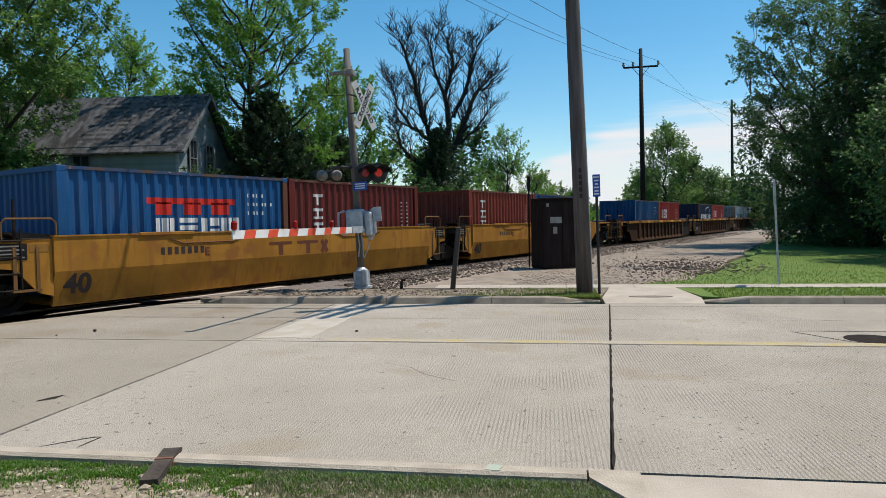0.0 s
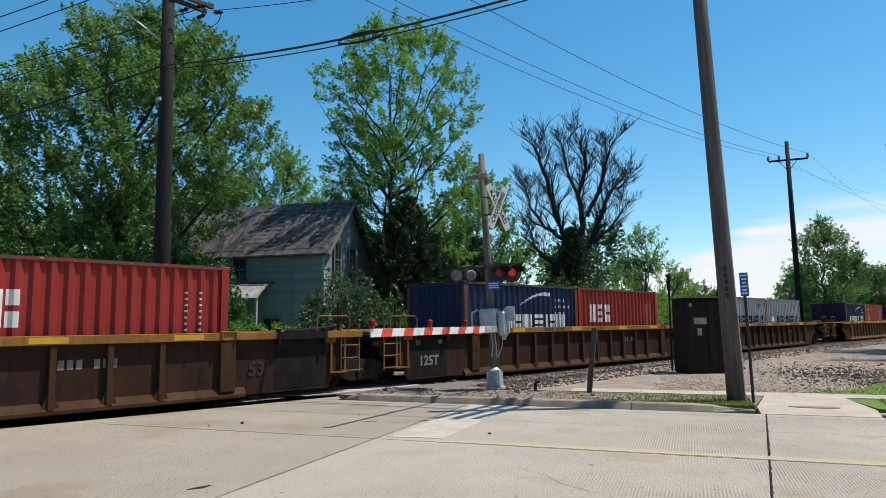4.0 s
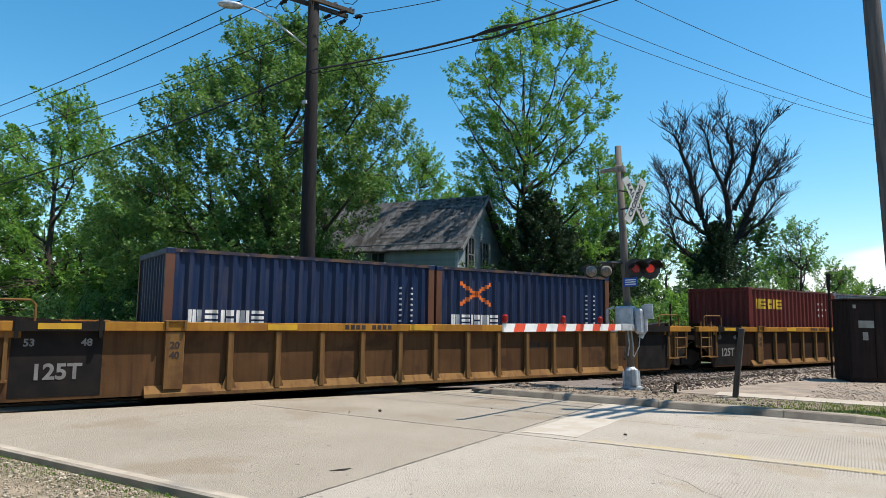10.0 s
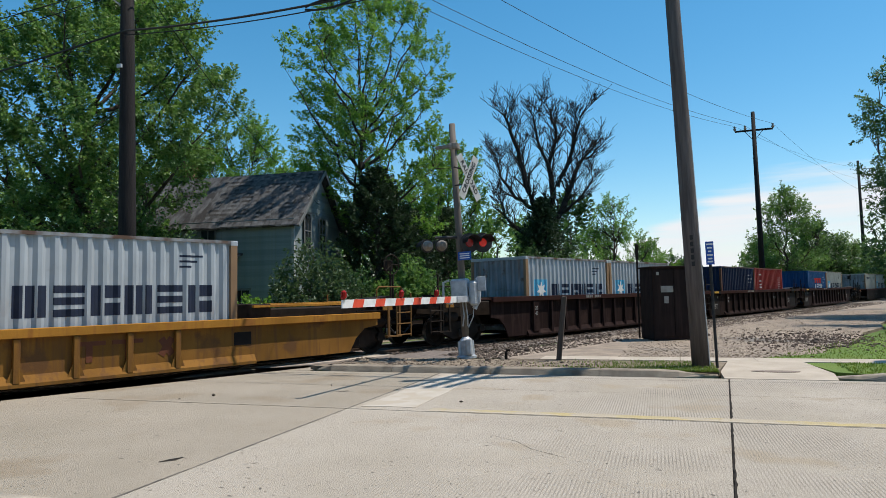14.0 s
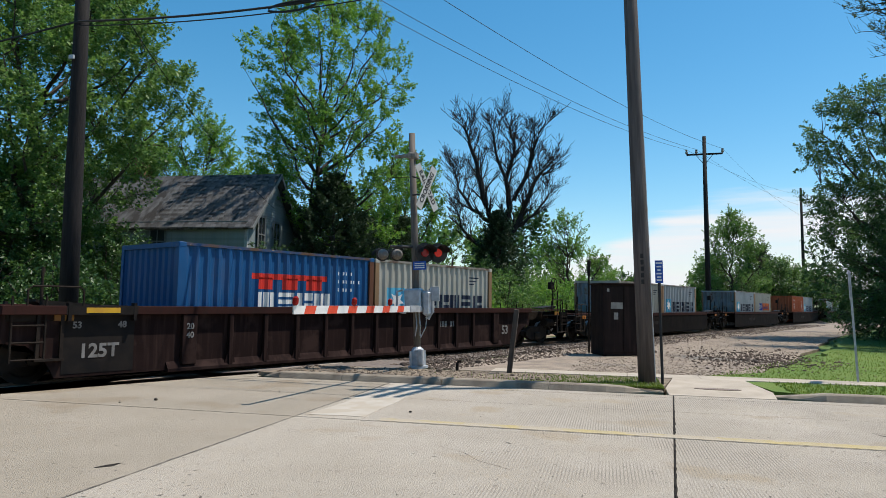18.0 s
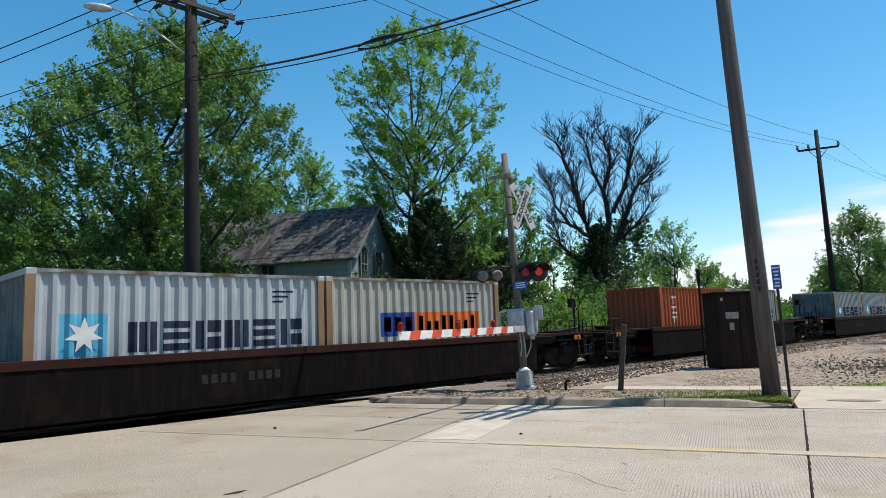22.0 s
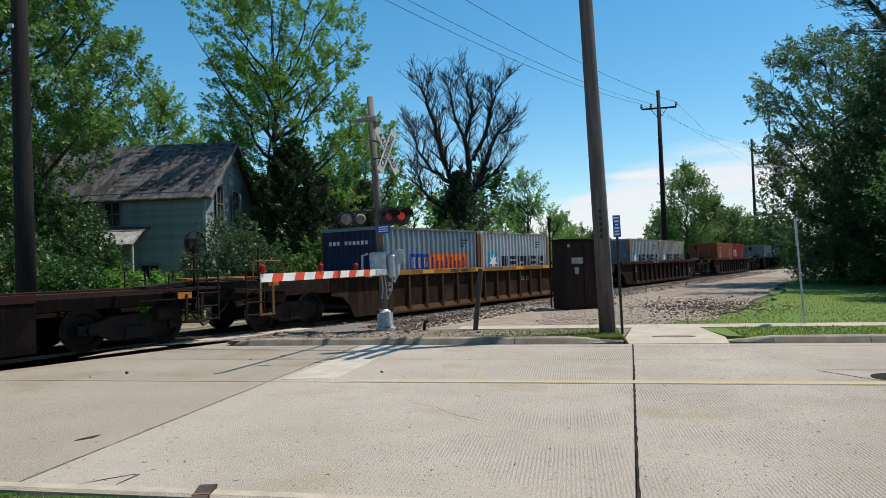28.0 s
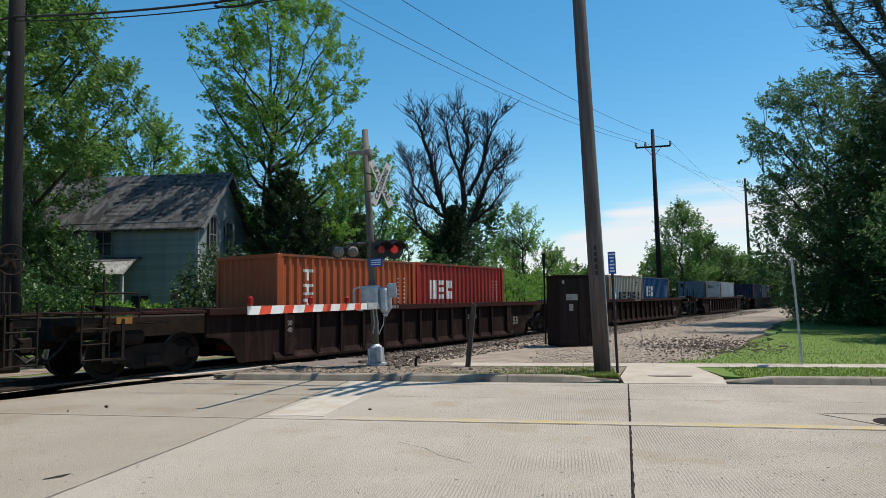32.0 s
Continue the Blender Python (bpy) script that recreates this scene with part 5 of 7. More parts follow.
def blades(name, n, place, h, material, seed, label, w=0.006, category="grass"):
    """Grass in one mesh: bent blades of three faces."""
    r = np.random.RandomState(seed)
    V = np.zeros((n, 5, 3))
    for k in range(n):
        x, y, z = place(r)
        a, b, hh = r.uniform(0, 6.28), r.uniform(0.1, 0.9), h * r.uniform(0.5, 1.3)
        ca, sa = math.cos(a), math.sin(a)
        lx, ly = math.cos(a + 1.57) * b * hh, math.sin(a + 1.57) * b * hh
        V[k] = [(x - ca * w, y - sa * w, z), (x + ca * w, y + sa * w, z), (x + ca * w * 0.7 + lx * 0.3, y + sa * w * 0.7 + ly * 0.3, z + hh * 0.6), (x - ca * w * 0.7 + lx * 0.3, y - sa * w * 0.7 + ly * 0.3, z + hh * 0.6), (x + lx, y + ly, z + hh * 0.9)]
    F = []
    for k in range(n):
        o = 5 * k
        F += [(o, o + 1, o + 2, o + 3), (o + 3, o + 2, o + 4)]
    me = bpy.data.meshes.new(name)
    me.from_pydata(V.reshape(-1, 3).tolist(), [], F)
    me.materials.append(material)
    return tagged(new(name, me), label, category, kind="stuff")


def near_grass(r):
    x = 0.35 - 4.9 * r.uniform(0, 1) if r.uniform(0, 1) < 0.93 else r.uniform(-9.5, -4.5)
    while True:
        c = 0.5 + 0.5 * math.sin(x * 2.3) * math.cos(x * 0.9 + 1)
        y = 4.115 - abs(r.normal(0, 0.09 + 0.12 * c))
        if math.sin(x * 9.1 + 2.0 * math.sin(y * 7.0)) * math.cos(y * 13.0 + x * 3.1) > -0.1 or r.uniform(0, 1) < 0.10:
            return x + r.normal(0, 0.01), y, -0.024 if x > -4.6 else -0.052


def dry_grass(r):
    x = 0.38 - 2.2 * r.uniform(0, 1) ** 1.3 if r.uniform(0, 1) < 0.72 else r.uniform(-9.5, 0.3)
    return x, 4.10 - abs(r.normal(0, 0.42 if x > -1.6 or x < -4.4 else 0.2)), -0.024 if x > -4.6 else -0.052


M_WEED = leaf_mat("verge_weed", (0.055, 0.15, 0.018), (0.13, 0.24, 0.035), 0.45)
M_DRY_GRASS = leaf_mat("dull_grass", (0.10, 0.135, 0.05), (0.24, 0.23, 0.13), 0.3)
blades("verge_grass", 24000, near_grass, 0.030, M_WEED, 5, "short bright green weeds and grass along the near curb", w=0.0042)
blades("dry_verge_grass", 17000, dry_grass, 0.042, M_DRY_GRASS, 6, "dull olive grass in the near verge", w=0.0028)

board = thing("timber_offcut", "weathered dark timber offcut with a rusty band lying on the curb", "board", m=pose(-2.55, 4.06, 0.002, 4.5, 0, 15))
bm = B()
extrude_x(bm, [(-0.28, 0.0), (0.27, 0.0), (0.28, 0.02), (0.22, 0.045), (-0.275, 0.048)], -0.055, 0.055)
part("plank", bm, M_TIE, board)
bm = B()
box(bm, -0.058, 0.058, 0.03, 0.055, -0.002, 0.051)
part("band", bm, mat("rusty_band", (0.22, 0.10, 0.06), (0.15, 0.07, 0.04), 9, 0.8), board, "rust-brown band")

# far curb, verge, walk
def curb_run(name, x0, x1, taper0, taper1):
    far = thing(name, "raised concrete curb along the far side of the road", "curb", kind="structure")
    n = int((x1 - x0) / 2.5) + 1
    for i in range(n):
        a, b = x0 + (x1 - x0) * i / n + 0.006, x0 + (x1 - x0) * (i + 1) / n - 0.006
        bm = B()
        steps = 6
        rows = []
        for k in range(steps + 1):
            x = a + (b - a) * k / steps
            f = min(1.0, (x - x0) / taper0 if taper0 else 1, (x1 - x) / taper1 if taper1 else 1)
            f = max(0.02, f)
            f = f * f * (3 - 2 * f)
            dy = (1 - f) * 0.35
            rows.append([bm.verts.new((x, y + dy, z)) for y, z in ((12.98, -0.2), (12.98, -0.002), (13.03, 0.105 * f), (13.06, 0.125 * f), (13.2, 0.125 * f), (13.23, 0.10 * f), (13.23, -0.2))])
        for r0, r1 in zip(rows, rows[1:]):
            for j in range(6):
                bm.faces.new((r0[j], r1[j], r1[j + 1], r0[j + 1]))
        bm.faces.new(rows[0][::-1])
        bm.faces.new(rows[-1])
        bmesh.ops.recalc_face_normals(bm, faces=bm.faces)
        part("curb_stone", bm, M_CURB_FAR, far)


curb_run("far_curb", -7.4, 1.0, 0.8, 1.0)
curb_run("far_curb", 2.85, 58.0, 0.9, 0)
bm = B()
prism(bm, [(-7.3, 13.235), (0.2, 13.235), (1.02, 13.6), (1.30, 15.2), (-6.6, 15.2)], -0.2, 0.07)
tagged(link("far_verge", bm, M_DIRT), "thin stony verge behind the curb", "verge", kind="structure")
bm = B()
prism(bm, [(2.95, 13.6), (3.7, 13.235), (58, 13.235), (58, 15.2), (2.75, 15.2)], -0.2, 0.07)
tagged(link("far_verge", bm, M_LAWN), "mown grass verge behind the curb", "verge", kind="structure")
walkway = thing("sidewalk", "narrow pale concrete sidewalk with a curb ramp", "sidewalk", kind="structure")
for i in range(38):
    bm = B()
    a = -2.6 + i * 1.5
    box(bm, a + 0.006, a + 1.494, 15.205, 15.95, -0.2, 0.085)
    part("paving_slab", bm, M_WALK, walkway)
bm = B()
for quad in (((1.06, 12.96, 0.004), (2.86, 12.96, 0.004), (2.93, 13.6, 0.045), (1.05, 13.6, 0.045)), ((1.05, 13.6, 0.045), (2.93, 13.6, 0.045), (2.73, 15.2, 0.086), (1.32, 15.2, 0.086))):
    hi = [bm.verts.new(p) for p in quad]
    lo = [bm.verts.new((p[0], p[1], -0.2)) for p in quad]
    bm.faces.new(hi)
    bm.faces.new(lo[::-1])
    for k in range(4):
        bm.faces.new((lo[k], lo[(k + 1) % 4], hi[(k + 1) % 4], hi[k]))
bmesh.ops.recalc_face_normals(bm, faces=bm.faces)
part("ramp", bm, M_WALK, walkway)
n = 20
bm = B()
prism(bm, [(2.0 + 0.42 * math.cos(2 * math.pi * k / n), 13.75 + 0.13 * math.sin(2 * math.pi * k / n)) for k in range(n)], 0.03, 0.056)
tagged(link("utility_cover", bm, mat("rusty_cover", (0.24, 0.19, 0.15), (0.17, 0.13, 0.11), 8, 0.8)), "worn iron utility cover in the ramp", "cover")

bm = B()
prism(bm, wavy([(-5.2, 15.955), (2.6, 15.955), (3.4, 17.5), (5.4, 22.3), (9.5, 34), (12.5, 43), (17.2, 53.4), (36, 95), (29.8, 96), (11.0, 53.5), (-4.9, 16.6)], 0.2, 2.0, rng), -0.15, 0.0)
tagged(link("gravel_lot", bm, M_GRAVEL), "pale trodden gravel beside the track", "gravel", kind="structure")
lawn_r = random.Random(12)
bm = B()
prism(bm, wavy([(1.5, 15.96), (70, 15.96), (90, 95), (37, 95.5), (17.6, 53.2), (12.9, 43), (10, 34), (5.9, 22.3), (3.7, 18.0)], 0.22, 1.2, lawn_r), -0.15, 0.018)
tagged(link("lawn", bm, M_LAWN), "mown green lawn in sun and tree shade", "lawn", kind="structure")


def lot_place(r):
    y = 16.1 + 36 * r.uniform(0, 1) ** 1.8
    edge = 3.2 + (y - 17) * 0.40
    return edge - 0.4 - r.uniform(0, 6.2) * min(1.0, 0.55 + (y - 16) * 0.06), y, 0.0


def ballast_place(r):
    while True:
        a, q = 13 + 60 * r.uniform(0, 1) ** 1.6, 14.0 - 4.2 * r.uniform(0, 1) ** 1.5
        x, y, _ = on_track(a, q)
        if y > 16.0:
            return x, y, (-0.14 + 0.09 * min(1, (q - 11.3) / 1.1)) if q > 11.6 else 0.0


scatter_mesh("ballast_stones", 24000, ballast_place, 0.021, M_BALLAST_STONE, 9, "dark broken ballast stones", "ballast")
scatter_mesh("lot_gravel", 14000, lot_place, 0.0115, M_LOT_STONE, 10, "loose grey gravel", "gravel")
scatter_mesh("rubble", 1500, lambda r: (4.6 + r.normal(0, 1.15), 22.4 + r.normal(0, 2.2), 0.004), 0.026, M_BALLAST_STONE, 12, "dark broken rubble on the gravel", "rubble")
scatter_mesh("verge_stones", 2600, lambda r: (-1.0 - 6.0 * r.uniform(0, 1) ** 0.8, r.uniform(13.3, 15.15), 0.066), 0.013, M_DIRT_CLOD, 11, "loose stones and dirt behind the curb", "gravel")
blades("far_verge_grass", 4200, lambda r: (1.0 - abs(r.normal(0, 1.3)), 13.28 + 1.8 * r.uniform(0, 1) ** 2.2, 0.068), 0.05, M_GRASS, 13, "grass growing behind the far curb", w=0.008)
blades("far_verge_grass", 7000, lambda r: (r.uniform(3.2, 13), r.uniform(13.3, 15.15), 0.068), 0.05, M_GRASS, 14, "mown grass behind the far curb", w=0.009)
blades("lawn_grass", 22000, lambda r: (lambda y, u: (1.9 + (y - 15.96) * 0.52 + u * 14, y, 0.016))(15.99 + 26 * r.uniform(0, 1) ** 1.7, r.uniform(0, 1)), 0.045, M_GRASS, 15, "lawn grass", w=0.009)

# ties, and dirt between the crossing and the curb
tie_bm = B()
box(tie_bm, -0.11, 0.11, -1.3, 1.3, -0.16, -0.055, bevel=0.01)
tie_ob = part("tie", tie_bm, M_TIE, track)
for i in range(150):
    share("tie", tie_ob.data, track).matrix_basis = track_pose(13.6 + i * 0.55)
tie_ob.matrix_basis = track_pose(13.05)
bm = B()
extrude_x(bm, [(-1.78, -0.2), (-1.62, 0.0), (-0.85, 0.0), (-0.85, -0.2)], -6, 12.6)
part("crossing_panel", bm, M_WALK, track).matrix_basis = track_pose(0)
bm = B()
extrude_x(bm, [(-0.66, -0.2), (-0.66, 0.0), (0.66, 0.0), (0.66, -0.2)], -6, 12.6)
part("crossing_panel", bm, M_TAR, track).matrix_basis = track_pose(0)
patch("road_apron", [(-9.28, 4.3), (-12.2, 4.3), (-8.35, 13.3), (-7.3, 13.9), (-7.2, 12.96), (-9.28, 12.96)], 0.001, M_CONCRETE, None, "concrete between road and track", "road", "structure")
patch("far_road", [(-60, 4.3), (-17.4, 4.3), (-13.6, 12.95), (-60, 12.95)], 0.002, M_CONCRETE, None, "pale concrete road beyond the track", "road", "structure")
# brown strip laid over the grass that shows below the cars
bm = B()
prism(bm, [on_track(a, q)[:2] for a, q in ((7.0, 17.3), (150.0, 17.3), (150.0, 23.0), (7.0, 23.0))], -0.3, -0.085)
tagged(link("track_side", bm, M_DIRT), "dark brown strip of ground beyond the track", "dirt", kind="structure")
patch("dirt", wavy([(-8.25, 13.35), (-7.35, 14.2), (-5.2, 15.0), (-4.5, 17.6), (-6.0, 17.9)], 0.06, 0.4, rng), 0.012, M_BALLAST, None, "dark dirt beside the track", "dirt", "structure")

# ---- poles and wires ----
near_pole = thing("utility_pole", "tall weathered wooden utility pole leaning a little", "utility pole", group="utility poles", m=pose(0.74, 14.2, 0.06, 0, -1.85, 0))
bm = B()
tube(bm, [(0, 0, -0.3), (0, 0, 3), (0, 0, 6.5), (0, 0, 12.2)], [0.165, 0.155, 0.142, 0.118], 16)
part("pole", bm, M_POLE, near_pole, smooth=True)
for z, turn in ((9.7, 0), (10.45, 0)):
    for dy in (-0.1, 0.1):
        bm = B()
        box(bm, -0.05, 0.05, -1.25, 1.25, -0.06, 0.06)
        part("crossarm", bm, M_GREYWOOD, near_pole).matrix_basis = pose(dy * 1.7, 0, z, 0, 0, -11)
for k in range(4):
    bm = B()
    tube(bm, [(0, 0, 0), (0, 0, 0.1), (0, 0, 0.2)], [0.05, 0.07, 0.03], 8)
    part("insulator", bm, M_INSUL, near_pole).matrix_basis = pose(0.28 * (k - 1.5), 0.95 * (k - 1.5), 10.52)
bm = B()
for k in range(5):
    box(bm, -0.03, 0.03, -0.168, -0.16, 1.98 + k * 0.13, 2.07 + k * 0.13)
part("number_stencil", bm, M_BLACK, near_pole, "dark number plate bars")
bm = B()
rod(bm, (0.165, -0.03, 0), (0.14, -0.03, 5.0), 0.014, 6)
part("ground_wire", bm, M_GALV, near_pole)

left_pole = thing("utility_pole", "tall dark wooden utility pole with crossarms and a street lamp", "utility pole", group="utility poles", m=pose(*polar(-42.8, 20.0, -0.1), 0, -0.8, 0))
bm = B()
tube(bm, [(0, 0, -0.3), (0, 0, 4), (0, 0, 8), (0, 0, 12.9)], [0.235, 0.22, 0.19, 0.15], 16)
part("pole", bm, M_POLE_DARK, left_pole, smooth=True)
ARMS = ((11.25, 70), (12.15, 70))
for z, turn in ARMS:
    for o in (-0.19, 0.19):
        bm = B()
        box(bm, -1.35, 1.3, o - 0.05, o + 0.05, -0.06, 0.06)
        part("crossarm", bm, M_POST, left_pole).matrix_basis = pose(0, 0, z, 0, 0, turn)
    for u in (-1.3, -0.75, 0.75, 1.3):
        bm = B()
        tube(bm, [(0, 0, 0.05), (0, 0, 0.12), (0, 0, 0.16), (0, 0, 0.22)], [0.04, 0.075, 0.05, 0.06], 8)
        part("insulator", bm, M_INSUL, left_pole).matrix_basis = pose(u * math.cos(radians(turn)), u * math.sin(radians(turn)), z)
        for way in (-1, 1):
            bm = B()
            tube(bm, [(way * d, 0, -0.12 - d * 0.1) for d in (0.12, 0.2, 0.22, 0.28, 0.30, 0.36, 0.38, 0.5)], [0.015, 0.02, 0.06, 0.06, 0.03, 0.06, 0.06, 0.015], 8)
            part("insulator", bm, M_POLE_DARK, left_pole, "dark strain insulator").matrix_basis = pose(u * math.cos(radians(turn)), u * math.sin(radians(turn)), z)
        bm = B()
        tube(bm, [(-0.45, 0, -0.15), (-0.3, 0.05, -0.42), (0, 0.1, -0.52), (0.3, 0.05, -0.42), (0.45, 0, -0.15)], [0.014] * 5, 5)
        part("jumper_wire", bm, M_CABLE, left_pole).matrix_basis = pose(u * math.cos(radians(turn)), u * math.sin(radians(turn)), z)
bm = B()
tube(bm, [(-0.12, -0.12, 9.8), (-0.45, -0.42, 10.15), (-0.9, -0.85, 10.6), (-1.25, -1.15, 10.85), (-1.55, -1.42, 10.95)], [0.03] * 5, 8)
lamp_arm = part("lamp_arm", bm, M_GALV, left_pole, smooth=True)
bm = B()
bmesh.ops.create_uvsphere(bm, u_segments=12, v_segments=8, radius=1)
bmesh.ops.transform(bm, matrix=Matrix.Translation((-1.8, -1.65, 10.93)) @ Matrix.Rotation(radians(44), 4, "Z") @ Matrix.Diagonal((0.38, 0.17, 0.11, 1)), verts=bm.verts)
part("lamp_head", bm, M_GALV, left_pole, "grey cobra-head street lamp", smooth=True)
bm = B()
box(bm, -0.12, 0.02, -0.26, -0.2, 8.0, 8.1)
part("bracket", bm, M_GALV, left_pole)


def far_pole(p, h, arms, label, lean):
    t = thing("utility_pole", label, "utility pole", group="utility poles", m=pose(p[0], p[1], -0.1, 0, lean, 0))
    bm = B()
    tube(bm, [(0, 0, -0.2), (0, 0, h * 0.5), (0, 0, h)], [0.24, 0.20, 0.15], 12)
    part("pole", bm, M_POLE_DARK, t, smooth=True)
    for z, half, side in arms:
        bm = B()
        if side:
            tube(bm, [(0, 0, z - 0.1), (half * side * 0.6, 0, z), (half * side, 0, z + 0.1)], [0.05, 0.05, 0.04], 6)
        else:
            box(bm, -half, half, -0.06, 0.06, z - 0.07, z + 0.07)
            rod(bm, (-half * 0.5, 0.08, z), (0, 0.08, z - 0.9), 0.025, 5)
            rod(bm, (half * 0.5, 0.08, z), (0, 0.08, z - 0.9), 0.025, 5)
        part("crossarm", bm, M_POLE_DARK, t)
        for u in ((-half, -half * 0.45, half) if not side else (half * side,)):
            bm = B()
            tube(bm, [(u, 0, z + 0.05), (u, 0, z + 0.2), (u, 0, z + 0.32), (u, 0, z + 0.42)], [0.06, 0.13, 0.07, 0.11], 8)
            part("insulator", bm, M_INSUL, t)
    return t


FP1, FP2 = polar(7.75, 61.0), polar(14.45, 104.0)
far_pole(FP1, 16.3, ((14.75, 1.45, 0),), "tall dark utility pole with one crossarm behind the train", -0.6)
far_pole(FP2, 18.2, ((16.6, 1.3, 1), (14.9, 1.3, 1), (13.1, 1.3, 1)), "distant dark utility pole with side brackets", -0.4)


def wire(a, b, sag, r, label="thin overhead wire between poles", name="overhead_wire", group="overhead wires"):
    bm = B()
    a, b = Vector(a), Vector(b)
    n = 22
    pts = [a.lerp(b, i / n) - Vector((0, 0, sag * 4 * (i / n) * (1 - i / n))) for i in range(n + 1)]
    tube(bm, pts, [r] * (n + 1), 5)
    return tagged(link(name, bm, M_CABLE), label, "wire", group=group)


LP = Vector(polar(-42.8, 20.0))
LEFT_NEXT = Vector((-58, 15.5, 0))
NP = Vector((0.40, 14.2, 0))
for k in range(3):
    u = (-1.3, -0.75, 1.3)[k]
    arm = LP + Vector((u * 0.342, u * 0.94, 11.3))
    wire(arm, LEFT_NEXT + Vector((0, (k - 1) * 1.2, 10.7 + 0.2 * k)), 0.9, 0.016)
    wire(arm + Vector((0, 0, -0.2 if k else 0.9)), NP + Vector((0.2, (k - 1) * 1.0, (10.7, 9.9, 10.6)[k])), 0.35, 0.012)
    off = (-1.45, -0.65, 1.45)[k]
    wire(on_track(-12, 16.6 - off, 15.3), Vector(FP1) + Vector((off - 0.17, 0, 15.1)), 2.0, 0.013)
    wire(Vector(FP1) + Vector(((-1.45, -0.65, 1.45)[k] - 0.17, 0, 15.1)), Vector(FP2) + Vector((1.2, 0, (17.0, 15.3, 13.5)[k])), 0.8, 0.009)
wire(LP + Vector((-0.2, -0.2, 10.0)), LEFT_NEXT + Vector((0, 0, 9.3)), 0.9, 0.012)
wire(LP + Vector((0.3, 0, 10.3)), (-15.5, 29.0, 6.0), 0.5, 0.012, "service wire dropping to the house")
# the thick bundle along the road, with its splice
BUNDLE_L, BUNDLE_R = LP + Vector((0, -0.24, 8.9)), NP + Vector((0.05, -0.18, 9.35))
wire(BUNDLE_L, BUNDLE_R, 0.42, 0.030, "thick black cable bundle over the road")
wire(BUNDLE_L - Vector((0, 0, 0.12)), BUNDLE_R - Vector((0, 0, 0.12)), 0.45, 0.016, "thick black cable bundle over the road")
wire(BUNDLE_L, LEFT_NEXT + Vector((0, 0, 7.0)), 0.9, 0.028, "thick black cable bundle over the road")
f = 0.445
mid = BUNDLE_L.lerp(BUNDLE_R, f) - Vector((0, 0, 0.42 * 4 * f * (1 - f) + 0.05))
along = (BUNDLE_R - BUNDLE_L).normalized()
bm = B()
loop = [(-0.62, 0.03), (-0.4, 0.085), (-0.15, 0.11), (0.2, 0.11), (0.45, 0.08), (0.65, 0.03)]
for s in (-1, 1):
    tube(bm, [mid + along * u + Vector((0, 0, s * v)) for u, v in loop], [0.028] * 6, 8)
tagged(link("cable_splice", bm, M_CABLE, smooth=True), "black cable splice loop hanging in the bundle", "cable splice")
# ---- crossing signal ----
sig = thing("crossing_signal", "railway crossing signal with crossbuck, red lamps and gate", "crossing signal", m=pose(-4.35, 15.36, 0.07, 0, -2.6, 0))
bm = B()
tube(bm, [(0, 0, 0.5), (0, 0, 3.2), (0, 0, 5.62)], [0.085, 0.085, 0.075], 14)
part("mast", bm, M_MAST, sig, "weathered grey mast", smooth=True)
bm = B()
tube(bm, [(0, 0, 0), (0, 0, 0.05), (0, 0, 0.07), (0, 0, 0.42), (0, 0, 0.52), (0, 0, 1.35)], [0.24, 0.24, 0.17, 0.15, 0.062, 0.06], 12)
for k in range(4):
    a = math.pi / 4 + k * math.pi / 2
    box(bm, -0.02, 0.02, 0.1, 0.21, 0.05, 0.4, m=Matrix.Rotation(a, 4, "Z"))
part("base", bm, M_GALV, sig, "galvanised cast base")
bm = B()
box(bm, -0.04, 0.08, -0.09, 0.06, 0.08, 0.46, m=Matrix.Translation((0.10, -0.13, 0)), bevel=0.02)
part("junction_box", bm, M_GALV, sig)
bm = B()
box(bm, -0.20, 0.20, -0.34, 0.02, 1.32, 1.86, bevel=0.04)
part("gate_mechanism", bm, M_GALV, sig, "galvanised gate mechanism housing")
bm = B()
box(bm, 0.22, 0.42, -0.30, 0.0, 1.22, 1.80, bevel=0.05)
tube(bm, [(0.30, -0.2, 1.2), (0.34, -0.2, 1.15), (0.44, -0.2, 1.3), (0.46, -0.2, 1.75), (0.40, -0.2, 1.85)], [0.045] * 5, 8)
part("counterweight_arm", bm, M_GALV, sig)
bm = B()
box(bm, 0.47, 0.66, -0.36, -0.33, 1.55, 1.88, bevel=0.006)
part("warning_plate", bm, M_GALV, sig)
bm = B()
tube(bm, [(-0.2, -0.2, 1.3), (-0.34, -0.2, 1.32), (-0.42, -0.2, 1.5), (-0.4, -0.2, 1.8), (-0.26, -0.2, 1.84)], [0.03] * 5, 8)
tube(bm, [(0.02, -0.14, 1.32), (0.06, -0.2, 1.0), (0.0, -0.16, 0.75)], [0.016] * 3, 6)
tube(bm, [(0.1, -0.14, 1.3), (0.14, -0.2, 1.0), (0.12, -0.15, 0.75)], [0.016] * 3, 6)
tube(bm, [(0.3, -0.14, 1.3), (0.27, -0.2, 0.95), (0.13, -0.15, 0.72)], [0.012] * 3, 6)
part("conduit", bm, M_GALV, sig)
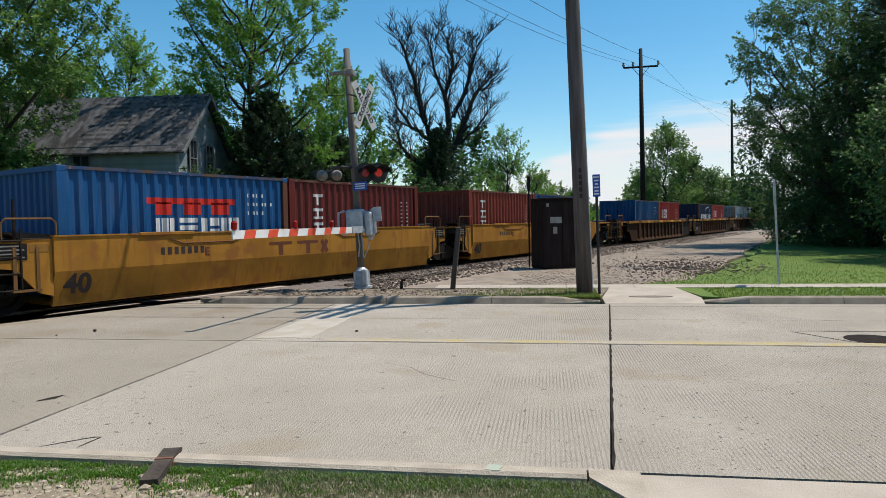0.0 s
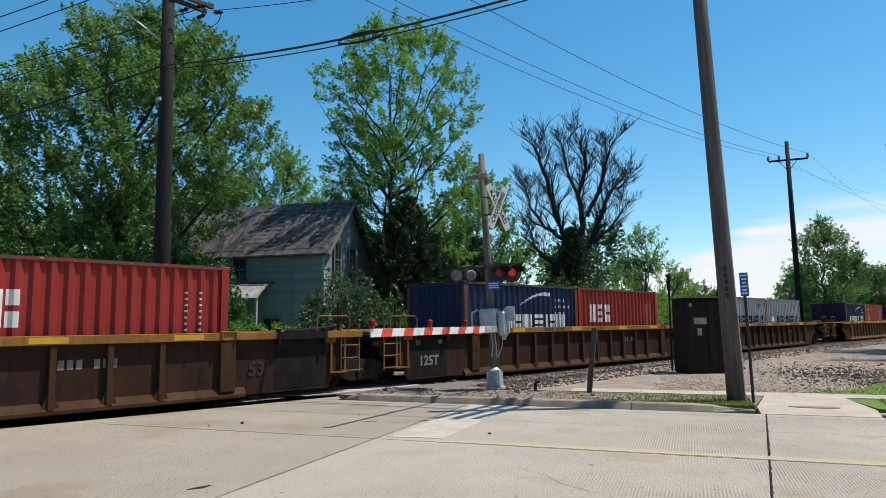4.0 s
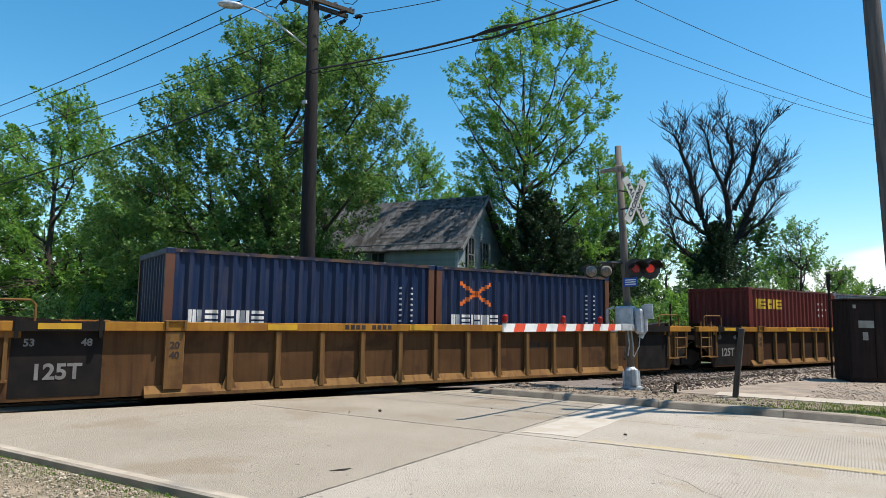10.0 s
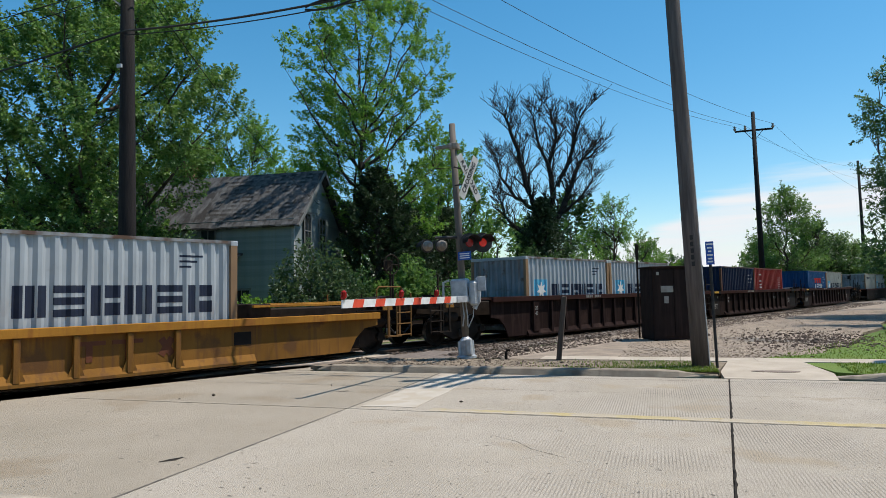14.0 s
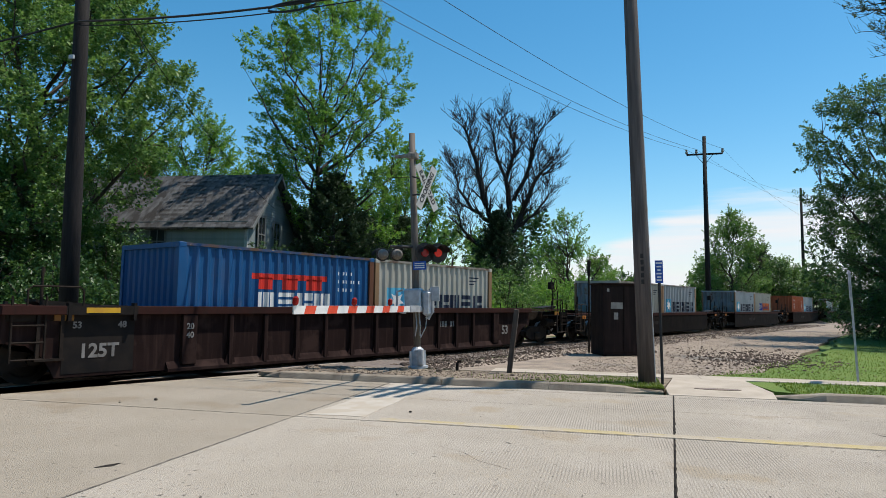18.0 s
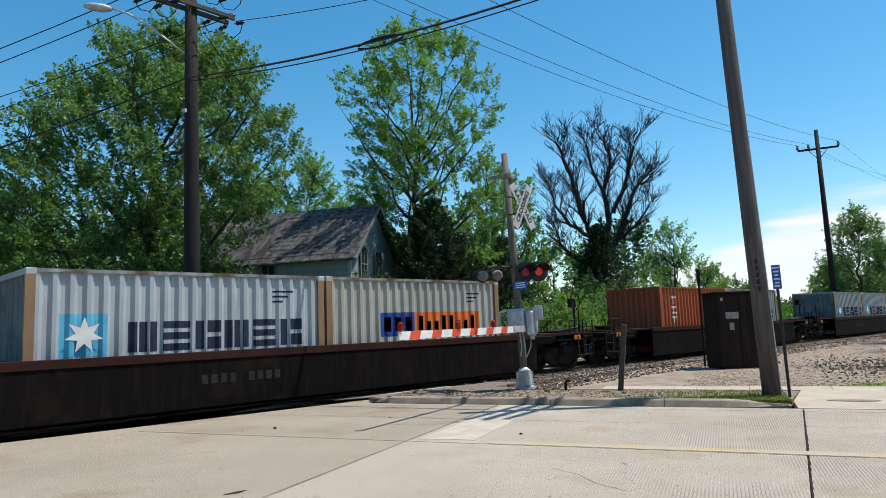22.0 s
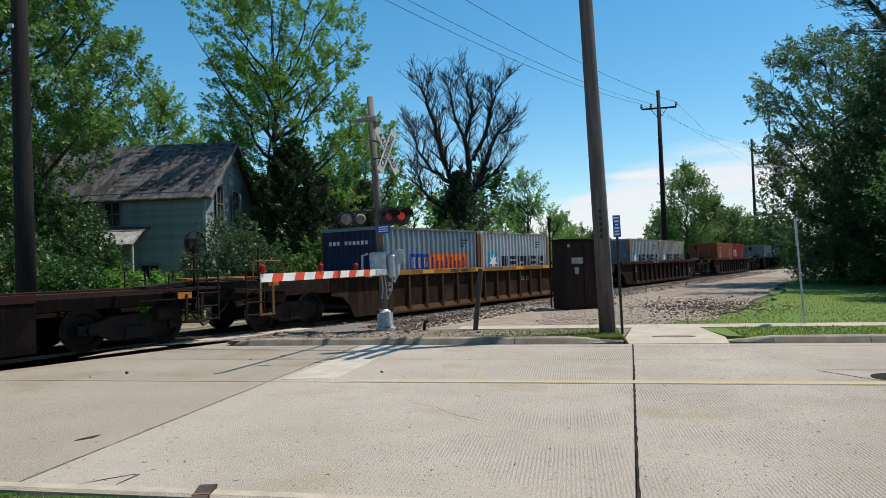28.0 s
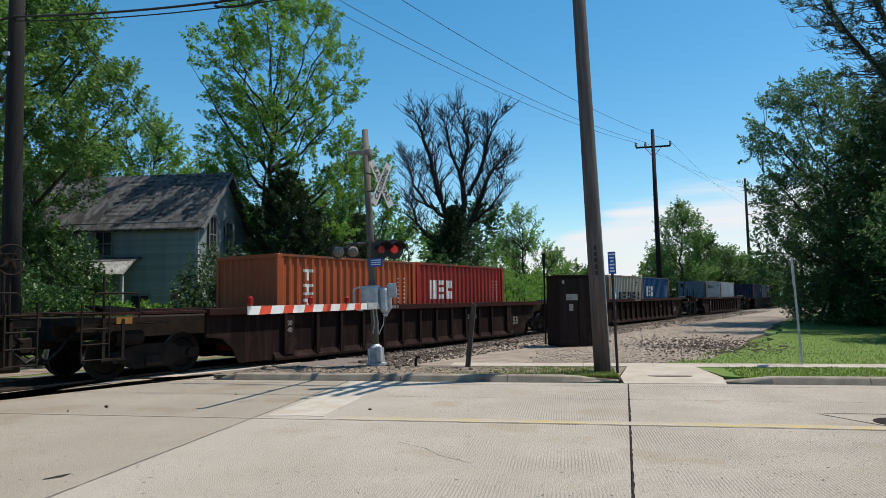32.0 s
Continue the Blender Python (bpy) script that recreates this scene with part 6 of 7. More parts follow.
# gate arm with red and white stripes, lowered across the lane
ARM_Z, ARM_L = 1.38, 5.2
arm = B()
box(arm, -0.012, 0.012, -0.35 - ARM_L, -0.35, -0.068, 0.068)
arm = part("gate_arm", arm, M_WHITE, sig, "red and white striped gate arm")
arm.matrix_basis = pose(0.2, -0.1, ARM_Z, 0, 2.6, 0) @ pose(0, 0, 0, 0, 0, -6.2)
bm = B()
box(bm, -0.035, 0.035, -0.85, -0.1, -0.075, 0.075, bevel=0.01)
box(bm, -0.05, 0.05, -0.3, 0.45, -0.05, 0.05, bevel=0.01)
part("arm_bracket", bm, M_GALV, arm)
n = 7
for k in range(n):
    a = -0.42 - k * (ARM_L - 0.02) / n
    w = 0.33
    bm = B()
    for x0, x1 in ((0.0125, 0.0155), (-0.0155, -0.0125)):
        extrude_x(bm, [(a - 0.06, -0.067), (a, 0.067), (a - w, 0.067), (a - w - 0.06, -0.067)], x0, x1)
    part("stripe", bm, M_RED, arm)
for y in (-5.5, -3.5, -1.9):
    bm = B()
    tube(bm, [(0, y, 0.068), (0, y, 0.10), (0.01, y, 0.19), (0.01, y, 0.22)], [0.02, 0.05, 0.048, 0.018], 10)
    part("arm_lamp", bm, M_LAMP_RED, arm, "small red gate lamp")
# flashing lamps
bm = B()
rod(bm, (-0.62, -0.02, 2.86), (0.72, -0.02, 2.86), 0.035, 8)
part("lamp_bar", bm, M_BLACK, sig).matrix_basis = pose(0, 0, 0, 0, 0, 36)


def flasher(x, y, lens, front=-1):
    bm = B()
    tube(bm, [(x, y, 2.70), (x, y + front * 0.03, 2.70)], [0.24 if front < 0 else 0.16] * 2, 20)
    disc = part("background_disc", bm, M_BLACK, sig, "black round lamp background")
    disc.matrix_basis = pose(0, 0, 0, 0, 0, 36)
    bm = B()
    tube(bm, [(x, y + front * 0.03, 2.70), (x, y + front * 0.06, 2.70)], [0.10, 0.09], 16)
    part("lens", bm, lens, disc)
    bm = B()
    rows = []
    for d in (0.03, 0.38):
        rows.append([bm.verts.new((x + 0.17 * math.cos(math.pi * k / 10), y + front * d, 2.70 + 0.17 * math.sin(math.pi * k / 10))) for k in range(11)])
    for k in range(10):
        bm.faces.new((rows[0][k], rows[0][k + 1], rows[1][k + 1], rows[1][k]))
    bmesh.ops.solidify(bm, geom=bm.faces[:], thickness=0.006)
    part("visor", bm, M_BLACK, disc)
    bm = B()
    tube(bm, [(x, y - front * 0.02, 2.70), (x, y - front * 0.1, 2.70), (x, y - front * 0.2, 2.70)], [0.13, 0.12, 0.05], 14)
    part("lamp_case", bm, M_GREYWOOD if front > 0 else M_BLACK, disc)


flasher(0.18, -0.16, M_LAMP_DIM)
flasher(0.52, -0.16, M_LAMP_LIT)
flasher(-0.36, 0.30, M_LAMP_RED, 1)
flasher(-0.72, 0.28, M_LAMP_RED, 1)
bm = B()
box(bm, -0.02, 0.30, -0.125, -0.115, 2.30, 2.50)
plate = part("blue_plate", bm, M_BLUE_SIGN, sig, "small blue notice plate")
bm = B()
for z in (2.45, 2.40, 2.35):
    box(bm, 0.02, 0.26, -0.129, -0.1255, z - 0.012, z + 0.012)
part("text_stencil", bm, M_WHITE, plate)
# crossbuck
for turn, word, y in ((58, "CROSSING", -0.17), (-58, "RAILROAD", -0.145)):
    bm = B()
    box(bm, -0.60, 0.60, -0.006, 0.006, -0.105, 0.105)
    bl = part("crossbuck_blade", bm, M_CROSSBUCK, sig, "white crossbuck blade with dark letters")
    bl.matrix_basis = pose(0.38, y, 4.24, 0, 0, 65) @ pose(0, y * 0.3 + 0.05, 0, 0, -turn, 0)
    letters("letters", word, 0.17, M_BLACK, bl, pose(0, -0.009, 0, 90, 0, 0), 1.12)
for z0, x1, z1 in ((4.55, 0.42, 4.4), (4.1, 0.36, 4.1)):
    bm = B()
    rod(bm, (0, -0.08, z0), (x1, -0.13, z1), 0.02, 6)
    part("bracket", bm, M_BLACK, sig)
bm = B()
box(bm, -0.42, 0.12, -0.13, -0.05, 5.02, 5.10, m=None, bevel=0.01)
box(bm, -0.09, 0.14, -0.12, 0.10, 4.98, 5.14, bevel=0.02)
part("crossarm", bm, M_GREYWOOD, sig)

# ---- cabinet, posts, signs ----
cab = thing("relay_cabinet", "dark brown steel relay cabinet on short legs", "cabinet", m=pose(0.26, 22.75, 0.0, 0, 0, 23))
bm = B()
box(bm, -0.68, 0.68, -0.5, 0.5, 0.02, 2.27, bevel=0.012)
body = part("body", bm, M_CABINET, cab)
for x0, x1 in ((-0.64, -0.01), (0.01, 0.64)):
    bm = B()
    box(bm, x0, x1, -0.525, -0.502, 0.12, 2.2, bevel=0.006)
    part("door", bm, M_CABINET, cab)
bm = B()
box(bm, -0.74, 0.74, -0.57, 0.57, 2.274, 2.32, bevel=0.01)
part("roof", bm, M_CABINET, cab)
for x in (-0.6, 0.6):
    for y in (-0.42, 0.42):
        bm = B()
        box(bm, x - 0.05, x + 0.05, y - 0.05, y + 0.05, -0.1, 0.018)
        part("leg", bm, M_IRON, cab)
for x0, x1, z0, z1 in ((-0.42, -0.02, 1.5, 1.7), (-0.32, -0.18, 1.16, 1.38), (-0.55, -0.47, 2.04, 2.14)):
    bm = B()
    box(bm, x0, x1, -0.53, -0.5255, z0, z1)
    part("notice", bm, mat("pale_notice", (0.36, 0.33, 0.29), (0.28, 0.25, 0.22), 7, 0.7), cab, "small pale notice")
bm = B()
rod(bm, (-0.9, 0.5, 0), (-0.9, 0.5, 2.62), 0.03, 8)
tube(bm, [(-0.9, 0.5, 2.6), (-0.9, 0.5, 3.1), (-0.9, 0.5, 3.14)], [0.05, 0.06, 0.02], 10)
tagged(link("vent_pipe", bm, M_IRON), "thin metal pipe standing beside the cabinet", "pipe").matrix_basis = pose(0.26, 22.9, 0, 0, 0, 0)

post = thing("wooden_post", "short leaning weathered wooden post behind the curb", "post", m=pose(-2.16, 15.09, 0.03, 0, 6.5, 0))
bm = B()
box(bm, -0.055, 0.055, -0.05, 0.05, -0.1, 1.46, bevel=0.012)
part("stake", bm, M_POST, post)

sign = thing("blue_sign", "narrow blue notice sign on a dark post by the pole", "sign", m=pose(1.03, 14.05, 0.06, 0, -1.2, 0))
bm = B()
rod(bm, (0, 0, -0.1), (0, 0, 2.25), 0.028, 8)
part("post", bm, M_BLACK, sign)
bm = B()
box(bm, -0.075, 0.075, -0.04, -0.03, 2.0, 2.45)
plate = part("plate", bm, M_BLUE_SIGN, sign)
for k, z in enumerate((2.40, 2.33, 2.26, 2.19, 2.12, 2.06)):
    bm = B()
    w = (0.06, 0.045, 0.03, 0.05, 0.04, 0.05)[k]
    box(bm, -w, w, -0.0435, -0.0405, z - 0.018, z + 0.012)
    part("text_line", bm, M_WHITE, plate)

thin = thing("sign_post", "thin grey metal post with a sign seen edge-on", "sign post", m=pose(5.04, 15.8, 0.05, 0, -2.4, -18))
bm = B()
box(bm, -0.022, 0.022, -0.02, 0.02, -0.1, 2.35)
part("post", bm, M_GALV, thin)
bm = B()
box(bm, -0.03, -0.0225, -0.28, 0.28, 1.75, 2.36)
part("plate", bm, M_GALV, thin)

stub = thing("pipe_stub", "short dark bent iron pipe stub in the verge", "pipe", m=pose(-3.36, 15.15, 0.06))
bm = B()
tube(bm, [(0, 0, -0.05), (0, 0, 0.16), (0.03, 0, 0.22), (0.1, 0, 0.22)], [0.035] * 4, 8)
part("pipe", bm, M_IRON, stub)

# the crossing's other signal, far over the road
other = thing("crossing_signal", "white crossbuck on a mast across the track", "crossing signal", m=pose(*polar(-65.2, 27.0, -0.35)))
bm = B()
rod(bm, (0, 0, 0), (0, 0, 4.2), 0.07, 10)
part("mast", bm, M_GALV, other)
for turn in (48, -48):
    bm = B()
    box(bm, -0.6, 0.6, -0.006, 0.006, -0.11, 0.11)
    part("crossbuck_blade", bm, M_CROSSBUCK, other).matrix_basis = pose(0, -0.1 - 0.0003 * turn, 3.7, 0, turn, 0)

# ---- house ----
hs = thing("house", "old pale green clapboard house with a weathered grey shingle roof", "house", m=pose(-15.64, 26.85, -0.1, 0, 0, 4))
W, L, EAVE, RIDGE = 5.5, 12.5, 5.15, 7.87
bm = B()
box(bm, -L, 0, 0.06, W, 0, EAVE)
gv = [bm.verts.new((-0.06, y, z)) for y, z in ((0.06, EAVE), (W, EAVE), (W / 2, RIDGE - 0.12))]
gv2 = [bm.verts.new((-L, y, z)) for y, z in ((0.06, EAVE), (W, EAVE), (W / 2, RIDGE - 0.12))]
bm.faces.new(gv)
bm.faces.new(gv2[::-1])
part("wall", bm, M_SIDING, hs)
bd = B()
box(bd, -6.3, 0.02, -0.012, 0.012, 0.0, 0.135, m=Matrix.Rotation(radians(7), 4, "X"))
bo = part("clapboard", bd, M_SIDING, hs)
bo.location = (0, 0.045, 0.35)
for i in range(1, 39):
    share("clapboard", bo.data, hs, (0, 0.045, 0.35 + i * 0.125))
for i in range(56):
    z = 0.35 + i * 0.125
    inset = 0 if z < EAVE - 0.1 else (z - EAVE + 0.12) / (RIDGE - EAVE) * W / 2
    if W / 2 - inset < 0.15:
        break
    bd = B()
    box(bd, -0.012, 0.012, inset, W - inset, 0, 0.135, m=Matrix.Rotation(radians(-7), 4, "Y"))
    part("clapboard", bd, M_SIDING, hs).location = (-0.02, 0.03, z)
for x, y in ((0.0, 0.0), (0.0, W)):
    bm = B()
    box(bm, x - 0.09, x + 0.035, y - 0.03, y + 0.09, 0, EAVE)
    part("corner_board", bm, M_TRIM, hs, "peeling white corner board")
# roof: shingle courses on both slopes
slope = math.atan2(RIDGE - EAVE, W / 2)
run = math.hypot(RIDGE - EAVE, W / 2) + 0.35
for s, m in ((-1, Matrix.Translation((0, W / 2, RIDGE)) @ Matrix.Rotation(math.pi, 4, "Z")), (1, Matrix.Translation((0, W / 2, RIDGE)))):
    bm = B()
    box(bm, -0.3 if s > 0 else -0.35, L + 0.3 if s < 0 else 0.35, 0, run, -0.1, -0.012)
    deck = part("roof", bm, M_SHINGLE, hs)
    deck.matrix_basis = m @ Matrix.Rotation(-slope, 4, "X")
    if s > 0:
        for v in deck.data.vertices:
            v.co.x = 0.35 if v.co.x > 0 else -L - 0.3
sh_meshes = []
for w in (0.26, 0.31, 0.36):
    b2 = B()
    box(b2, 0, w - 0.008, 0, 0.2, -0.012, 0.012, m=Matrix.Rotation(radians(-4), 4, "X"))
    me = bpy.data.meshes.new("shingle")
    b2.to_mesh(me)
    b2.free()
    me.materials.append(M_SHINGLE)
    sh_meshes.append(me)
front = Matrix.Translation((0, W / 2, RIDGE)) @ Matrix.Rotation(math.pi, 4, "Z") @ Matrix.Rotation(-slope, 4, "X")
rs = random.Random(4)
courses = int(run / 0.165)
joined = B()
count = 0
for c in range(courses):
    x = -0.33 + rs.uniform(0, 0.2)
    while x < 7.0:
        me = rs.choice(sh_meshes)
        m = front @ Matrix.Translation((x, c * 0.165 + 0.02, 0.004 + rs.uniform(0, 0.012))) @ Matrix.Rotation(rs.gauss(0, 0.012), 4, "Z")
        if count < 300 and x < 4.6 and c % 2 == 0:
            ob = share("shingle", me, hs)
            ob.matrix_basis = m
            count += 1
        else:
            k0 = len(joined.verts)
            joined.from_mesh(me)
            joined.verts.ensure_lookup_table()
            bmesh.ops.transform(joined, matrix=m, verts=joined.verts[k0:])
        x += (0.26, 0.31, 0.36)[sh_meshes.index(me)]
ob = part("shingles", joined, M_SHINGLE, hs)
ob["kind"] = "stuff"


M_SASH = mat("weathered_sash_paint", (0.20, 0.21, 0.205), (0.13, 0.135, 0.13), 6, 0.85)


def window(x, y, z, w, h, facing, name="window"):
    wn = B()
    box(wn, -w / 2, w / 2, -0.02, 0.0, 0, h)
    pane = part(name, wn, M_GLASS, hs, "dark old window in a weathered frame")
    pane.matrix_basis = pose(x, y, z, 0, 0, facing)
    for x0, x1, z0, z1 in ((-w / 2 - 0.1, -w / 2, -0.08, h + 0.1), (w / 2, w / 2 + 0.1, -0.08, h + 0.1), (-w / 2, w / 2, h, h + 0.1), (-w / 2, w / 2, -0.08, 0), (-w / 2, w / 2, h / 2 - 0.025, h / 2 + 0.025), (-0.015, 0.015, 0, h)):
        b3 = B()
        box(b3, x0, x1, -0.05, -0.022, z0, z1)
        part("frame", b3, M_SASH, pane)


window(-4.35, 0.0, 3.82, 0.72, 1.0, 0)
window(0.06, 1.3, 3.95, 0.62, 1.6, 90)
window(0.06, 3.0, 3.95, 0.65, 1.5, 90)
window(-2.6, 0.0, 0.7, 0.8, 1.3, 0)
# small porch roof on posts: shaded top and sunlit edge put into two colours
pr = B()
extrude_x(pr, [(-0.78, 3.42), (0.0, 3.62), (0.0, 3.72), (-0.8, 3.50)], -5.15, -2.55)
part("porch_roof", pr, M_SHINGLE, hs, "dark shingled upper part of the porch roof, shade put into its colour")
pr = B()
extrude_x(pr, [(-1.5, 2.86), (-0.785, 3.40), (-0.805, 3.48), (-1.55, 2.91)], -5.2, -2.5)
part("porch_roof", pr, mat("sunlit_metal_roof", (0.42, 0.42, 0.40), (0.26, 0.25, 0.23), 3, 0.6, streak=(0.15, 0.14, 0.13)), hs, "pale metal lower edge of the porch roof, sunlight put into its colour")
for x in (-5.05, -3.8, -2.65):
    b3 = B()
    box(b3, x - 0.05, x + 0.05, -1.35, -1.25, 0, 2.96)
    part("porch_post", b3, M_TRIM, hs)
for s in (0, 1):
    fb = B()
    box(fb, 0.36, 0.39, 0.0, run, -0.15, 0.01)
    o = part("fascia", fb, M_SASH, hs)
    o.matrix_basis = Matrix.Translation((0, W / 2, RIDGE)) @ (Matrix.Rotation(-slope, 4, "X") if s == 0 else Matrix.Diagonal((1, -1, 1, 1)) @ Matrix.Rotation(-slope, 4, "X"))
cb = B()
box(cb, -7.6, -7.0, 2.7, 3.3, 6.8, 8.9)
part("chimney", cb, mat("brick", (0.28, 0.13, 0.09), (0.2, 0.1, 0.07), 8, 0.9), hs, "brick chimney")

shed = thing("shed", "small grey gabled outbuilding half hidden by trees", "shed", m=pose(*polar(-19.3, 46.0, -0.1)))
bm = B()
box(bm, -1.6, 1.6, 0, 4, 0, 4.3)
part("wall", bm, M_SIDING, shed)
bm = B()
extrude_y(bm, [(-1.9, 4.2), (0, 6.3), (1.9, 4.2), (1.9, 4.35), (0, 6.5), (-1.9, 4.35)], -0.3, 4.3)
part("roof", bm, M_SHINGLE, shed)
# ---- trees and shrubs ----
def leaf_mesh(name, pos, ax, size, r, material, parent, label="", up=1.0, width=0.29):
    """Folded leaves of two faces: base, two sides and tip, laid along their axes with the upper face mostly to the sky."""
    n = len(pos)
    ax = ax / (np.linalg.norm(ax, axis=1)[:, None] + 1e-9)
    upv = r.normal(0, 0.62, (n, 3)) + np.array([0, 0, up])
    side = np.cross(ax, upv)
    side /= np.linalg.norm(side, axis=1)[:, None] + 1e-9
    nor = np.cross(side, ax)
    s = (size * np.exp(r.normal(0, 0.28, n)))[:, None]
    V = np.stack([pos - ax * s * 0.45, pos + side * s * width + nor * s * 0.10, pos + ax * s * 0.6, pos - side * s * width + nor * s * 0.10], 1).reshape(-1, 3)
    o = np.arange(n) * 4
    F = np.stack([o, o + 1, o + 2, o, o + 2, o + 3], 1).reshape(-1, 3)
    me = bpy.data.meshes.new(name)
    me.vertices.add(len(V))
    me.vertices.foreach_set("co", V.astype(np.float32).ravel())
    me.loops.add(F.size)
    me.loops.foreach_set("vertex_index", F.astype(np.int32).ravel())
    me.polygons.add(len(F))
    me.polygons.foreach_set("loop_start", np.arange(0, F.size, 3, dtype=np.int32))
    me.update(calc_edges=True)
    me.materials.append(material)
    ob = new(name, me)
    ob.parent = parent
    if label:
        ob["label"] = label
    return ob


def plumes(name, base, axis, length, leaves, size, material, parent, seed, girth=0.30, droop=0.35, label=""):
    """A crown of pointed leafy shoots: leaves stand off each shoot, long at its foot and close at its tip."""
    r = np.random.RandomState(seed)
    base, axis, length = np.asarray(base, float), np.asarray(axis, float), np.asarray(length, float)
    axis /= np.linalg.norm(axis, axis=1)[:, None]
    p = length / length.sum()
    k = r.choice(len(base), leaves, p=p)
    u = r.uniform(0, 1, leaves) ** 0.85
    a = axis[k]
    q = r.normal(0, 1, (leaves, 3))
    q -= a * (q * a).sum(1)[:, None]
    q /= np.linalg.norm(q, axis=1)[:, None] + 1e-9
    spread = girth * length[k] * (0.35 + 1.3 * u) * (1.03 - u) ** 0.8 * r.uniform(0.25, 1.15, leaves)
    pos = base[k] + a * (u * length[k])[:, None] + q * spread[:, None] - np.array([0, 0, 1]) * (spread * droop)[:, None]
    ax = a * 0.75 + q * 0.8 + r.normal(0, 0.35, (leaves, 3)) - np.array([0, 0, droop])
    return leaf_mesh(name, pos, ax, size, r, material, parent, label)


def limb(bm, r, a, b, ra, rb, wob=0.06, n=6, seg=4):
    a, b = Vector(a), Vector(b)
    ln = (b - a).length
    pts = []
    for i in range(seg + 1):
        p = a.lerp(b, i / seg)
        if 0 < i < seg:
            p += Vector((r.gauss(0, wob * ln), r.gauss(0, wob * ln), r.gauss(0, wob * ln * 0.6)))
        pts.append(p)
    tube(bm, pts, [ra + (rb - ra) * i / seg for i in range(seg + 1)], n)
    return pts


def round_crown(h, rad, base):
    """Half-widths by height of a plain rounded crown."""
    return [(base + (h - base) * v, -rad * w, rad * w) for v, w in ((0.0, 0.62), (0.18, 0.92), (0.42, 1.0), (0.66, 0.86), (0.84, 0.58), (0.95, 0.3), (1.0, 0.12))]


def tree(label, az, dist, crown, material, seed, leaves=14000, leaf=0.16, shoots=500, shoot=1.0, trunk=0.28, fork=0.3, limbs=14, gaps=0.25, wind=(-0.25, 0, 0.1), depth=1.0, girth=0.30, bulge=0.08, fan=3, group="trees", bark=None, name="tree"):
    """A broadleaf tree: trunk, upswept limbs, branches off the limbs, and leafy shoots filling the crown's outline (height, left, right)."""
    r = random.Random(seed)
    t = thing(name, label, "tree", group=group, m=pose(*polar(az, dist, -0.12)))
    t.rotation_euler = (0, 0, radians(-az))
    zs = [c[0] for c in crown]
    z0, z1 = zs[0], zs[-1]

    def span(z):
        return float(np.interp(z, zs, [c[1] for c in crown])), float(np.interp(z, zs, [c[2] for c in crown]))

    bm = B()
    xl, xr = span(z0 + 0.6 * (z1 - z0))
    top = Vector(((xl + xr) * 0.3, 0, z1 * 0.62))
    stem = limb(bm, r, (0, 0, 0), top, trunk, trunk * 0.35, 0.02, 9, 8)
    nodes = [(p, trunk * (1 - 0.6 * i / 8)) for i, p in enumerate(stem) if p.z > fork * z1 * 0.6]
    # limbs sweep out and up towards the outline
    for i in range(limbs):
        v = (i + 0.6) / limbs
        z = z0 + (z1 - z0) * (0.12 + 0.86 * v)
        xl, xr = span(z)
        a = i * 2.39996 + r.uniform(-0.3, 0.3)
        hw = (xr - xl) / 2
        e = Vector(((xl + xr) / 2 + hw * 0.8 * math.cos(a), hw * depth * 0.8 * math.sin(a), z))
        f = max(fork * z1, min(top.z * 0.97, z - 0.75 * hw - 0.5))
        s = stem[min(8, max(1, round(8 * f / top.z)))]
        mid = s.lerp(e, 0.5) + Vector((0, 0, -0.10 * (e - s).length))
        ra = trunk * (0.5 - 0.25 * v)
        for p, q, r0, r1 in ((s, mid, ra, ra * 0.62), (mid, e, ra * 0.62, 0.02)):
            pts = limb(bm, r, p, q, r0, r1, 0.035, 6, 4)
            nodes += [(w, r0 + (r1 - r0) * j / 4) for j, w in enumerate(pts)]
    spots = np.array([n[0][:] for n in nodes])
    # leafy heads, most near the outline, thinned in patches; shoots fan out and up from each head
    ph = [r.uniform(0, 6.28) for _ in range(6)]
    heads = []
    tries = 0
    while len(heads) < max(20, shoots // fan) and tries < shoots * 12:
        tries += 1
        z = z0 + (z1 - z0) * r.random()
        xl, xr = span(z)
        hw, xc = (xr - xl) / 2, (xl + xr) / 2
        if r.random() > 0.25 + 0.75 * hw / (0.5 * max(c[2] - c[1] for c in crown)):
            continue
        a, q = r.uniform(0, 6.283), r.random() ** 0.38
        lump = math.sin(1.15 * z + 2.0 * math.cos(a + ph[0]) + ph[1]) * math.cos(2.0 * a + 0.9 * z + ph[2]) + 0.5 * math.sin(3.1 * a + 1.9 * z + ph[3])
        if lump < -0.9 + 1.2 * gaps and r.random() < 0.35 + gaps:
            continue
        q *= 1.0 + bulge * lump
        core = Vector((xc * 0.6, 0, z - 0.55 * hw - 0.8))
        p = Vector((xc + hw * q * math.cos(a), hw * depth * q * math.sin(a), z + r.gauss(0, 0.2)))
        heads.append((p, (p - core).normalized()))
    base, axis, length = [], [], []
    for i in range(shoots):
        p, out = heads[i % len(heads)]
        ln = shoot * math.exp(r.gauss(0, 0.25))
        d = out * 0.8 + Vector(wind) + Vector((r.gauss(0, 0.45), r.gauss(0, 0.45), r.gauss(0.15, 0.35)))
        d.normalize()
        base.append((p - d * ln * 0.25 - out * ln * 0.35 + Vector((r.gauss(0, 0.16), r.gauss(0, 0.16), r.gauss(0, 0.1))) * shoot)[:])
        axis.append(d[:])
        length.append(ln)
    # a branch to the foot of each shoot's neighbourhood
    feet = np.array(base)
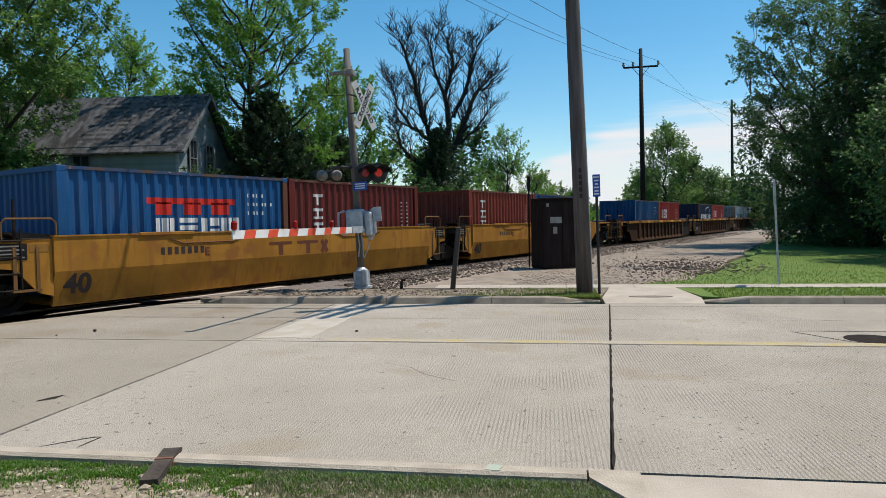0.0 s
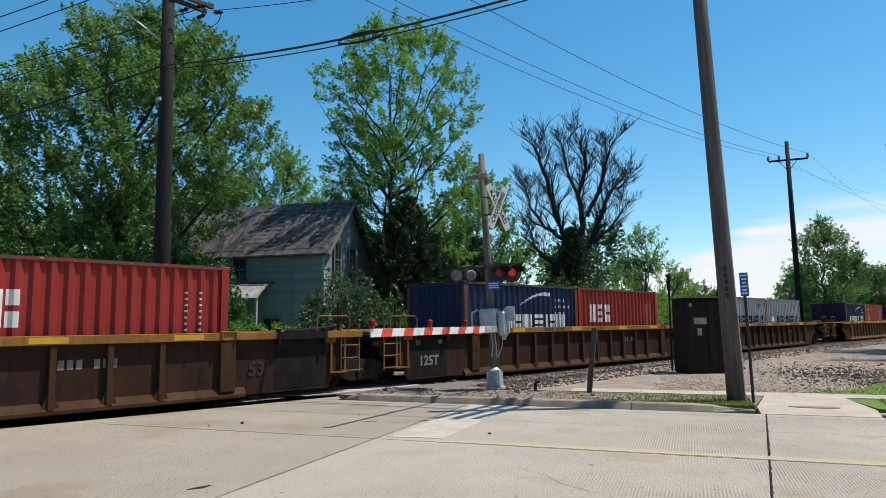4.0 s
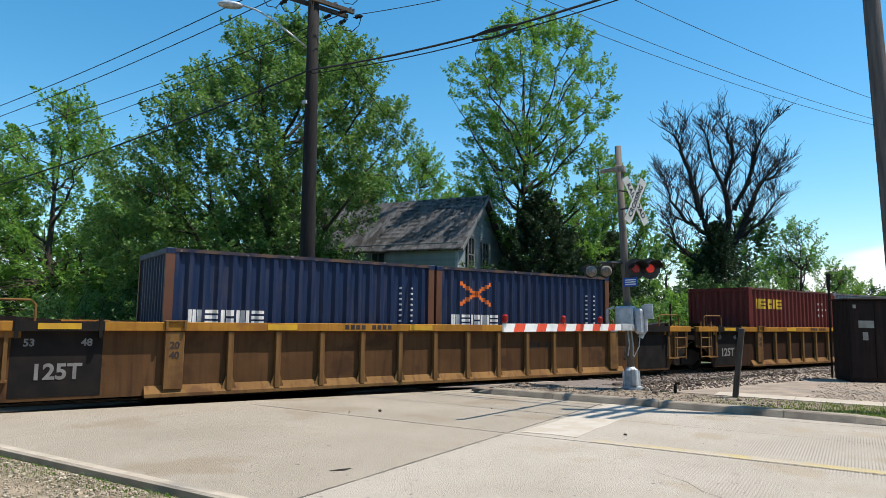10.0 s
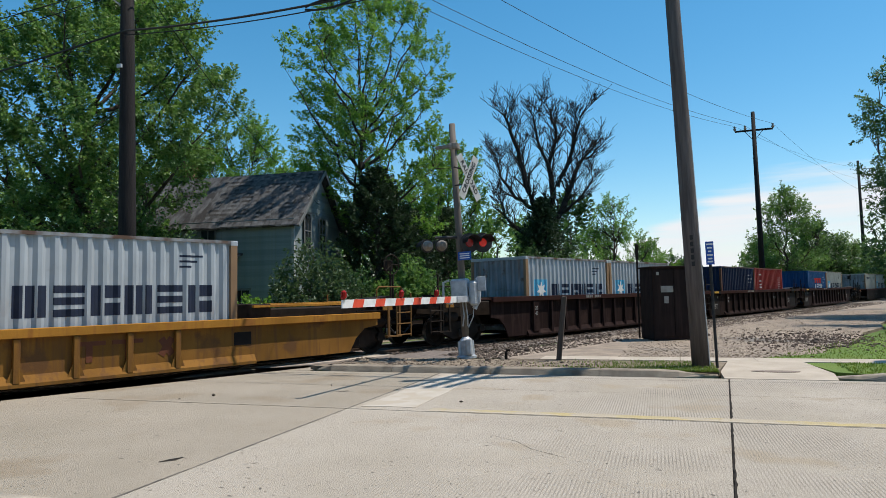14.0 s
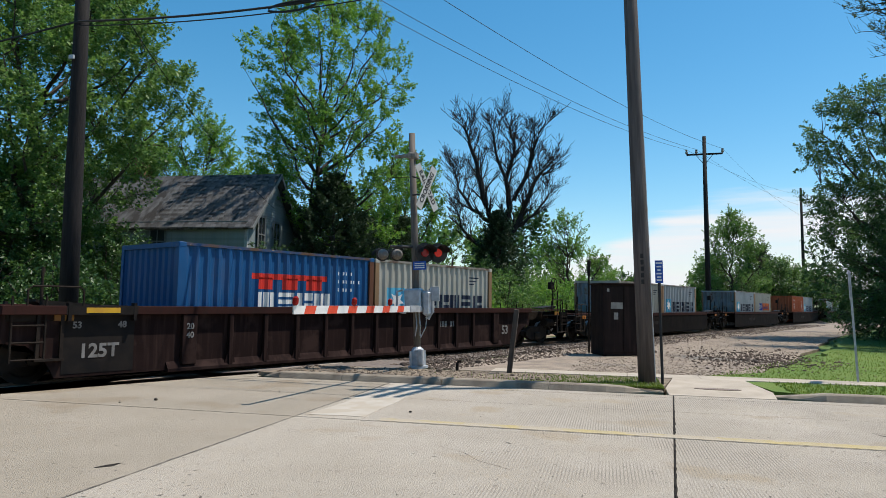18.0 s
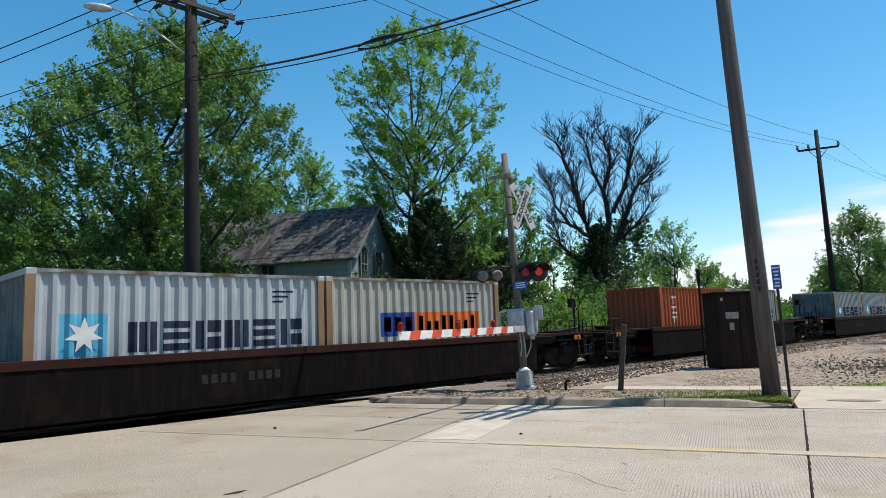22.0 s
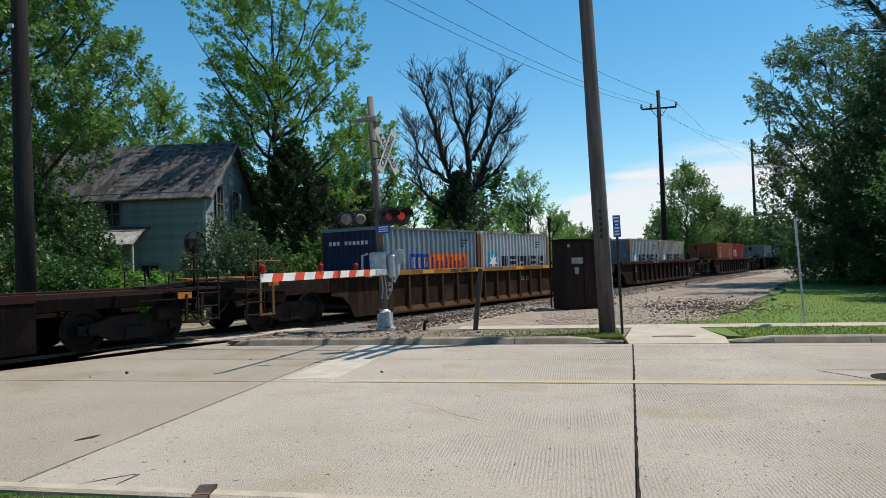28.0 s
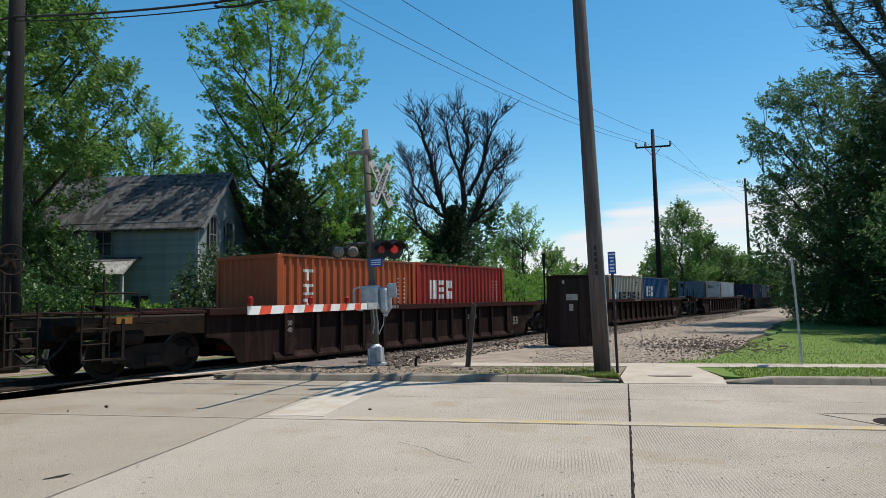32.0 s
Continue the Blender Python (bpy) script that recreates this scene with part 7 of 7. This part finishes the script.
    for i in range(0, len(base), max(1, len(base) // 420)):
        j = int(np.argmin(((spots - feet[i]) ** 2).sum(1) + 4.0 * np.maximum(0, spots[:, 2] - feet[i][2])))
        limb(bm, r, nodes[j][0], Vector(base[i]) + Vector(axis[i]) * length[i] * 0.6, min(0.05, max(0.018, nodes[j][1] * 0.35)), 0.008, 0.05, 4, 3)
    part("trunk", bm, bark or M_BARK, t, smooth=True)
    plumes("crown", base, axis, length, leaves, leaf, material, t, seed, girth)
    return t


def shrub(label, az, dist, h, rad, material, seed, leaves=3500, leaf=0.13, width=1.0, group="shrubs", upright=0.3):
    r = random.Random(seed)
    t = thing("shrub", label, "shrub", group=group, m=pose(*polar(az, dist, -0.12)))
    t.rotation_euler = (0, 0, radians(-az))
    bm = B()
    base, axis, length = [], [], []
    for i in range(int(60 + 34 * rad * h)):
        a = r.uniform(0, 6.28)
        q = rad * math.sqrt(r.uniform(0, 1))
        z = h * (1 - 0.6 * (q / rad) ** 2) * r.uniform(0.25, 1.0) ** 0.6
        e = Vector((q * math.cos(a) * width, q * math.sin(a), z))
        d = (Vector((e.x / max(width, 0.1), e.y, 0)) / rad * 0.9 + Vector((r.gauss(0, 0.3), r.gauss(0, 0.3), upright + 0.6 * r.random()))).normalized()
        ln = r.uniform(0.4, 0.75) * (0.7 + 0.15 * h)
        if i % 5 == 0:
            limb(bm, r, (e.x * 0.25, e.y * 0.25, 0), e, 0.03, 0.008, 0.05, 4, 3)
        base.append((e - d * ln * 0.75)[:])
        axis.append(d[:])
        length.append(ln)
    part("stem", bm, M_BARK, t)
    plumes("foliage", base, axis, length, leaves, leaf, material, t, seed, 0.32, 0.2)
    return t


def conifer(label, az, dist, h, rad, material, seed, leaves=9000, leaf=0.16, base=0.4):
    r = random.Random(seed)
    t = thing("conifer", label, "tree", group="trees", m=pose(*polar(az, dist, -0.12)))
    t.rotation_euler = (0, 0, radians(-az))
    bm = B()
    limb(bm, r, (0, 0, 0), (0, 0, h * 0.97), 0.24, 0.03, 0.006, 8, 6)
    foot, axis, length = [], [], []
    for i in range(380):
        v = (i / 380) ** 0.9
        z = base + (h - base) * v
        a = i * 2.39996
        q = rad * (1 - v ** 2.2) ** 0.7 * r.uniform(0.55, 1.1) + 0.1
        d = Vector((math.cos(a), math.sin(a), 0.35 + 0.5 * v)).normalized()
        e = Vector((q * math.cos(a), q * math.sin(a), z + 0.15 * q))
        if i % 3 == 0:
            limb(bm, r, (0, 0, z - 0.1 * q), e, 0.03, 0.008, 0.03, 4, 2)
        ln = r.uniform(0.6, 1.0)
        foot.append((e - d * ln * 0.8)[:])
        axis.append(d[:])
        length.append(ln)
    part("trunk", bm, M_BARK, t)
    plumes("foliage", foot, axis, length, leaves, leaf, material, t, seed, 0.26, 0.1)
    return t


def dead_tree(az, dist, seed):
    """Forked bare stems that bend upward, each bearing branches and fine upright twigs."""
    r = random.Random(seed)
    t = thing("dead_tree", "bare dead tree with dense upright twigs and ivy on its trunk", "tree", group="trees", m=pose(*polar(az, dist, -0.12)))
    t.rotation_euler = (0, 0, radians(-az))
    bm = B()

    def grow(p, d, ln, ra, depth):
        steps = (4, 3, 3, 2)[depth]
        pts, dirs = [p], [d]
        for i in range(steps):
            d = (d + Vector((r.gauss(0, 0.10), r.gauss(0, 0.10), 0.06))).normalized()
            p = p + d * (ln / steps)
            pts.append(p)
            dirs.append(d)
        tube(bm, pts, [max(0.0095, ra * (1 - 0.7 * i / steps)) for i in range(steps + 1)], 4, cap=False)
        if depth >= 3:
            return
        for k in range((4, 4, 3)[depth]):
            i = min(steps, max(1, round(r.uniform(0.25, 1.0) * steps)))
            a = r.uniform(0, 6.28)
            s = r.uniform(0.45, 0.95)
            nd = (dirs[i] + Vector((math.cos(a) * s, math.sin(a) * s, 0.15))).normalized()
            grow(pts[i], nd, ln * r.uniform(0.5, 0.8), ra * (1 - 0.5 * i / steps) * r.uniform(0.36, 0.52), depth + 1)

    stems = (
        (0.42, 0.26, ((0, 0), (0.1, 2.4), (0, 4.6), (-0.1, 6.3))),
        (0.24, 0.07, ((-0.1, 6.0), (-0.9, 8.2), (-1.4, 10.2), (-2.0, 12.2), (-2.4, 13.2))),
        (0.25, 0.06, ((-0.1, 5.6), (0.6, 8.0), (0.45, 10.0), (0.95, 12.0), (0.6, 13.8))),
        (0.22, 0.06, ((0.1, 5.2), (1.4, 7.4), (1.95, 9.3), (2.6, 10.4), (3.4, 10.9))),
        (0.15, 0.05, ((0.9, 8.4), (1.8, 10.4), (2.2, 12.2), (2.7, 13.2))),
        (0.15, 0.05, ((-0.6, 7.0), (-1.9, 8.0), (-2.8, 9.4), (-3.1, 10.6))),
        (0.13, 0.05, ((0.5, 9.4), (-0.3, 11.4), (-0.5, 13.0))),
        (0.13, 0.04, ((-0.2, 4.8), (-1.6, 5.7), (-2.6, 6.8), (-2.9, 8.0))),
        (0.12, 0.04, ((1.0, 6.8), (2.3, 7.6), (3.2, 9.0))))
    for ra, rb, line in stems:
        y = r.uniform(-0.4, 0.4)
        pts = [Vector((x, y * min(1, z / 6) * (i + 1) * 0.7 + r.gauss(0, 0.12), z)) for i, (x, z) in enumerate(line)]
        fine = []
        for a, b in zip(pts, pts[1:]):
            fine += [a.lerp(b, f) + Vector((r.gauss(0, 0.05), 0, r.gauss(0, 0.04))) for f in (0, 0.34, 0.67)]
        fine.append(pts[-1])
        n = len(fine) - 1
        tube(bm, fine, [ra + (rb - ra) * i / n for i in range(n + 1)], 7)
        if ra > 0.4:
            continue
        for i in range(2, n + 1):
            d = (fine[i] - fine[i - 1]).normalized()
            for k in range(3 if i < n else 5):
                a = r.uniform(0, 6.28)
                s = r.uniform(0.5, 1.1)
                grow(fine[i], (d + Vector((math.cos(a) * s, math.sin(a) * s, 0.25))).normalized(), r.uniform(0.8, 1.8) * (1.0 - 0.2 * i / n), (ra + (rb - ra) * i / n) * 0.42, 1 if i < n * 0.5 else (0 if k == 0 else 1))
    part("trunk", bm, M_BARK_GREY, t)
    n = 130
    foot = [(r.gauss(-0.1, 0.75), r.gauss(0, 0.6), z) for z in [r.uniform(2.0, 7.6) for k in range(n)]]
    plumes("ivy", foot, [(r.gauss(0, 0.5), r.gauss(0, 0.5), 0.6) for k in range(n)], [r.uniform(0.5, 0.9) for k in range(n)], 6000, 0.13, M_NEEDLE, t, seed, 0.45, 0.3, "dark ivy round the trunk")
    return t


def old_tree(az, dist, seed):
    """A tall half-dead tree: several long leaning stems clad in small leafy tufts, thin bare twigs all along them."""
    r = random.Random(seed)
    t = thing("tree", "tall half-dead tree, its leaning stems clad in dark leafy tufts", "tree", group="lawn trees", m=pose(*polar(az, dist, -0.12)))
    t.rotation_euler = (0, 0, radians(-az))
    bm = B()
    base, axis, length = [], [], []
    stems = (((0, 0, 0), (0.2, 0, 5), (-0.6, 0, 8.6), (-2.0, 0, 11.4), (-3.6, 0.2, 14.2), (-4.6, 0.3, 16.4)),
             ((0.2, 0.1, 5), (-0.2, 0.3, 9.0), (-1.3, 0.3, 12.0), (-2.2, 0.4, 15.0), (-2.7, 0.4, 18.0)),
             ((0.4, 0.4, 4), (1.4, 0.5, 9), (1.3, 0.6, 13), (0.7, 0.7, 16.5), (0.5, 0.7, 20)),
             ((0.6, 0, 4), (2.4, 0, 9), (3.2, -0.2, 13.5), (3.4, -0.2, 18)))
    for line in stems:
        line = [Vector(p) for p in line]
        m = len(line) - 1
        tube(bm, line, [0.2 * (1 - 0.8 * i / m) + 0.025 for i in range(m + 1)], 8)
        for k in range(150):
            u = m * (0.32 + 0.68 * (k + r.random()) / 150)
            i = min(m - 1, int(u))
            p = line[i].lerp(line[i + 1], u - i)
            up = (line[i + 1] - line[i]).normalized()
            a = r.uniform(0, 6.283)
            d = (Vector((math.cos(a), math.sin(a), 0)) * 0.8 + up * r.uniform(0.3, 0.9)).normalized()
            base.append((p + d * 0.05)[:])
            axis.append(d[:])
            length.append(r.uniform(0.25, 0.6))
            if k % 3 == 0:
                # a long twig that sweeps out and up, with a few tufts towards its end
                ln = r.uniform(1.0, 2.9) * (1.1 - 0.45 * u / m)
                a = math.pi + r.gauss(0, 0.9) if r.random() < 0.7 else r.gauss(0, 0.9)
                e = p + Vector((math.cos(a), math.sin(a) * 0.8, r.uniform(0.0, 0.45))) * ln
                q = limb(bm, r, p, e, 0.035, 0.009, 0.05, 4, 5)
                for w in range(7):
                    j = r.randint(1, 5)
                    g = q[j] + (Vector((math.cos(a), math.sin(a), 0.5)) * r.uniform(0.2, 0.9) + Vector((r.gauss(0, 0.3), r.gauss(0, 0.3), r.gauss(0.25, 0.25))))
                    tube(bm, (q[j], q[j].lerp(g, 0.5) + Vector((0, 0, -0.04)), g), (0.010, 0.008, 0.005), 3)
                    if r.random() < 0.45:
                        base.append(q[j].lerp(g, 0.3)[:])
                        axis.append((g - q[j] + Vector((0, 0, 0.05))).normalized()[:])
                        length.append(r.uniform(0.25, 0.5))
    part("trunk", bm, M_BARK_GREY, t)
    plumes("crown", base, axis, length, 42000, 0.085, M_PINE, t, seed, 0.42, 0.2)
    return t


BIG_MAPLE = [(0.9, -6.2, 2.6), (3.15, -7.0, 3.2), (5.7, -7.0, 4.2), (8.3, -6.4, 5.8), (9.6, -5.6, 6.8), (10.9, -3.9, 6.3), (12.0, -3.5, 5.2), (13.2, -3.0, 4.3), (14.1, -1.5, 3.6), (14.5, -0.5, 2.6)]
OPEN_MAPLE = [(1.6 + (z - 1.6) * 0.98, a * 0.98, b * 0.98) for z, a, b in ((4.4, -2.0, 4.2), (6.7, -2.8, 5.0), (9.5, -4.2, 5.2), (11.0, -3.8, 4.8), (12.3, -3.4, 3.9), (13.3, -4.8, 4.5), (14.9, -5.0, 5.4), (16.6, -4.0, 4.9), (18.0, -2.5, 3.7), (18.8, -0.8, 2.8))]
tree("large full green maple behind the train", -46.2, 30.0, BIG_MAPLE, M_LEAF_MAPLE, 31, 190000, 0.12, 3600, 0.95, 0.36, 0.16, 26, 0.16, depth=0.9, girth=0.27, bulge=0.09, fan=4)
# dark leaf colour here stands in for deep shade under the maple
tree("full green tree beside the house", -46.5, 26.5, round_crown(5.2, 2.6, 0.3), M_LEAF_DARK, 32, 14000, 0.125, 330, 0.75, 0.14, 0.15, 9)
tree("light green tree by the road", -61.5, 40.0, [(0.8, -4.5, 4.6), (3, -5.5, 5.5), (6, -5.5, 5.2), (8.5, -4.6, 3.6), (10.5, -3.0, 2.6), (12.0, -1.4, 2.0), (12.9, -0.8, 0.4)], M_LEAF_LIGHT, 33, 46000, 0.15, 900, 1.2, 0.26, 0.2, 16, 0.35, wind=(-0.5, 0, 0.25))
tree("light green tree by the road", -55.5, 37.0, round_crown(8.4, 3.6, 0.5), M_LEAF_LIGHT, 46, 26000, 0.14, 520, 1.0, 0.2, 0.2, 12)
tree("light green tree by the road", -69.5, 44.0, round_crown(13.5, 6.0, 1.0), M_LEAF_MAPLE, 34, 20000, 0.22, 420, 1.4, 0.26, 0.25, 12)
tree("tall open-crowned maple with visible limbs", -24.3, 36.8, OPEN_MAPLE, M_LEAF_LIGHT, 35, 82000, 0.125, 1700, 0.9, 0.26, 0.30, 30, 0.45, wind=(-0.45, 0, 0.1), girth=0.26, bulge=0.10, fan=4)
tree("light green tree behind the house", -34.0, 55.0, [(3, -3.4, 4), (7, -4.4, 4.6), (10.5, -4.6, 4.4), (13, -3.6, 3.2), (14.8, -2.2, 2.2), (16.0, -1.2, 0.8)], M_LEAF_LIGHT, 36, 30000, 0.17, 640, 1.5, 0.28, 0.3, 14, 0.5, wind=(0, 0, 0.4), girth=0.24)
tree("light green tree behind the house", -29.4, 60.0, round_crown(14.0, 4.2, 3.0), M_LEAF_LIGHT, 37, 22000, 0.18, 460, 1.5, 0.26, 0.3, 12, 0.5, wind=(0, 0, 0.4), girth=0.24)
tree("light green tree behind the house", -38.2, 58.0, round_crown(15.0, 5.0, 3.0), M_LEAF_MAPLE, 38, 18000, 0.2, 360, 1.5, 0.26, 0.3, 12, 0.4)
tree("bright green young tree", -17.0, 46.0, [(2, -1.6, 1.8), (5, -2.8, 3.0), (8, -3.2, 3.0), (10.5, -2.6, 2.2), (12.2, -1.3, 1.2), (13, -0.4, 0.5)], M_LEAF_LIGHT, 39, 24000, 0.15, 430, 1.15, 0.2, 0.25, 12, 0.55, wind=(0, 0, 0.3))
tree("sparse green tree beside the dead tree", -3.2, 52.0, [(1, -1.8, 3.0), (3.5, -2.9, 3.2), (5.5, -2.8, 2.5), (7.2, -1.8, 1.5), (8.6, -0.6, 0.6)], M_LEAF_LIGHT, 40, 20000, 0.12, 420, 1.0, 0.18, 0.2, 16, 0.6, wind=(0, 0, 0.3), girth=0.26)
tree("sparse green tree beside the dead tree", -0.6, 58.0, round_crown(5.2, 3.0, 0.6), M_LEAF_LIGHT, 41, 12000, 0.14, 280, 1.0, 0.14, 0.2, 10, 0.6, girth=0.26)
conifer("dark cedar beside the house", -23.2, 33.5, 8.0, 2.3, M_NEEDLE, 42, 40000, 0.115)
conifer("dark cedar behind the signal", -17.4, 40.0, 6.8, 1.9, M_NEEDLE, 43, 20000, 0.13)
conifer("dark cedar beside the house", -20.9, 35.0, 6.2, 2.0, M_NEEDLE, 44, 26000, 0.12)
conifer("dark cedar at the foot of the dead tree", -9.2, 43.0, 7.6, 1.8, M_NEEDLE, 47, 22000, 0.12)
dead_tree(-9.0, 44.0, 45)
# fill the maple's lower gaps; their dark leaves stand in for its shade
for k, (az, d, h) in enumerate(((-39.0, 43.0, 10.5), (-45.0, 40.0, 9.5))):
    tree("dense tree behind the house, dark leaves standing in for crown shade", az, d, round_crown(h, 4.4, 0.6), M_LEAF_DARK, 160 + k, 20000, 0.17, 700, 1.1, 0.24, 0.2, 12, 0.0, wind=(0, 0, 0.1), group="trees behind the house")
# low growth behind the track; some dark leaves stand in for shade near the maple
for k, (az, d, h, rd, m, lv) in enumerate((
        (-37.0, 22.5, 1.9, 1.6, M_LEAF_LIGHT, 5000), (-34.2, 23.5, 1.9, 1.4, M_LEAF_LIGHT, 4500), (-40.0, 22.0, 2.3, 1.5, M_LEAF_DARK, 4500), (-28.6, 25.0, 3.9, 1.9, M_LEAF_GREY, 5500),
        (-25.5, 26.5, 3.0, 1.4, M_LEAF_DARK, 4200), (-22.5, 27.0, 2.6, 1.7, M_LEAF_MAPLE, 4800), (-19.0, 29.0, 2.5, 1.7, M_LEAF_DARK, 4200), (-15.0, 32.0, 3.0, 2.0, M_LEAF_MAPLE, 4500),
        (-12.0, 34.0, 3.4, 2.2, M_LEAF_LIGHT, 4800), (-8.5, 38.0, 3.6, 2.4, M_LEAF_MAPLE, 5000), (-5.0, 42.0, 3.8, 2.6, M_LEAF_LIGHT, 5000), (-2.0, 46.0, 3.6, 2.4, M_LEAF_LIGHT, 4500),
        (0.8, 52.0, 3.2, 2.2, M_LEAF_MAPLE, 3500), (-43.5, 24.0, 3.4, 2.0, M_LEAF_DARK, 4500), (-48.0, 26.0, 3.6, 2.4, M_LEAF_DARK, 5000), (-53.5, 28.0, 3.4, 2.6, M_LEAF_DARK, 4500), (-60.0, 30.0, 3.0, 2.4, M_LEAF_MAPLE, 4000), (-20.8, 26.5, 3.2, 1.7, M_LEAF_MAPLE, 9000), (-39.6, 28.0, 4.8, 1.8, M_LEAF_DARK, 7000))):
    shrub("thin greyish upright shrub beside the house" if m is M_LEAF_GREY else "leafy green shrub growing beyond the track", az, d, h, rd, m, 60 + k, int(lv * 1.5), 0.12, upright=1.4 if m is M_LEAF_GREY else 0.3)
# thicket leaf tones are lowered to put their shade into the colour
for k, (az, d, h, rd, m) in enumerate(((-16.5, 44, 4.4, 3.2, M_LEAF_DARK), (-13.0, 46, 3.8, 3.0, M_LEAF_DARK), (-10.0, 41, 4.6, 2.6, M_LEAF_DARK), (-6.6, 47, 4.4, 3.0, M_LEAF_MAPLE), (-4.2, 55, 4.2, 3.4, M_LEAF_MAPLE), (0.2, 62, 3.8, 3.4, M_LEAF_MAPLE), (2.6, 70, 3.4, 3.4, M_LEAF_LIGHT), (-20.0, 42, 4.4, 2.8, M_LEAF_MAPLE))):
    shrub("dense green thicket beyond the track", az, d, h, rd, m, 80 + k, 14000, 0.15, 1.2)
# far right along the track
for k, (az, d, h, rd, m) in enumerate(((9.5, 84, 12.6, 4.3, M_LEAF_MAPLE), (7.9, 92, 8.0, 3.2, M_LEAF_MAPLE), (11.3, 92, 9.4, 3.6, M_LEAF_DARK), (12.9, 98, 8.2, 3.6, M_LEAF_MAPLE), (14.8, 106, 6.6, 3.8, M_LEAF_MAPLE), (16.4, 112, 6.4, 4.0, M_LEAF_DARK))):
    tree("broad green tree far along the track", az, d, round_crown(h, rd, 0.5), m, 90 + k, 26000, 0.2, 900, 1.2, 0.22, 0.2, 12, 0.0, wind=(0, 0, 0.2), group="far trees")
for k, (az, d, h, rd) in enumerate(((1.2, 118, 7.2, 4.2), (3.0, 126, 5.0, 3.6), (-0.8, 122, 7.2, 4.0), (5.4, 130, 4.5, 4))):
    tree("distant dark green tree", az, d, round_crown(h, rd, 0.3), M_LEAF_DARK, 100 + k, 7000, 0.33, 200, 1.6, 0.2, 0.2, 8, 0.2, wind=(0, 0, 0.2), group="far trees")
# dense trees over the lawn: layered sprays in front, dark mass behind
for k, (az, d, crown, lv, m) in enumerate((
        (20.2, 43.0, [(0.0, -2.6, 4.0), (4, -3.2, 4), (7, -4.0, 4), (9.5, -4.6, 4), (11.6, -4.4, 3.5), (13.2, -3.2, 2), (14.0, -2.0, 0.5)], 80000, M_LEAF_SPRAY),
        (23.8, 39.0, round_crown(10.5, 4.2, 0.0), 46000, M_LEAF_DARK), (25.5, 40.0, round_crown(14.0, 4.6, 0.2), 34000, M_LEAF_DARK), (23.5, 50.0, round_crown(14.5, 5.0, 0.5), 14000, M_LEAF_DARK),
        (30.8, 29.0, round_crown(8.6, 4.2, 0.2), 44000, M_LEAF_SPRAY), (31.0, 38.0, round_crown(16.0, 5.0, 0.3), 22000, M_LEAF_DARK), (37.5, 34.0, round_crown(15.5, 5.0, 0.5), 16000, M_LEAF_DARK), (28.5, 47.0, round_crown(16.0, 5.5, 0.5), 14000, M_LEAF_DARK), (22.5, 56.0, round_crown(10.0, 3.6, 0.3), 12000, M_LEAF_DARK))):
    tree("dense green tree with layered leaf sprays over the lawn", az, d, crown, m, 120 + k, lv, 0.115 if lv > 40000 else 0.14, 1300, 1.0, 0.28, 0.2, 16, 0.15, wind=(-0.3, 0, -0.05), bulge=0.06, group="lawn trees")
old_tree(27.3, 36.0, 140)
for k, (az, d, h) in enumerate(((40.0, 25.5, 12.0), (47.0, 31.0, 14.0))):
    tree("leafy tree at the side of the lawn", az, d, round_crown(h, 4.2, 1.5), M_LEAF_DARK, 150 + k, 9000, 0.24, 300, 1.3, 0.26, 0.2, 12, group="lawn trees")
# wood closing the distance
for k in range(26):
    az = -75 + k * 6.2
    if -6 < az < 18:
        continue
    tree("distant wood edge tree", az, 88 + 14 * math.sin(k * 1.7), round_crown(13 + 3 * math.sin(k * 2.3), 7.0, 0.2), M_LEAF_DARK if k % 2 else M_LEAF_MAPLE, 160 + k, 7000 if az < 0 else 4200, 0.45, 260, 2.4, 0.25, 0.2, 8, group="distant trees")
# unseen trees added behind the viewpoint to cut low sky light on the train
for k in range(13):
    az = 112 + k * 11.5
    tree("unseen tree added behind the viewpoint to block sky light", az, 19 + 3 * math.sin(k * 2.1), round_crown(11.5 + 2 * math.sin(k * 1.3), 4.6, 0.3), M_LEAF_MAPLE, 200 + k, 5200, 0.42, 160, 1.6, 0.25, 0.2, 8, group="near side trees")


# ---- motion of the train ----
def run_at(t):
    for (ta, ra), (tb, rb) in zip(RUN, RUN[1:]):
        if t <= tb:
            return ra + (rb - ra) * (t - ta) / (tb - ta)
    return RUN[-1][1]


def motions():
    start = {}
    for ob, a, z in moving:
        walk(ob, [(t, track_pose(a - run, Q_TRACK, z)) for t, run in RUN])
        start[ob] = a
    # wheels roll under their trucks while they pass near
    for w, x, s, car in wheels:
        place = start[car] + x
        times = [k * 0.05 for k in range(641) if -14 < place - run_at(k * 0.05) < 36]
        times = [0.0] + [t for t in times if 0 < t < 32] + [32.0]
        first = run_at(times[1]) if len(times) > 2 else 0.0
        last = run_at(times[-2]) if len(times) > 2 else 0.0
        rows = []
        for t in times:
            turn = -(min(last, max(first, run_at(t))) - first) / 0.46
            rows.append((t, Matrix.Translation(w.location) @ Matrix.Rotation(turn, 4, "Y") @ Matrix.Rotation(0 if s > 0 else math.pi, 4, "Z")))
        walk(w, rows)


motions()
